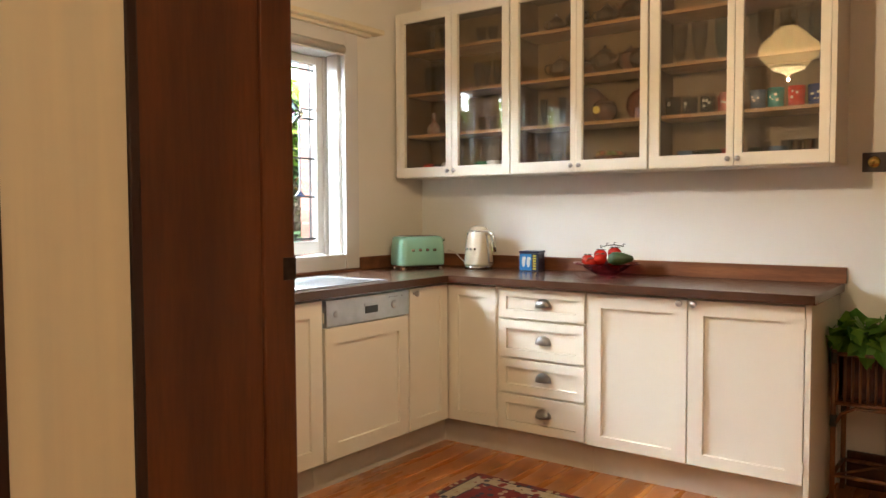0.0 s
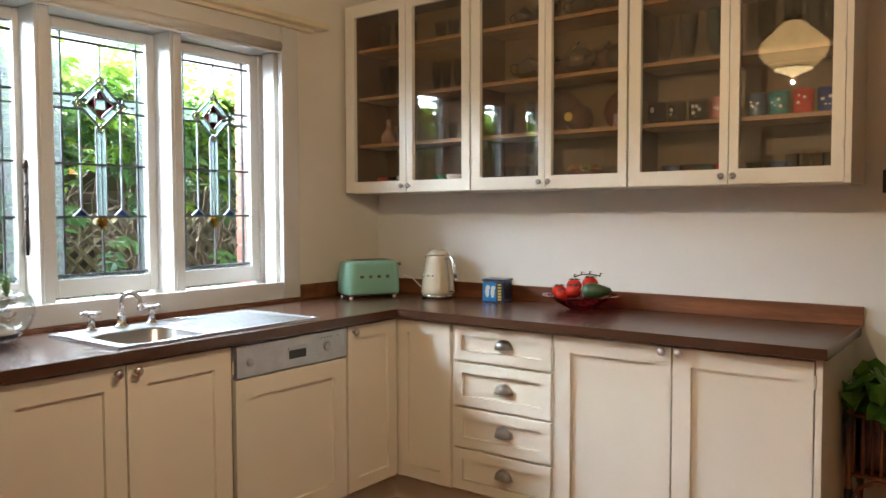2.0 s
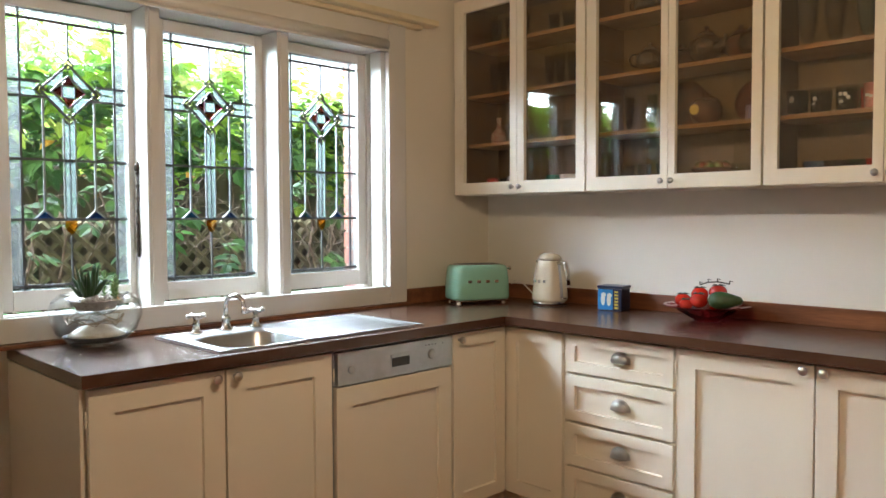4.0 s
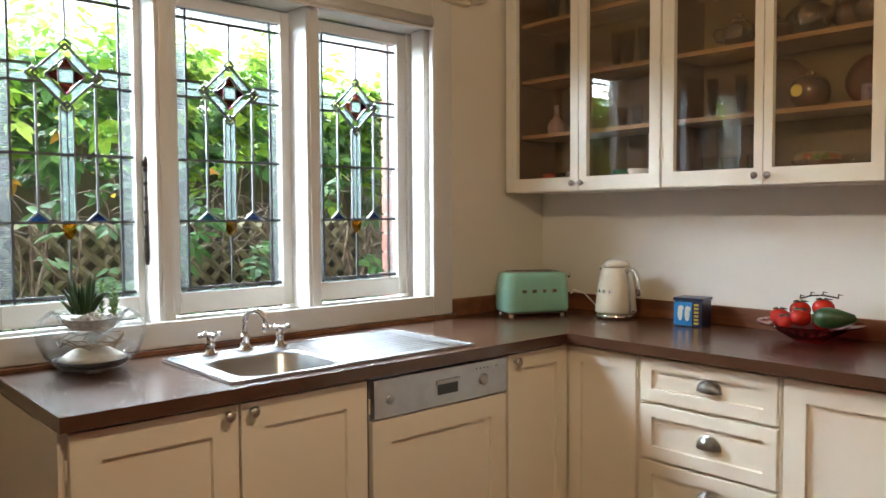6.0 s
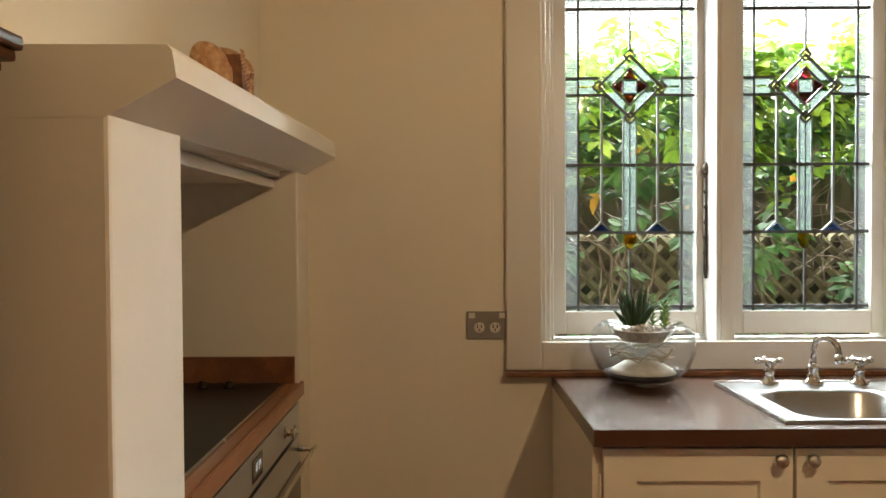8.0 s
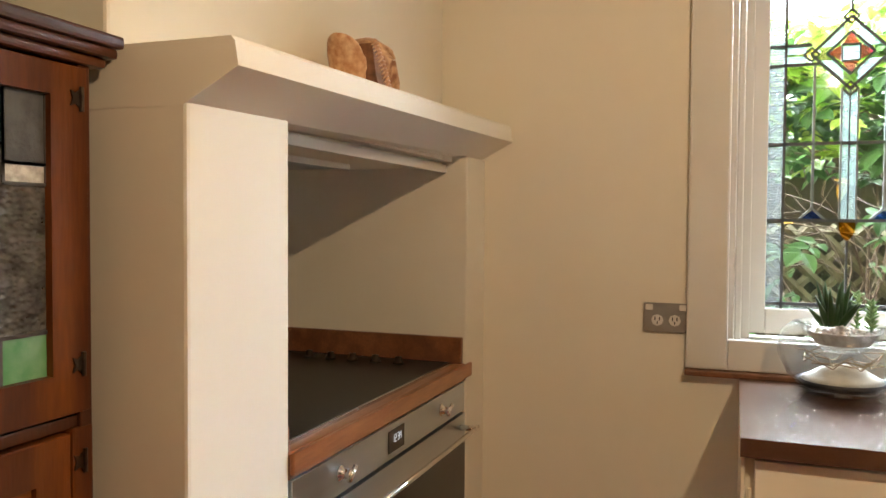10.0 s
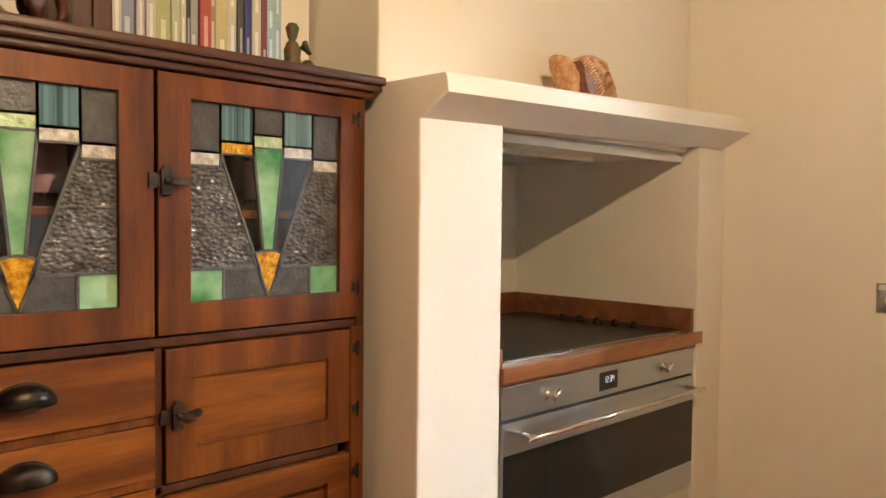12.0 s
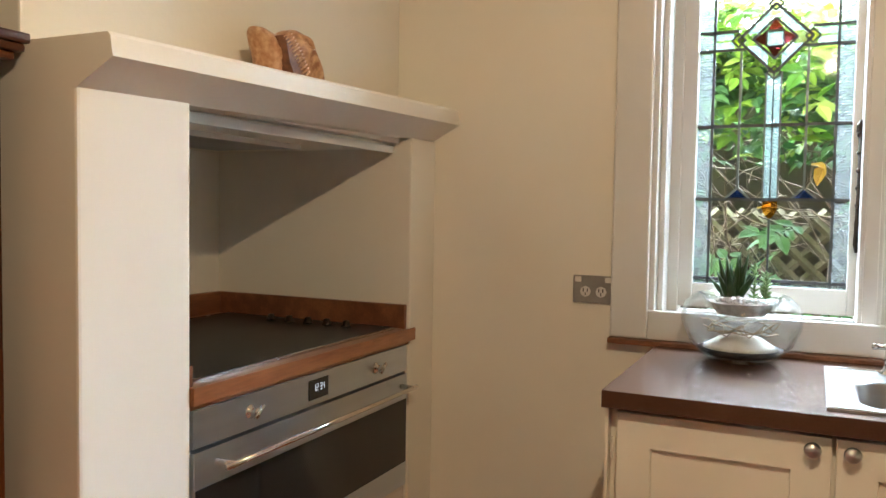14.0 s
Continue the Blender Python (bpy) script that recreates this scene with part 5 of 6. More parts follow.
for dx, dy, dz, r in ((-0.098, -0.010, 0.076, 0.032), (-0.045, 0.030, 0.100, 0.034), (-0.012, -0.045, 0.083, 0.034), (0.030, 0.035, 0.112, 0.035), (-0.055, -0.065, 0.066, 0.026), (0.045, 0.00, 0.062, 0.030)):
    tomato(BWX + dx, by + dy, TOP + dz, r)
vine = [(-0.045, 0.03, 0.138), (-0.01, 0.03, 0.150), (0.03, 0.03, 0.154), (0.075, 0.04, 0.147)]
bm = tube([(BWX + x, by + y, TOP + z) for x, y, z in vine], 0.003, 6)
for x, y, z in vine:
    tube([(BWX + x, by + y, TOP + z), (BWX + x + 0.006, by + y - 0.014, TOP + z + 0.013), (BWX + x + 0.022, by + y - 0.02, TOP + z + 0.012)], [0.0025, 0.002, 0.001], 6, bm)
tagged(part("tomato_vine", bm, STALK), "dry dark tomato vine stalk on the tomatoes", "stalk")
av = thing("avocado", "dark green avocado in the pink glass bowl", "avocado", at=(BWX + 0.088, by - 0.03, TOP + 0.088), turn=10)
part("flesh", lathe([(0.0, -0.062), (0.022, -0.055), (0.033, -0.035), (0.035, -0.012), (0.030, 0.015), (0.020, 0.045), (0.014, 0.062), (0.0, 0.070)], 20, m=Matrix.Rotation(radians(88), 4, "Y")), AVOCADO, av, "", True)

# ---- glass bowl garden ----
PEBBLE = material("white_pebbles", (0.76, 0.73, 0.67), 0.7, 0, (0.50, 0.46, 0.40), 60, bump=0.4)
SUCCULENT = material("succulent_green", (0.018, 0.05, 0.018), 0.4, 0, (0.035, 0.085, 0.028), 20, random_tint=0.3, fine=0.1)
PALE_GREEN = material("pale_succulent", (0.18, 0.30, 0.10), 0.5, 0, (0.12, 0.22, 0.07), 20, random_tint=0.3, fine=0.1)
TWIG = material("bleached_twig", (0.42, 0.34, 0.24), 0.7, 0, None, 30)
GX, GY = -2.922, 2.408
BOWL_GLASS = glass("thick_bowl_glass", (0.985, 0.992, 0.995), see=0.99)
WHITE_SAND = material("white_sand", (0.80, 0.78, 0.72), 0.85, 0, (0.62, 0.59, 0.52), 40, bump=0.3)
DARK_GRIT = material("dark_grit", (0.10, 0.10, 0.105), 0.8, 0, (0.05, 0.05, 0.055), 60, bump=0.4)
tb = thing("terrarium", "round clear glass bowl with pebbles, twigs and succulents", "terrarium", at=(GX, GY, TOP))
part("vessel", lathe([(0.0, 0.004), (0.06, 0.0), (0.085, 0.012), (0.118, 0.045), (0.136, 0.09), (0.138, 0.115), (0.128, 0.148), (0.105, 0.168), (0.092, 0.170), (0.090, 0.166), (0.102, 0.163), (0.124, 0.145), (0.134, 0.115), (0.132, 0.09), (0.114, 0.047), (0.083, 0.016), (0.0, 0.009)], 40), BOWL_GLASS, tb, "", True)
part("inner_dish", lathe([(0.0, 0.098), (0.045, 0.102), (0.075, 0.125), (0.090, 0.163), (0.086, 0.164), (0.070, 0.13), (0.0, 0.108)], 32), BOWL_GLASS, tb, "", True)
part("grit", lathe([(0.0, 0.0095), (0.080, 0.017), (0.098, 0.032), (0.0, 0.033)], 32), DARK_GRIT, tb, "layer of dark grit", True)
part("sand", lathe([(0.086, 0.0325), (0.074, 0.042), (0.050, 0.058), (0.025, 0.067), (0.0, 0.069)], 32), WHITE_SAND, tb, "mound of white sand", True)
tb.scale = (1.05, 1.05, 1.0)
rnd = random.Random(4)
bm = bmesh.new()
for i in range(70):
    a, q = rnd.uniform(0, 6.283), 0.066 * math.sqrt(rnd.random())
    bmesh.ops.create_icosphere(bm, subdivisions=1, radius=rnd.uniform(0.004, 0.008), matrix=Matrix.Translation((q * math.cos(a), q * math.sin(a), 0.150 + rnd.uniform(0, 0.008))))
tagged(part("pebbles", bm, PEBBLE, tb), kind="stuff")
bm = lathe([(0.0, 0.110), (0.055, 0.118), (0.074, 0.148), (0.0, 0.150)], 24)
part("gravel_bed", bm, PEBBLE, tb)
bm = bmesh.new()
for i in range(7):
    a = rnd.uniform(0, 6.283)
    pts = []
    for k in range(7):
        a += rnd.uniform(0.25, 0.6)
        pts.append((rnd.uniform(0.05, 0.10) * math.cos(a), rnd.uniform(0.05, 0.10) * math.sin(a), rnd.uniform(0.066, 0.105)))
    tube(pts, 0.0018, 5, bm)
part("twigs", bm, TWIG, tb)


def blade(bm, base, tip, w, bend=0.0):
    """A tapering fleshy leaf from base to tip."""
    base, tip = Vector(base), Vector(tip)
    way = tip - base
    pts = [base + way * f + Vector((0, 0, bend * f * (1 - f))) for f in (0, 0.25, 0.5, 0.75, 1)]
    tube(pts, [w * 0.8, w, w * 0.85, w * 0.5, w * 0.08], 6, bm)


for i in range(26):
    bm = bmesh.new()
    a, up_ = rnd.uniform(0, 6.283), rnd.uniform(0.05, 0.125)
    r = rnd.uniform(0.01, 0.05) * (1.5 - up_ * 8 if up_ < 0.1 else 0.6)
    blade(bm, (-0.005 + 0.01 * math.cos(a), -0.02 + 0.01 * math.sin(a), 0.152), (-0.005 + (0.012 + r) * math.cos(a), -0.02 + (0.012 + r) * math.sin(a), 0.152 + up_), 0.0085)
    part("succulent_leaf", bm, SUCCULENT, tb, "", True)
bm = bmesh.new()
for k in range(4):
    cx, cy, hgt = 0.012 + rnd.uniform(-0.015, 0.015), 0.035 + rnd.uniform(-0.015, 0.02), rnd.uniform(0.05, 0.10)
    tube([(cx, cy, 0.152), (cx + 0.004, cy + 0.004, 0.152 + hgt)], 0.0025, 5, bm)
    for i in range(22):
        a, z = i * 2.4, 0.152 + hgt * i / 22
        blade(bm, (cx, cy, z), (cx + 0.016 * math.cos(a), cy + 0.016 * math.sin(a), z + 0.010), 0.003)
part("sedum", bm, PALE_GREEN, tb, "pale green trailing succulent", True)

# ---- cups, glasses and teapots in the wall cupboards ----
TEAPOT = material("mirror_glaze", (0.30, 0.22, 0.15), 0.12, 0.75, (0.10, 0.07, 0.05), 25)
CHINA = material("white_china", (0.46, 0.40, 0.35), 0.25, 0, (0.30, 0.10, 0.08), 70, mix=0.5)
MUG_COLOURS = {"dark printed": (0.05, 0.05, 0.055), "green": (0.03, 0.13, 0.05), "clear printed": (0.34, 0.34, 0.32), "red": (0.45, 0.05, 0.035), "navy": (0.03, 0.05, 0.19), "teal": (0.04, 0.22, 0.22), "slate blue": (0.07, 0.11, 0.17), "pink": (0.5, 0.2, 0.16)}
MUGS = {k: material(k.replace(" ", "_") + "_glass_mug", c, 0.12, 0, tuple(v * 1.6 for v in c), 40, coat=0.5) for k, c in MUG_COLOURS.items()}
MUGS["green"] = glass("green_glass_mug", (0.25, 0.62, 0.30), see=0.9, shine_at=0.06)
MUGS["clear printed"] = glass("clear_glass_mug", (0.90, 0.90, 0.86), see=0.93, shine_at=0.06)
MUGS["dark printed"] = glass("smoky_glass_mug", (0.55, 0.56, 0.58), see=0.9, shine_at=0.06)
TUMBLER_DARK = glass("smoked_glass", (0.90, 0.92, 0.92), see=0.97, shine_at=0.09, polish=0.0)
TUMBLER_BLUE = glass("blue_foot_glass", (0.74, 0.90, 0.93), see=0.97, shine_at=0.09, polish=0.0)


def tumbler(x, y, z, r, h, mat, label, name="drinking_glass", group="drinking glasses"):
    prof = [(r * 0.62, 0.0), (r * 0.66, 0.004), (r, h), (r * 0.95, h), (r * 0.60, 0.010), (0.0, 0.009)]
    return tagged(part(name, lathe(prof, 20, at=(x, y, z)), mat, None, "", True), label, "glass", group)


def flute(x, y, z, r, h, mat):
    prof = [(r * 0.7, 0.0), (r * 0.7, 0.003), (0.005, 0.008), (r * 0.55, h * 0.16), (r * 0.9, h * 0.5), (r, h), (r * 0.96, h), (r * 0.5, h * 0.18), (0.0, h * 0.14)]
    return tagged(part("tall_glass", lathe(prof, 20, at=(x, y, z)), mat, None, "", True), "tall clear footed glass on a cupboard shelf", "glass", "tall glasses")


def mug(x, y, z, kind, r=0.037, h=0.085):
    m = thing("mug", kind + " glass mug on a cupboard shelf", "mug", "printed mugs", (x, y, z))
    part("cup", lathe([(r * 0.85, 0.0), (r * 0.9, 0.004), (r, h), (r * 0.93, h), (r * 0.84, 0.01), (0.0, 0.009)], 20), MUGS[kind], m, "", True)
    bm = bmesh.new()
    s = random.Random(int(abs(x) * 1000))
    for i in range(4):
        u, v, w = s.uniform(-0.02, 0.012), s.uniform(0.02, 0.06), s.uniform(0.006, 0.014)
        slab(bm, u, u + w, -r * 1.0, -r * 0.985, v, v + w * s.uniform(0.5, 1.2))
    part("print", bm, TIN_WHITE, m, "pale printed motif")
    return m


def teapot(x, y, z, s=1.0, turn=0.0, mat=None, label="lustre-glazed round teapot on a cupboard shelf"):
    t = thing("teapot", label, "teapot", "teapots", (x, y, z), turn)
    mat = mat or TEAPOT
    prof = [(0.03, 0), (0.034, 0.005), (0.055, 0.03), (0.062, 0.055), (0.055, 0.08), (0.032, 0.096), (0.028, 0.098)]
    part("pot", lathe([(r * s, h * s) for r, h in prof], 24), mat, t, "", True)
    part("lid", lathe([(r * s, h * s) for r, h in [(0.030, 0.098), (0.026, 0.108), (0.010, 0.114), (0.006, 0.118), (0.011, 0.126), (0.0, 0.132)]], 20), mat, t, "", True)
    part("spout", tube([Vector(p) * s for p in ((0.05, 0, 0.04), (0.078, 0, 0.055), (0.09, 0, 0.085))], [0.014 * s, 0.010 * s, 0.006 * s], 10), mat, t, "", True)
    part("handle", tube([Vector(p) * s for p in ((-0.05, 0, 0.08), (-0.078, 0, 0.085), (-0.092, 0, 0.06), (-0.078, 0, 0.035), (-0.054, 0, 0.03))], 0.006 * s, 8), mat, t, "", True)
    return t


S0, S1, S2, S3 = UB + 0.035, *SHELVES
MIDY = 4.36
# cupboard by the window: small glasses
for x in (-2.93, -2.87, -2.81, -2.75):
    flute(x, MIDY + 0.04, S2, 0.026, 0.17, TUMBLER_DARK)
for x in (-2.80, -2.75, -2.715):
    tumbler(x, MIDY, S1, 0.024, 0.095, DRINK_GLASS, "small clear tumbler on a cupboard shelf")
for x in (-2.55, -2.49, -2.42, -2.35):
    flute(x, MIDY, S2, 0.025, 0.15, DRINK_GLASS)
for x in (-2.54, -2.46, -2.36):
    tumbler(x, MIDY + 0.02, S3, 0.03, 0.10, DRINK_GLASS, "clear tumbler on a cupboard shelf")
for x in (-2.90, -2.80, -2.72):
    tumbler(x, MIDY + 0.02, S3, 0.03, 0.13, TUMBLER_DARK, "smoky tumbler on a cupboard shelf")
for x in (-2.52, -2.45, -2.37):
    tumbler(x, MIDY, S1, 0.024, 0.085, DRINK_GLASS, "small clear tumbler on a cupboard shelf")
jug = thing("cruet_bottle", "white china bottle with a red pattern on a shelf", "bottle", at=(-2.865, MIDY, S1))
part("vessel", lathe([(0.03, 0), (0.042, 0.02), (0.04, 0.05), (0.016, 0.075), (0.012, 0.09), (0.014, 0.13), (0.0, 0.132)], 20), CHINA, jug, "", True)
for x, k in ((-2.905, "red"), (-2.83, "dark printed")):
    tagged(part("pot", lathe([(0.03, 0), (0.036, 0.02), (0.032, 0.045), (0.0, 0.05)], 20, at=(x, MIDY, S0)), MUGS[k], None, "", True), "small dark china pot on a cupboard shelf", "pot", "small pots")
WHITE_CHINA = material("plain_white_china", (0.74, 0.70, 0.62), 0.2, 0, None, 6)
GREEN_CHINA = material("green_china", (0.09, 0.30, 0.16), 0.25, 0, None, 6)
for x, y, m, lab in ((-2.735, 4.33, WHITE_CHINA, "plain white china cup"), (-2.52, 4.36, GREEN_CHINA, "plain green china cup"), (-2.44, 4.35, WHITE_CHINA, "plain white china cup"), (-2.36, 4.37, WHITE_CHINA, "plain white china cup")):
    c = thing("cup", lab + " on a cupboard shelf", "cup", "china cups", (x, y, S0))
    part("bowl", lathe([(0.026, 0), (0.028, 0.004), (0.040, 0.048), (0.037, 0.048), (0.025, 0.008), (0.0, 0.007)], 20), m, c, "", True)
    part("handle", tube([(-0.034, 0, 0.04), (-0.052, 0, 0.038), (-0.054, 0, 0.02), (-0.032, 0, 0.014)], 0.004, 6), m, c, "", True)
# middle cupboard: teapots and plates
DARK_CHINA = material("dark_glazed_china", (0.05, 0.03, 0.025), 0.15, 0, (0.12, 0.05, 0.03), 20, coat=0.4)
teapot(-2.02, 4.35, S2, 0.95, 20), teapot(-1.90, 4.39, S2, 0.80, 40, DARK_CHINA, "dark glazed round teapot on a cupboard shelf"), teapot(-1.775, 4.36, S2, 1.15, -20), teapot(-1.645, 4.38, S2, 1.05, 200, DARK_CHINA, "dark glazed round teapot on a cupboard shelf"), teapot(-1.57, 4.33, S2, 0.95, 150)
teapot(-2.05, 4.36, S3, 0.75, 10), teapot(-1.93, 4.36, S3, 0.95, 160), teapot(-1.76, 4.35, S3, 0.85, 10), teapot(-1.62, 4.37, S3, 1.1, 190), teapot(-1.55, 4.32, S3, 0.8, 30)
bt = thing("casserole", "brown glazed pot painted with a yellow flower", "pot", at=(-1.765, 4.34, S1))
part("vessel", lathe([(0.04, 0), (0.062, 0.03), (0.066, 0.06), (0.058, 0.085), (0.05, 0.092)], 24), DARK_CHINA, bt, "", True)
part("lid", lathe([(0.055, 0.092), (0.040, 0.104), (0.012, 0.108), (0.014, 0.124), (0.0, 0.13)], 24), DARK_CHINA, bt, "", True)
part("flower", prism(arc(-0.015, 0.055, 0.02, 0, 360, 10)[:-1], 0.0625, 0.0665, Matrix.Rotation(radians(90), 4, "X")), TIN_YELLOW, bt)


def standing_plate(x, y, z, r, mat, label):
    p = thing("plate", label, "plate", "standing plates", (x, y, z))
    m = Matrix.Translation((0, 0, r * 0.985)) @ Matrix.Rotation(radians(80), 4, "X")
    part("dish", lathe([(0.0, 0.0), (r * 0.6, 0.0), (r * 0.68, 0.006), (r, 0.014), (r, 0.018), (r * 0.66, 0.010), (0.0, 0.004)], 32, m=m), mat, p, "", True)


PLATE_RED = material("red_brown_glaze", (0.13, 0.035, 0.02), 0.18, 0, (0.09, 0.022, 0.014), 10, coat=0.4)
standing_plate(-1.60, 4.44, S1, 0.085, PLATE_RED, "red-brown glazed plate standing on a shelf")
standing_plate(-1.90, 4.44, S1, 0.098, DARK_CHINA, "black glazed plate standing on a shelf")
for x in (-2.13, -2.02):
    flute(x, 4.37, S1, 0.022, 0.15, TUMBLER_DARK)
fg = part("pig_figurine", lathe([(0.014, 0), (0.02, 0.012), (0.016, 0.03), (0.021, 0.042), (0.016, 0.058), (0.0, 0.063)], 16, at=(-1.585, 4.34, S1)), material("pink_figurine", (0.55, 0.30, 0.24), 0.4, 0, (0.10, 0.10, 0.25), 25), None, "", True)
tagged(fg, "small pink china figurine before the plate", "figurine")
FRUIT = material("painted_fruit_china", (0.35, 0.06, 0.03), 0.3, 0, (0.10, 0.22, 0.05), 40)
bsk = thing("fruit_dish", "painted china dish heaped with fruit shapes", "dish", at=(-1.735, 4.34, S0))
part("dish", lathe([(0.04, 0), (0.05, 0.005), (0.085, 0.04), (0.08, 0.042), (0.0, 0.02)], 24), DARK_CHINA, bsk, "", True)
for i in range(9):
    a = i * 0.7
    bm = bmesh.new()
    bmesh.ops.create_icosphere(bm, subdivisions=2, radius=0.02, matrix=Matrix.Translation((0.05 * math.cos(a), 0.05 * math.sin(a), 0.05)))
    part("fruit", bm, FRUIT, bsk, "", True)
tagged(part("glass_bowl", lathe([(0.04, 0), (0.05, 0.004), (0.075, 0.055), (0.072, 0.055), (0.045, 0.01), (0.0, 0.008)], 28, at=(-1.59, 4.36, S0)), DRINK_GLASS, None, "", True), "clear glass bowl on a cupboard shelf", "bowl")
for x in (-2.13, -2.05, -1.96):
    tumbler(x, 4.36, S0, 0.032, 0.075, TUMBLER_DARK, "smoky tumbler on a cupboard shelf")
# cupboard by the switch: tall glasses and printed mugs
for x, m in ((-1.385, DRINK_GLASS), (-1.29, TUMBLER_DARK), (-1.185, TUMBLER_BLUE)):
    flute(x, 4.35, S2, 0.038, 0.19, m)
for x in (-0.995, -0.905, -0.83, -0.785):
    flute(x, 4.35, S2, 0.036, 0.20, TUMBLER_DARK if x < -0.9 else DRINK_GLASS)
for x, y, k in ((-1.40, 4.31, "dark printed"), (-1.355, 4.41, "green"), (-1.32, 4.31, "clear printed"), (-1.265, 4.41, "green"), (-1.235, 4.31, "clear printed"), (-1.19, 4.42, "red"), (-1.15, 4.32, "pink"), (-1.02, 4.33, "slate blue"), (-0.94, 4.31, "teal"), (-0.855, 4.31, "red"), (-0.775, 4.31, "navy")):
    mug(x, y, S1, k)
for x in (-0.99, -0.90, -0.86, -0.81, -0.775):
    tumbler(x, 4.35, S0, 0.026, 0.075, DRINK_GLASS, "small clear tumbler on a cupboard shelf")
for x, k in ((-1.36, "slate blue"), (-1.29, "dark printed"), (-1.22, "green"), (-1.15, "red"), (-1.03, "green"), (-0.945, "slate blue")):
    tagged(part("bowl", lathe([(0.03, 0), (0.032, 0.004), (0.046, 0.05), (0.043, 0.05), (0.029, 0.009), (0.0, 0.008)], 20, at=(x, 4.38, S0)), MUGS[k], None, "", True), "dark coloured bowl on a cupboard shelf", "bowl", "coloured bowls")

# ---- things on and in the dresser ----
DT = 1.556
BOOKS = [(0.016, 0.20, (0.70, 0.66, 0.56)), (0.022, 0.22, (0.30, 0.36, 0.50)), (0.018, 0.21, (0.62, 0.58, 0.60)), (0.014, 0.215, (0.66, 0.66, 0.60)), (0.020, 0.20, (0.52, 0.54, 0.24)), (0.012, 0.21, (0.60, 0.62, 0.42)), (0.014, 0.22, (0.68, 0.64, 0.52)), (0.010, 0.20, (0.03, 0.03, 0.03)), (0.012, 0.215, (0.45, 0.48, 0.50)), (0.016, 0.205, (0.55, 0.07, 0.03)), (0.012, 0.21, (0.40, 0.30, 0.18)), (0.018, 0.22, (0.70, 0.60, 0.30)), (0.014, 0.20, (0.72, 0.68, 0.55)), (0.012, 0.21, (0.08, 0.08, 0.07)), (0.014, 0.215, (0.04, 0.05, 0.22)), (0.020, 0.21, (0.70, 0.66, 0.52)), (0.014, 0.205, (0.25, 0.06, 0.10)), (0.020, 0.22, (0.42, 0.60, 0.66)), (0.012, 0.215, (0.40, 0.56, 0.64))]
PAPER = material("page_edges", (0.66, 0.60, 0.46), 0.9, 0, None, 60)
bx = -1.200
srnd = random.Random(7)
for i, (w, hgt, col) in enumerate(BOOKS):
    w *= 1.19 * srnd.uniform(0.65, 1.35)
    b = thing("book", "upright book with a coloured paper spine on the dresser", "book", "cookery books", (bx - w / 2, 1.24 - srnd.uniform(0, 0.015), DT))
    col = tuple(c * 0.6 for c in col)
    cov = material("book_cover", col, 0.5, 0, tuple(min(1, c * 1.15) for c in col), 30)
    bm = box(-w / 2, w / 2, -0.006, 0.0, 0, hgt, 0.0015)
    slab(bm, -w / 2, -w / 2 + 0.002, -0.125, -0.006, 0, hgt)
    slab(bm, w / 2 - 0.002, w / 2, -0.125, -0.006, 0, hgt)
    part("cover", bm, cov, b)
    part("pages", box(-w / 2 + 0.002, w / 2 - 0.002, -0.122, -0.006, 0.003, hgt - 0.003), PAPER, b)
    tone = tuple(c * 0.35 for c in col) if sum(col) > 1.2 else tuple(min(0.7, c + 0.3) for c in col)
    ink = material("spine_ink", tone, 0.6, 0, None, 60)
    v = srnd.uniform(0.012, 0.03)
    for k in range(srnd.randint(1, 2)):
        span = srnd.uniform(0.03, 0.07)
        part("spine_print", box(-w * 0.17, w * 0.17, 0.0, 0.0006, v, v + span), ink, b)
        v += span + srnd.uniform(0.015, 0.04)
    bx -= w + 0.0006
for x, w in ((-1.180, 0.034), (-1.145, 0.034)):
    tagged(part("old_volume", box(x - w / 2, x + w / 2, 1.11, 1.25, DT, DT + 0.19, 0.004), DRESSER_DARK), "thick old dark brown leather book", "book", "old volumes")
bm = bmesh.new()
bmesh.ops.create_uvsphere(bm, u_segments=20, v_segments=12, radius=1, matrix=Matrix.Translation((-0.985, 1.27, DT + 0.085)) @ Matrix.Diagonal((0.075, 0.042, 0.050, 1)))
for x, y in ((-1.03, 1.25), (-1.03, 1.29), (-0.945, 1.25), (-0.945, 1.29)):
    tube([(x, y, DT), (x, y, DT + 0.03), (x * 0.98 - 0.02, y, DT + 0.07)], [0.017, 0.016, 0.02], 10, bm)
tube([(-1.045, 1.275, DT + 0.10), (-1.068, 1.285, DT + 0.06), (-1.072, 1.29, DT + 0.02), (-1.062, 1.295, DT + 0.006)], [0.022, 0.014, 0.009, 0.007], 10, bm)
bmesh.ops.create_uvsphere(bm, u_segments=14, v_segments=10, radius=0.034, matrix=Matrix.Translation((-1.045, 1.28, DT + 0.11)))
bmesh.ops.translate(bm, verts=bm.verts, vec=(-0.02, 0.03, 0))
tagged(part("carved_elephant", bm, DRESSER_DARK, None, "", True), "small carved dark wooden elephant on the dresser", "carving")
FB = material("printed_box", (0.06, 0.26, 0.36), 0.4, 0, (0.25, 0.42, 0.45), 60)
bxo = thing("flat_box", "flat blue printed box lying on the dresser", "box", at=(-1.645, 1.25, DT), turn=-4)
part("carton", box(-0.058, 0.052, -0.05, 0.03, 0, 0.014, 0.0015), FB, bxo)
part("print", box(-0.05, 0.02, 0.0301, 0.0306, 0.003, 0.011), TIN_YELLOW, bxo)
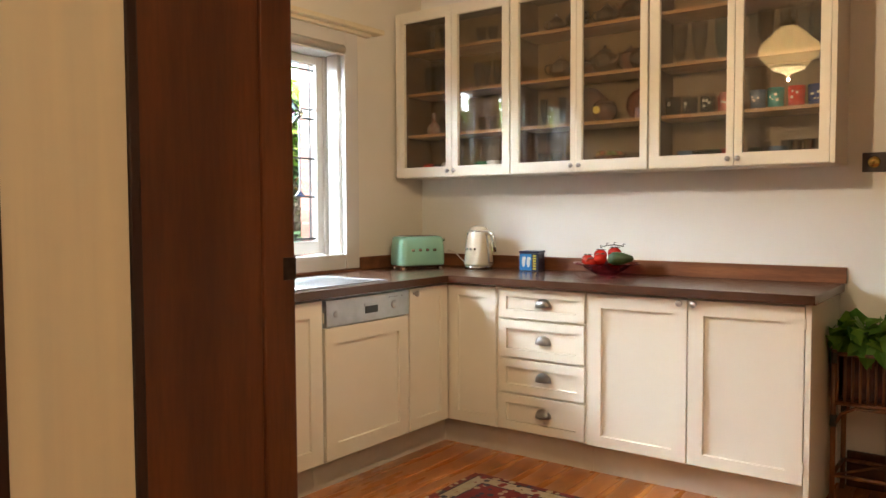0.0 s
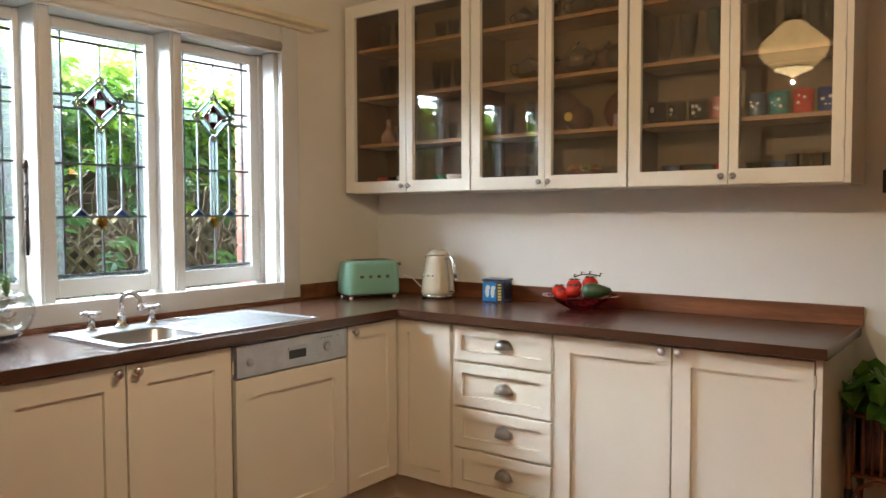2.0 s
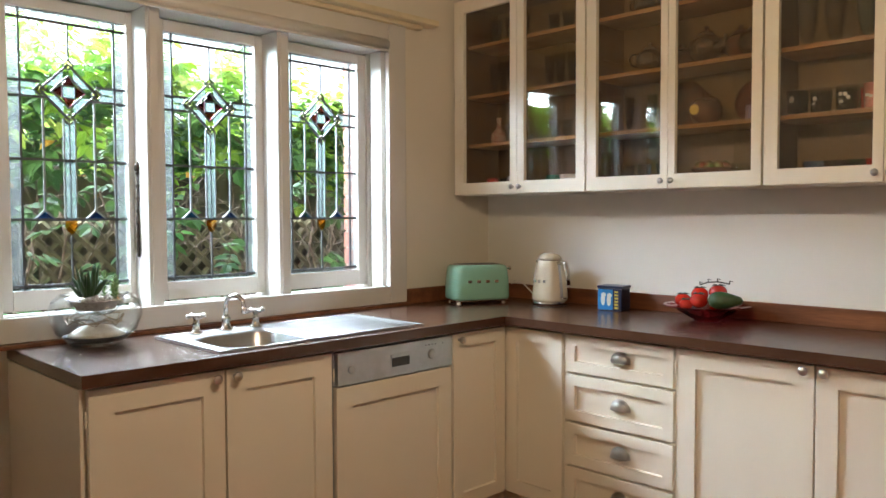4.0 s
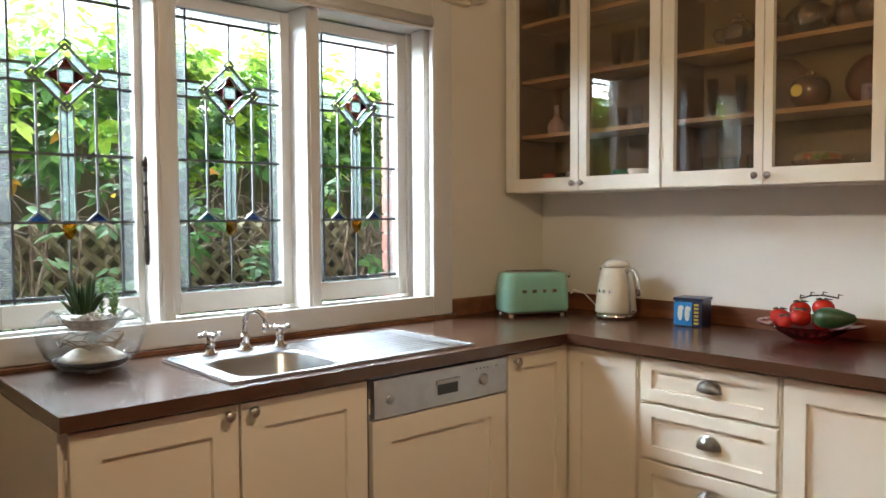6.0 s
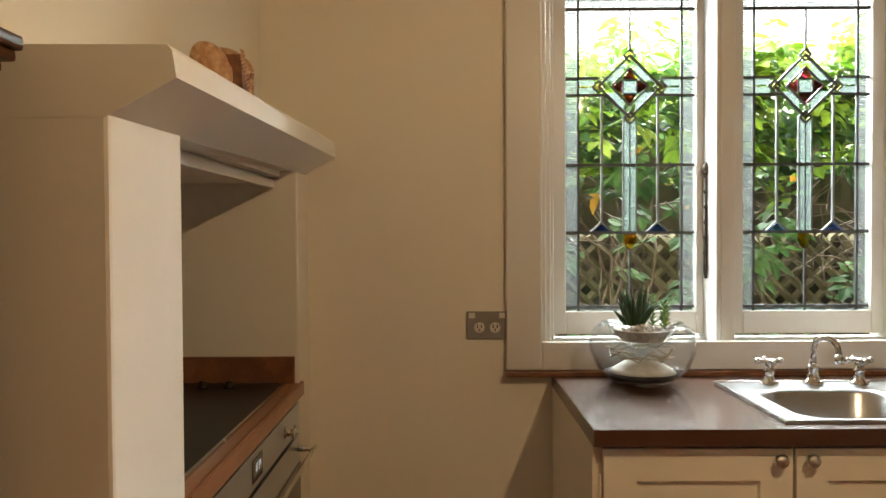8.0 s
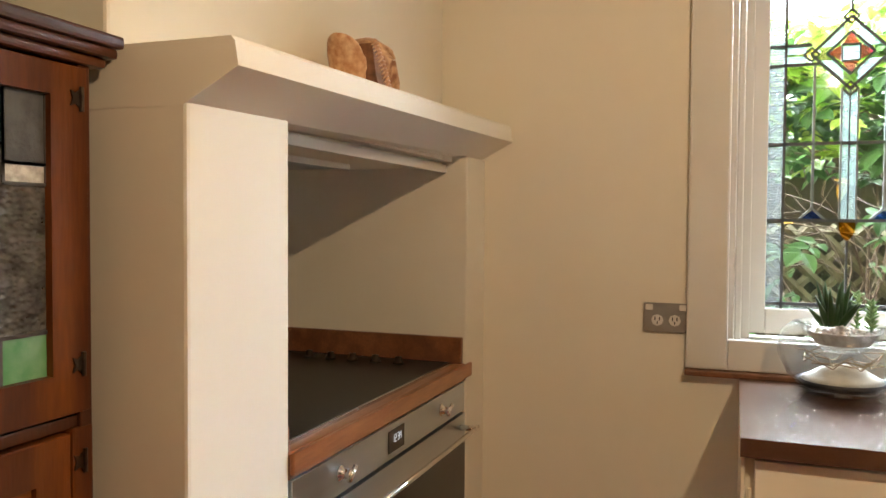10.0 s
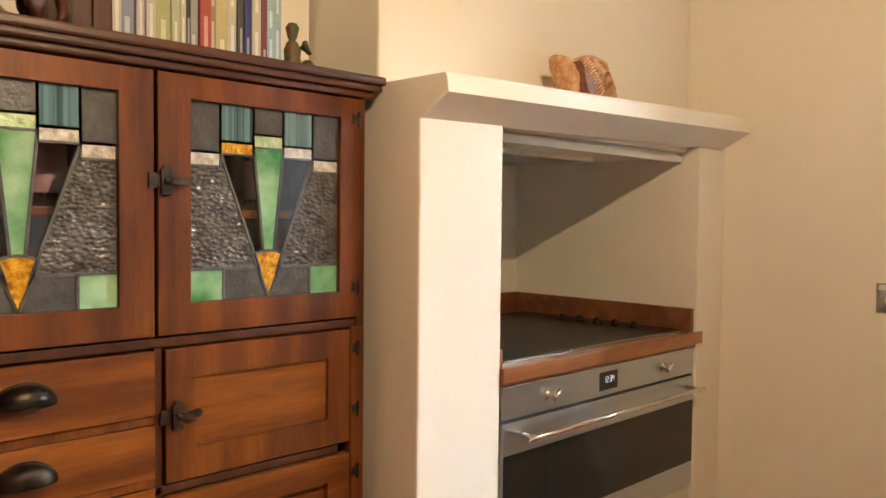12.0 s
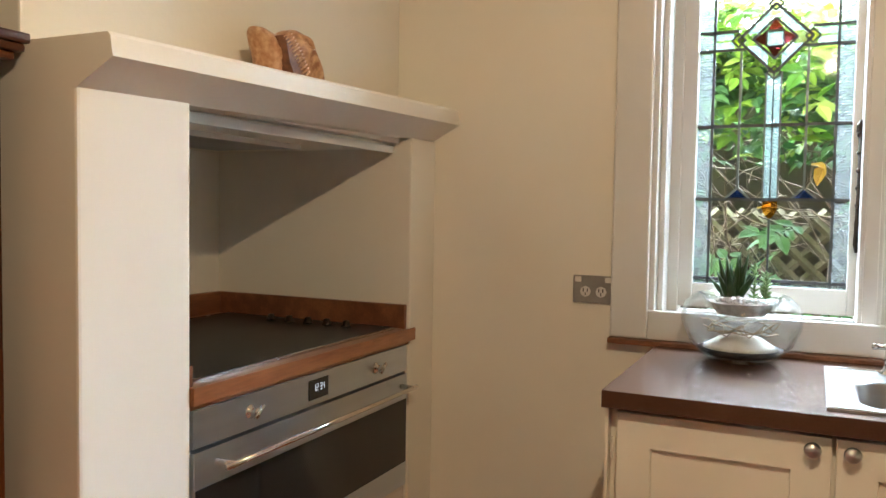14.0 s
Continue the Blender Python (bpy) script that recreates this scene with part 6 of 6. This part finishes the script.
FIG = material("painted_clay", (0.20, 0.09, 0.04), 0.55, 0, (0.03, 0.08, 0.03), 30, mix=0.5)
bm = lathe([(0.020, 0), (0.023, 0.012), (0.017, 0.032), (0.019, 0.050), (0.012, 0.066), (0.007, 0.071), (0.011, 0.080), (0.013, 0.090), (0.015, 0.097), (0.010, 0.107), (0.0, 0.110)], 18, at=(-1.600, 1.20, DT + 0.014))
tube([(-1.620, 1.207, DT + 0.075), (-1.630, 1.220, DT + 0.06), (-1.613, 1.227, DT + 0.08)], [0.007, 0.006, 0.006], 8, bm)
bmesh.ops.create_uvsphere(bm, u_segments=14, v_segments=10, radius=0.016, matrix=Matrix.Translation((-1.631, 1.212, DT + 0.03)))
tagged(part("clay_figurine", bm, FIG, None, "", True), "small painted clay figurine on the dresser", "figurine")
BOTTLE_DARK = material("dark_bottle_glass", (0.02, 0.014, 0.012), 0.1, 0, None, 10, coat=0.5)
LABELS = [material("label_" + n, c, 0.6, 0, None, 60) for n, c in (("mauve", (0.36, 0.20, 0.26)), ("paper", (0.62, 0.58, 0.50)), ("cream", (0.55, 0.50, 0.42)), ("black", (0.02, 0.02, 0.022)))]


def bottle(x, y, z, r, hgt, lab, label):
    b = thing("bottle", label, "bottle", "bottles in the dresser", (x, y, z))
    part("vessel", lathe([(r * 0.95, 0), (r, 0.005), (r, hgt * 0.62), (r * 0.55, hgt * 0.76), (r * 0.36, hgt * 0.82), (r * 0.36, hgt), (0, hgt)], 20), BOTTLE_DARK, b, "", True)
    part("paper_label", lathe([(r * 1.01, hgt * 0.12), (r * 1.015, hgt * 0.13), (r * 1.015, hgt * 0.52), (r * 1.01, hgt * 0.53)], 20), LABELS[lab], b, "", True)
    return b


SH = 1.27
bottle(-1.09, 1.22, SH, 0.036, 0.20, 0, "dark bottle with a mauve paper label"), bottle(-0.93, 1.22, SH, 0.036, 0.20, 1, "dark bottle with a plain paper label")
bottle(-1.385, 1.22, SH, 0.032, 0.17, 2, "dark jar with a cream paper label"), bottle(-1.505, 1.225, SH, 0.032, 0.19, 1, "dark bottle with a white paper label")
for x in (-1.10, -0.95, -1.38, -1.50):
    tagged(part("jar", lathe([(0.032, 0), (0.034, 0.004), (0.034, 0.11), (0.028, 0.12), (0.03, 0.14), (0, 0.142)], 18, at=(x, 1.20, 1.0305)), BOTTLE_DARK, None, "", True), "dark glass jar on a dresser shelf", "jar", "jars in the dresser")

# ---- shell on the mantel ----
SHELL = material("sea_shell", (0.66, 0.40, 0.20), 0.42, 0, (0.30, 0.12, 0.045), 55, bump=0.5, bump_scale=70, fine=0.2)
SHELL_IN = material("shell_lip", (0.66, 0.42, 0.24), 0.35, 0, (0.44, 0.20, 0.09), 70)
DARK_HOLE = material("shell_mouth", (0.24, 0.10, 0.045), 0.4, 0, (0.09, 0.034, 0.015), 40)
sh = thing("sea_shell", "mottled orange-brown triton shell lying on the mantel", "shell", at=(-2.345, 1.425, 1.566), turn=183)


def swell(outline, deep, steps=7):
    """A closed outline (u, v) swollen to both sides into a rounded body."""
    bm = bmesh.new()
    cu, cv = sum(p[0] for p in outline) / len(outline), sum(p[1] for p in outline) / len(outline)
    loops = []
    for i in range(-steps, steps + 1):
        h = i / steps
        f = max(0.02, math.sqrt(1 - h * h))
        loops.append([bm.verts.new((cu + (u - cu) * f, deep * h * (1 + 0.10 * math.sin(u * 150 + v * 60)), max(0.0, cv + (v - cv) * f))) for u, v in outline])
    n = len(outline)
    for p, q in zip(loops, loops[1:]):
        for k in range(n):
            bm.faces.new((p[k], p[(k + 1) % n], q[(k + 1) % n], q[k]))
    bm.faces.new(loops[0][::-1]), bm.faces.new(loops[-1])
    bmesh.ops.recalc_face_normals(bm, faces=bm.faces)
    return bm


body = [(-0.045, 0.0), (-0.06, 0.05), (-0.052, 0.095)] + [(0.02 + 0.062 * math.cos(radians(t)), 0.072 + 0.055 * math.sin(radians(t)) * (1 + 0.05 * math.sin(t * 0.22))) for t in range(140, 0, -12)] + [(0.10, 0.055), (0.118, 0.035), (0.14, 0.006), (0.12, 0.0)]
part("whorl", swell(body, 0.055), SHELL, sh, "", True)
lip = [(-0.005, 0.0), (-0.078, 0.002), (-0.094, 0.045), (-0.114, 0.092), (-0.128, 0.106), (-0.105, 0.110), (-0.055, 0.104), (-0.030, 0.060), (0.0, 0.020)]
part("lip", swell(lip, 0.040), SHELL_IN, sh, "pale flaring outer lip", True)
turn_ = Matrix.Rotation(radians(90), 4, "X")
hole = [(-0.085, 0.092), (-0.062, 0.082), (-0.030, 0.050), (-0.004, 0.014), (-0.008, 0.002), (-0.045, 0.006), (-0.066, 0.035)]
part("mouth", prism(hole, 0.030, 0.058, turn_), DARK_HOLE, sh, "deep orange hollow mouth")
for k in range(13):
    f = k / 12
    u, v = -0.082 + 0.082 * f, 0.096 - 0.076 * f ** 1.15
    part("ridge", tube([(u - 0.010, -0.059, v - 0.010), (u + 0.006, -0.062, v + 0.002), (u + 0.020 + 0.008 * math.sin(f * 3), -0.054, v + 0.010)], [0.0012, 0.0030, 0.0014], 6), SHELL_IN, sh)

# ---- cane plant stand ----
CANE = wood("brown_cane", (0.22, 0.085, 0.025), (0.09, 0.03, 0.010), 0.35, "z", 6, 0.2, 0.3)
BINDING = material("cane_binding", (0.03, 0.03, 0.022), 0.6, 0, None, 40)
PX0, PX1, PY0, PY1 = -0.668, -0.388, 4.20, 4.45
stand = thing("plant_stand", "brown cane plant stand with a slatted basket", "plant stand")
for x in (PX0, PX1):
    for y in (PY0, PY1):
        leg = part("leg", tube([(x, y, 0.0), (x, y, 0.20), (x, y, 0.42), (x, y, 0.655)], 0.011, 10), CANE, stand, "", True)
        part("binding", tube([(x, y, 0.335), (x, y, 0.385)], 0.0135, 10), BINDING, leg, "", True)
        part("binding", tube([(x, y, 0.60), (x, y, 0.645)], 0.0135, 10), BINDING, leg, "", True)
for z in (0.64, 0.435, 0.13):
    for a, b in (((PX0, PY0), (PX1, PY0)), ((PX1, PY0), (PX1, PY1)), ((PX1, PY1), (PX0, PY1)), ((PX0, PY1), (PX0, PY0))):
        part("rail", tube([(*a, z), (*b, z)], 0.009, 8), CANE, stand, "", True)
for i in range(10):
    f = (i + 0.5) / 10
    for a, b in (((PX0, PY0), (PX1, PY0)), ((PX0, PY0), (PX0, PY1)), ((PX1, PY0), (PX1, PY1))):
        x, y = a[0] + (b[0] - a[0]) * f, a[1] + (b[1] - a[1]) * f
        part("cane_slat", tube([(x, y, 0.44), (x, y, 0.635)], 0.006, 6), CANE, stand, "", True)
for y in (PY0, PY1):
    part("arch", tube([(PX0, y, 0.33), (PX0 + 0.03, y, 0.39), (PX0 + 0.08, y, 0.42), (PX1 - 0.08, y, 0.42), (PX1 - 0.03, y, 0.39), (PX1, y, 0.33)], 0.007, 8), CANE, stand, "", True)
part("arch", tube([(PX0, PY0, 0.13), ((PX0 + PX1) / 2, (PY0 + PY1) / 2, 0.15), (PX1, PY1, 0.13)], 0.006, 8), CANE, stand, "", True)
part("basket_floor", box(PX0 + 0.01, PX1 - 0.01, PY0 + 0.01, PY1 - 0.01, 0.438, 0.448), DRESSER_DARK, stand)
pot = tagged(part("plant_pot", box(PX0 + 0.025, PX1 - 0.025, PY0 + 0.03, PY1 - 0.02, 0.4485, 0.635, 0.01), DARK_CHINA), "dark planter box in the cane basket", "pot")


def leaf_material(name, light, deep, tint=0.5, through_light=0.35):
    m = bpy.data.materials.new(name)
    m.use_nodes = True
    t = m.node_tree
    p = t.nodes["Principled BSDF"]
    p.inputs["Roughness"].default_value = 0.55
    p.inputs["Specular IOR Level"].default_value = 0.25
    geo = t.nodes.new("ShaderNodeNewGeometry")
    mixer = t.nodes.new("ShaderNodeMix")
    mixer.data_type = "RGBA"
    mixer.inputs["A"].default_value, mixer.inputs["B"].default_value = (*deep, 1), (*light, 1)
    t.links.new(geo.outputs["Random Per Island"], mixer.inputs["Factor"])
    t.links.new(mixer.outputs["Result"], p.inputs["Base Color"])
    tr = t.nodes.new("ShaderNodeBsdfTranslucent")
    t.links.new(mixer.outputs["Result"], tr.inputs["Color"])
    mx = t.nodes.new("ShaderNodeMixShader")
    mx.inputs[0].default_value = through_light
    t.links.new(p.outputs[0], mx.inputs[1])
    t.links.new(tr.outputs[0], mx.inputs[2])
    t.links.new(mx.outputs[0], t.nodes["Material Output"].inputs[0])
    return m


def leaves(name, spots, size, mat, parent, seed, droop=0.3):
    """Many folded, pointed leaves, one at each spot, in one mesh."""
    r = random.Random(seed)
    verts, faces = [], []
    for spot in spots:
        s = size * r.uniform(0.6, 1.25)
        m = Matrix.Translation(spot) @ Euler((r.uniform(-0.9, 0.5) - droop, r.uniform(-0.6, 0.6), r.uniform(0, 6.283))).to_matrix().to_4x4()
        n = len(verts)
        for p in ((0, 0, 0), (-0.33, 0.38, 0.10), (0.33, 0.38, 0.10), (0, 0.45, 0.0), (-0.22, 0.72, 0.05), (0.22, 0.72, 0.05), (0, 1.0, -0.10)):
            verts.append(m @ (Vector(p) * s))
        faces += [(n, n + 3, n + 1), (n, n + 2, n + 3), (n + 1, n + 3, n + 4), (n + 3, n + 2, n + 5), (n + 3, n + 6, n + 4), (n + 3, n + 5, n + 6)]
    me = bpy.data.meshes.new(name)
    me.from_pydata(verts, [], faces)
    me.materials.append(mat)
    ob = new(name, me)
    ob.parent = parent
    return ob


POTHOS = leaf_material("pothos_leaf", (0.20, 0.38, 0.05), (0.06, 0.18, 0.025))
plant = thing("pothos_plant", "bushy green pothos plant in the cane stand", "plant")
r = random.Random(11)
spots = [((PX0 + PX1) / 2 + r.gauss(0, 0.08), (PY0 + PY1) / 2 - 0.03 + r.gauss(0, 0.06), 0.665 + abs(r.gauss(0, 0.065))) for _ in range(130)]
tagged(leaves("foliage", spots, 0.105, POTHOS, plant, 5, 0.5), kind="stuff")
bm = bmesh.new()
for i in range(14):
    a = r.uniform(0, 6.283)
    tube([((PX0 + PX1) / 2, (PY0 + PY1) / 2, 0.63), ((PX0 + PX1) / 2 + 0.05 * math.cos(a), (PY0 + PY1) / 2 + 0.05 * math.sin(a), 0.72), ((PX0 + PX1) / 2 + 0.10 * math.cos(a), (PY0 + PY1) / 2 + 0.08 * math.sin(a), 0.78)], 0.003, 5, bm)
part("stems", bm, PALE_GREEN, plant)

# ---- rug ----
def rug_material():
    m = material("rug_wool", (0.20, 0.015, 0.02), 0.95, 0, (0.14, 0.01, 0.015), 30, bump=0.6, bump_scale=400)
    t = m.node_tree
    co = t.nodes.new("ShaderNodeTexCoord")
    sep = t.nodes.new("ShaderNodeSeparateXYZ")
    t.links.new(co.outputs["Object"], sep.inputs[0])

    def math_node(op, a, b=None):
        n = t.nodes.new("ShaderNodeMath")
        n.operation = op
        for i, v in enumerate((a, b)):
            if v is None:
                continue
            if isinstance(v, (int, float)):
                n.inputs[i].default_value = v
            else:
                t.links.new(v, n.inputs[i])
        return n.outputs[0]

    ex = math_node("SUBTRACT", 0.75, math_node("ABSOLUTE", sep.outputs[0]))
    ey = math_node("SUBTRACT", 1.10, math_node("ABSOLUTE", sep.outputs[1]))
    edge = math_node("MINIMUM", ex, ey)
    ramp = t.nodes.new("ShaderNodeValToRGB")
    ramp.color_ramp.interpolation = "CONSTANT"
    stops = ((0.0, (0.16, 0.012, 0.016)), (0.03, (0.02, 0.02, 0.035)), (0.038, (0.55, 0.48, 0.36)), (0.10, (0.02, 0.02, 0.035)), (0.108, (0.20, 0.015, 0.02)), (0.30, (0.02, 0.02, 0.035)), (0.315, (0.5, 0.42, 0.3)), (0.36, (0.17, 0.012, 0.018)))
    els = ramp.color_ramp.elements
    els[0].position, els[0].color = 0, (*stops[0][1], 1)
    els[1].position, els[1].color = stops[1][0] * 1.0, (*stops[1][1], 1)
    for p, c in stops[2:]:
        e = els.new(p)
        e.color = (*c, 1)
    t.links.new(edge, ramp.inputs[0])
    vor = t.nodes.new("ShaderNodeTexVoronoi")
    vor.inputs["Scale"].default_value = 26
    t.links.new(co.outputs["Object"], vor.inputs["Vector"])
    pick = math_node("LESS_THAN", vor.outputs["Distance"], 0.42)
    col = t.nodes.new("ShaderNodeValToRGB")
    col.color_ramp.interpolation = "CONSTANT"
    col.color_ramp.elements[0].color, col.color_ramp.elements[1].color = (0.03, 0.03, 0.06, 1), (0.50, 0.40, 0.28, 1)
    col.color_ramp.elements[1].position = 0.55
    e = col.color_ramp.elements.new(0.3)
    e.color = (0.22, 0.015, 0.02, 1)
    sepc = t.nodes.new("ShaderNodeSeparateColor")
    t.links.new(vor.outputs["Color"], sepc.inputs[0])
    t.links.new(sepc.outputs[0], col.inputs[0])
    mx = t.nodes.new("ShaderNodeMix")
    mx.data_type = "RGBA"
    t.links.new(pick, mx.inputs["Factor"])
    t.links.new(ramp.outputs[0], mx.inputs["A"])
    t.links.new(col.outputs[0], mx.inputs["B"])
    t.links.new(mx.outputs["Result"], t.nodes["Principled BSDF"].inputs["Base Color"])
    return m


rug = tagged(part("rug", box(-0.75, 0.75, -1.10, 1.10, 0, 0.009, 0.003), rug_material()), "red patterned oriental wool rug with cream borders", "rug")
rug.matrix_world = pose(-1.335, 2.545, 0.002, 0, 0, 0)

# ---- garden ----
BARK = material("vine_bark", (0.16, 0.10, 0.06), 0.85, 0, (0.08, 0.05, 0.03), 30, bump=0.5)
LATTICE = wood("weathered_lattice", (0.24, 0.20, 0.115), (0.14, 0.115, 0.06), 0.8, "z", 5)
fence = thing("lattice_fence", "weathered brown timber lattice fence", "fence")
for x in range(0, 58):
    y = 0.2 + x * 0.125
    for k, dx in ((1, 0.0), (-1, 0.012)):
        part("lattice_slat", tube([(-5.06 + dx, y - k * 0.55, 0.2), (-5.06 + dx, y + k * 0.55, 1.3)], 0.022, 4), LATTICE, fence)
# added sheet behind the lattice; the creeper's shaded depth is its dark colour
part("dark_backing", box(-5.30, -5.28, -3, 9, -0.3, 1.95), material("hedge_shade_brown", (0.085, 0.065, 0.048), 0.9, 0, (0.03, 0.024, 0.018), 9, bump=0.4), fence)
HEDGE = leaf_material("creeper_leaf", (0.095, 0.19, 0.05), (0.028, 0.08, 0.022), through_light=0.4)
# upper leaves: sky light from behind is put into this brighter green
BACKLIT = leaf_material("backlit_leaf", (0.24, 0.36, 0.035), (0.085, 0.20, 0.02), through_light=0.5)
RUSSET = leaf_material("russet_leaf", (0.62, 0.36, 0.04), (0.42, 0.16, 0.03), through_light=0.4)


def sprays(name, spots, size, mat, parent, seed, pairs=3):
    """Drooping compound leaves, each a rachis of paired pointed leaflets with one at the tip, in one mesh."""
    r = random.Random(seed)
    verts, faces = [], []

    def leaflet(base, way, flat, s):
        side = way.cross(flat).normalized()
        n = len(verts)
        for u, v, h in ((0, 0, 0), (-0.29, 0.30, 0.07), (0.29, 0.30, 0.07), (0, 0.45, 0), (-0.22, 0.66, 0.04), (0.22, 0.66, 0.04), (0, 1.0, -0.08)):
            verts.append(base + side * (u * s) + way * (v * s) + flat * (h * s))
        faces.extend([(n, n + 3, n + 1), (n, n + 2, n + 3), (n + 1, n + 3, n + 4), (n + 3, n + 2, n + 5), (n + 3, n + 6, n + 4), (n + 3, n + 5, n + 6)])

    for spot in spots:
        s = size * r.uniform(0.7, 1.25)
        a = r.uniform(-1.9, 1.9)
        way = Vector((math.cos(a), math.sin(a), r.uniform(-0.75, 0.35))).normalized()
        flat = (Vector((r.uniform(-0.2, 0.9), r.uniform(-0.5, 0.5), 0.9)) - way * 0.1).normalized()
        flat = (flat - way * flat.dot(way)).normalized()
        cross = way.cross(flat).normalized()
        p = Vector(spot)
        for k in range(pairs):
            p = p + way * s * 0.5 - Vector((0, 0, 0.05 * s * k))
            for e in (-1, 1):
                aim = (way * 0.55 + cross * e + Vector((0, 0, r.uniform(-0.45, 0.05)))).normalized()
                leaflet(p, aim, (flat + Vector((r.uniform(-0.3, 0.3), r.uniform(-0.3, 0.3), 0))).normalized(), s * r.uniform(0.8, 1.1) * (0.8 + 0.1 * min(k, 2)))
        leaflet(p + way * s * 0.2, (way + Vector((0, 0, -0.25))).normalized(), flat, s)
    me = bpy.data.meshes.new(name)
    me.from_pydata(verts, [], faces)
    me.materials.append(mat)
    ob = new(name, me)
    ob.parent = parent
    return tagged(ob, kind="stuff")


def creeper(y0, y1, seed):
    c = thing("creeper", "dense green creeper growing over the garden fence", "shrub", "garden creepers")
    r = random.Random(seed)
    bm = bmesh.new()
    for i in range(10):
        y, x = r.uniform(y0, y1), r.uniform(-4.98, -4.8)
        pts = [(x, y, -0.3)]
        for k in range(7):
            pts.append((x + r.uniform(-0.08, 0.10), pts[-1][1] + r.uniform(-0.16, 0.16), -0.3 + (k + 1) * r.uniform(0.28, 0.36)))
        tube(pts, [0.018 - 0.002 * k for k in range(8)], 6, bm)
    part("stems", bm, BARK, c)
    bm = bmesh.new()
    for i in range(110):
        p = Vector((r.uniform(-4.98, -4.6), r.uniform(y0, y1), r.uniform(1.1, 1.75)))
        way = Vector((r.uniform(-0.3, 0.3), r.uniform(-1, 1), r.uniform(-0.9, 0.7))).normalized()
        pts = [p]
        for k in range(5):
            way = (way + Vector((r.uniform(-0.3, 0.3), r.uniform(-0.45, 0.45), r.uniform(-0.5, 0.3)))).normalized()
            pts.append(pts[-1] + way * 0.085)
        tube(pts, [0.0045, 0.004, 0.004, 0.003, 0.0025, 0.0015], 4, bm)
    tagged(part("twigs", bm, DRY_TWIG, c, "tangled dry brown twigs"), kind="stuff")
    low, body, top, tips, spots3 = [], [], [], [], []
    while len(low) < 48:
        y, z = r.uniform(y0, y1), r.uniform(0.35, 1.35)
        if y < 3.5 or r.random() < 0.06:
            low.append((r.uniform(-4.85, -4.5), y, z))
    while len(body) < 230:
        y, z = r.uniform(y0, y1), r.uniform(1.32, 2.1)
        clump = noise.noise(Vector((y * 2.6, z * 2.6, seed)))
        if r.random() < (max(0.0, z - 1.3) / 0.7) ** 1.3 and clump > -0.2:
            body.append((r.uniform(-4.9, -4.5) + 0.2 * clump, y, z))
    while len(top) < 260:
        y = r.uniform(y0, y1)
        crest = 2.24 + 0.24 * noise.noise(Vector((y * 1.9, seed, 0.0))) + 0.14 * noise.noise(Vector((y * 6, seed, 3.0)))
        z = crest - abs(r.gauss(0, 0.26))
        (top if r.random() < 0.75 else tips).append((r.uniform(-5.0, -4.4), y, z))
    for i in range(6):
        spots3.append((r.uniform(-4.6, -4.4), r.uniform(y0, y1), r.uniform(1.2, 2.2)))
    sprays("lower_foliage", low, 0.105, HEDGE, c, seed + 4)
    sprays("foliage", body, 0.095, HEDGE, c, seed)
    sprays("backlit_foliage", top, 0.092, BACKLIT, c, seed + 1)
    sprays("pale_backlit_foliage", tips, 0.085, PALE_BACKLIT, c, seed + 3)
    tagged(leaves("russet_foliage", spots3, 0.085, RUSSET, c, seed + 2, 0.4), kind="stuff")


DRY_TWIG = material("dry_twig", (0.17, 0.12, 0.08), 0.85, 0, (0.08, 0.055, 0.035), 30, bump=0.3)
# palest top leaves, skylight likewise painted into the green
PALE_BACKLIT = leaf_material("pale_backlit_leaf", (0.46, 0.55, 0.12), (0.24, 0.40, 0.05), through_light=0.5)
for i in range(5):
    creeper(-0.6 + i * 1.3, 0.8 + i * 1.3, 31 + i)
BRICK = material("red_brick", (0.36, 0.15, 0.10), 0.85, 0, (0.26, 0.10, 0.07), 12, bump=0.5, random_tint=0.3, fine=0.2)
MORTAR = material("mortar", (0.42, 0.38, 0.32), 0.9, 0, None, 30, bump=0.3)
pier = thing("brick_pier", "red brick outer wall beside the window", "brick wall")
part("core", box(-3.475, -3.316, 3.868, 5.2, -0.3, 2.9), MORTAR, pier)
part("core", box(-3.475, -3.316, -1.35, 2.06, -0.3, 2.9), MORTAR, pier)
part("core", box(-3.475, -3.316, 2.06, 3.868, 2.16, 2.9), MORTAR, pier)
part("core", box(-3.475, -3.316, 2.06, 3.868, -0.3, 0.90), MORTAR, pier)
for row in range(36):
    z = -0.29 + row * 0.086
    for x0, x1 in (((-3.478, -3.40), (-3.391, -3.318)) if row % 2 else ((-3.478, -3.318),)):
        part("brick", box(x0, x1, 3.860, 3.9, z, z + 0.076), BRICK, pier)

# ---- floor boards ----
floor = structure(thing("floor", "polished orange pine floorboards with dark seams", "floor"))
part("subfloor", box(-3.475, EAST + 0.15, -1.35, WALL_N + 0.15, -0.06, -0.022), DRESSER_DARK, floor)
shared = None
n = 0
x = WALL_X - 0.2
while x < EAST:
    if shared is None:
        ob = part("floorboard", box(0, 0.1345, -1.35, WALL_N + 0.15, -0.022, 0.0, 0.0015), FLOOR_WOOD, floor)
        shared = ob.data
    else:
        ob = new("floorboard", shared)
        ob.parent = floor
    ob.location = (x, 0.0, 0)
    x += 0.136
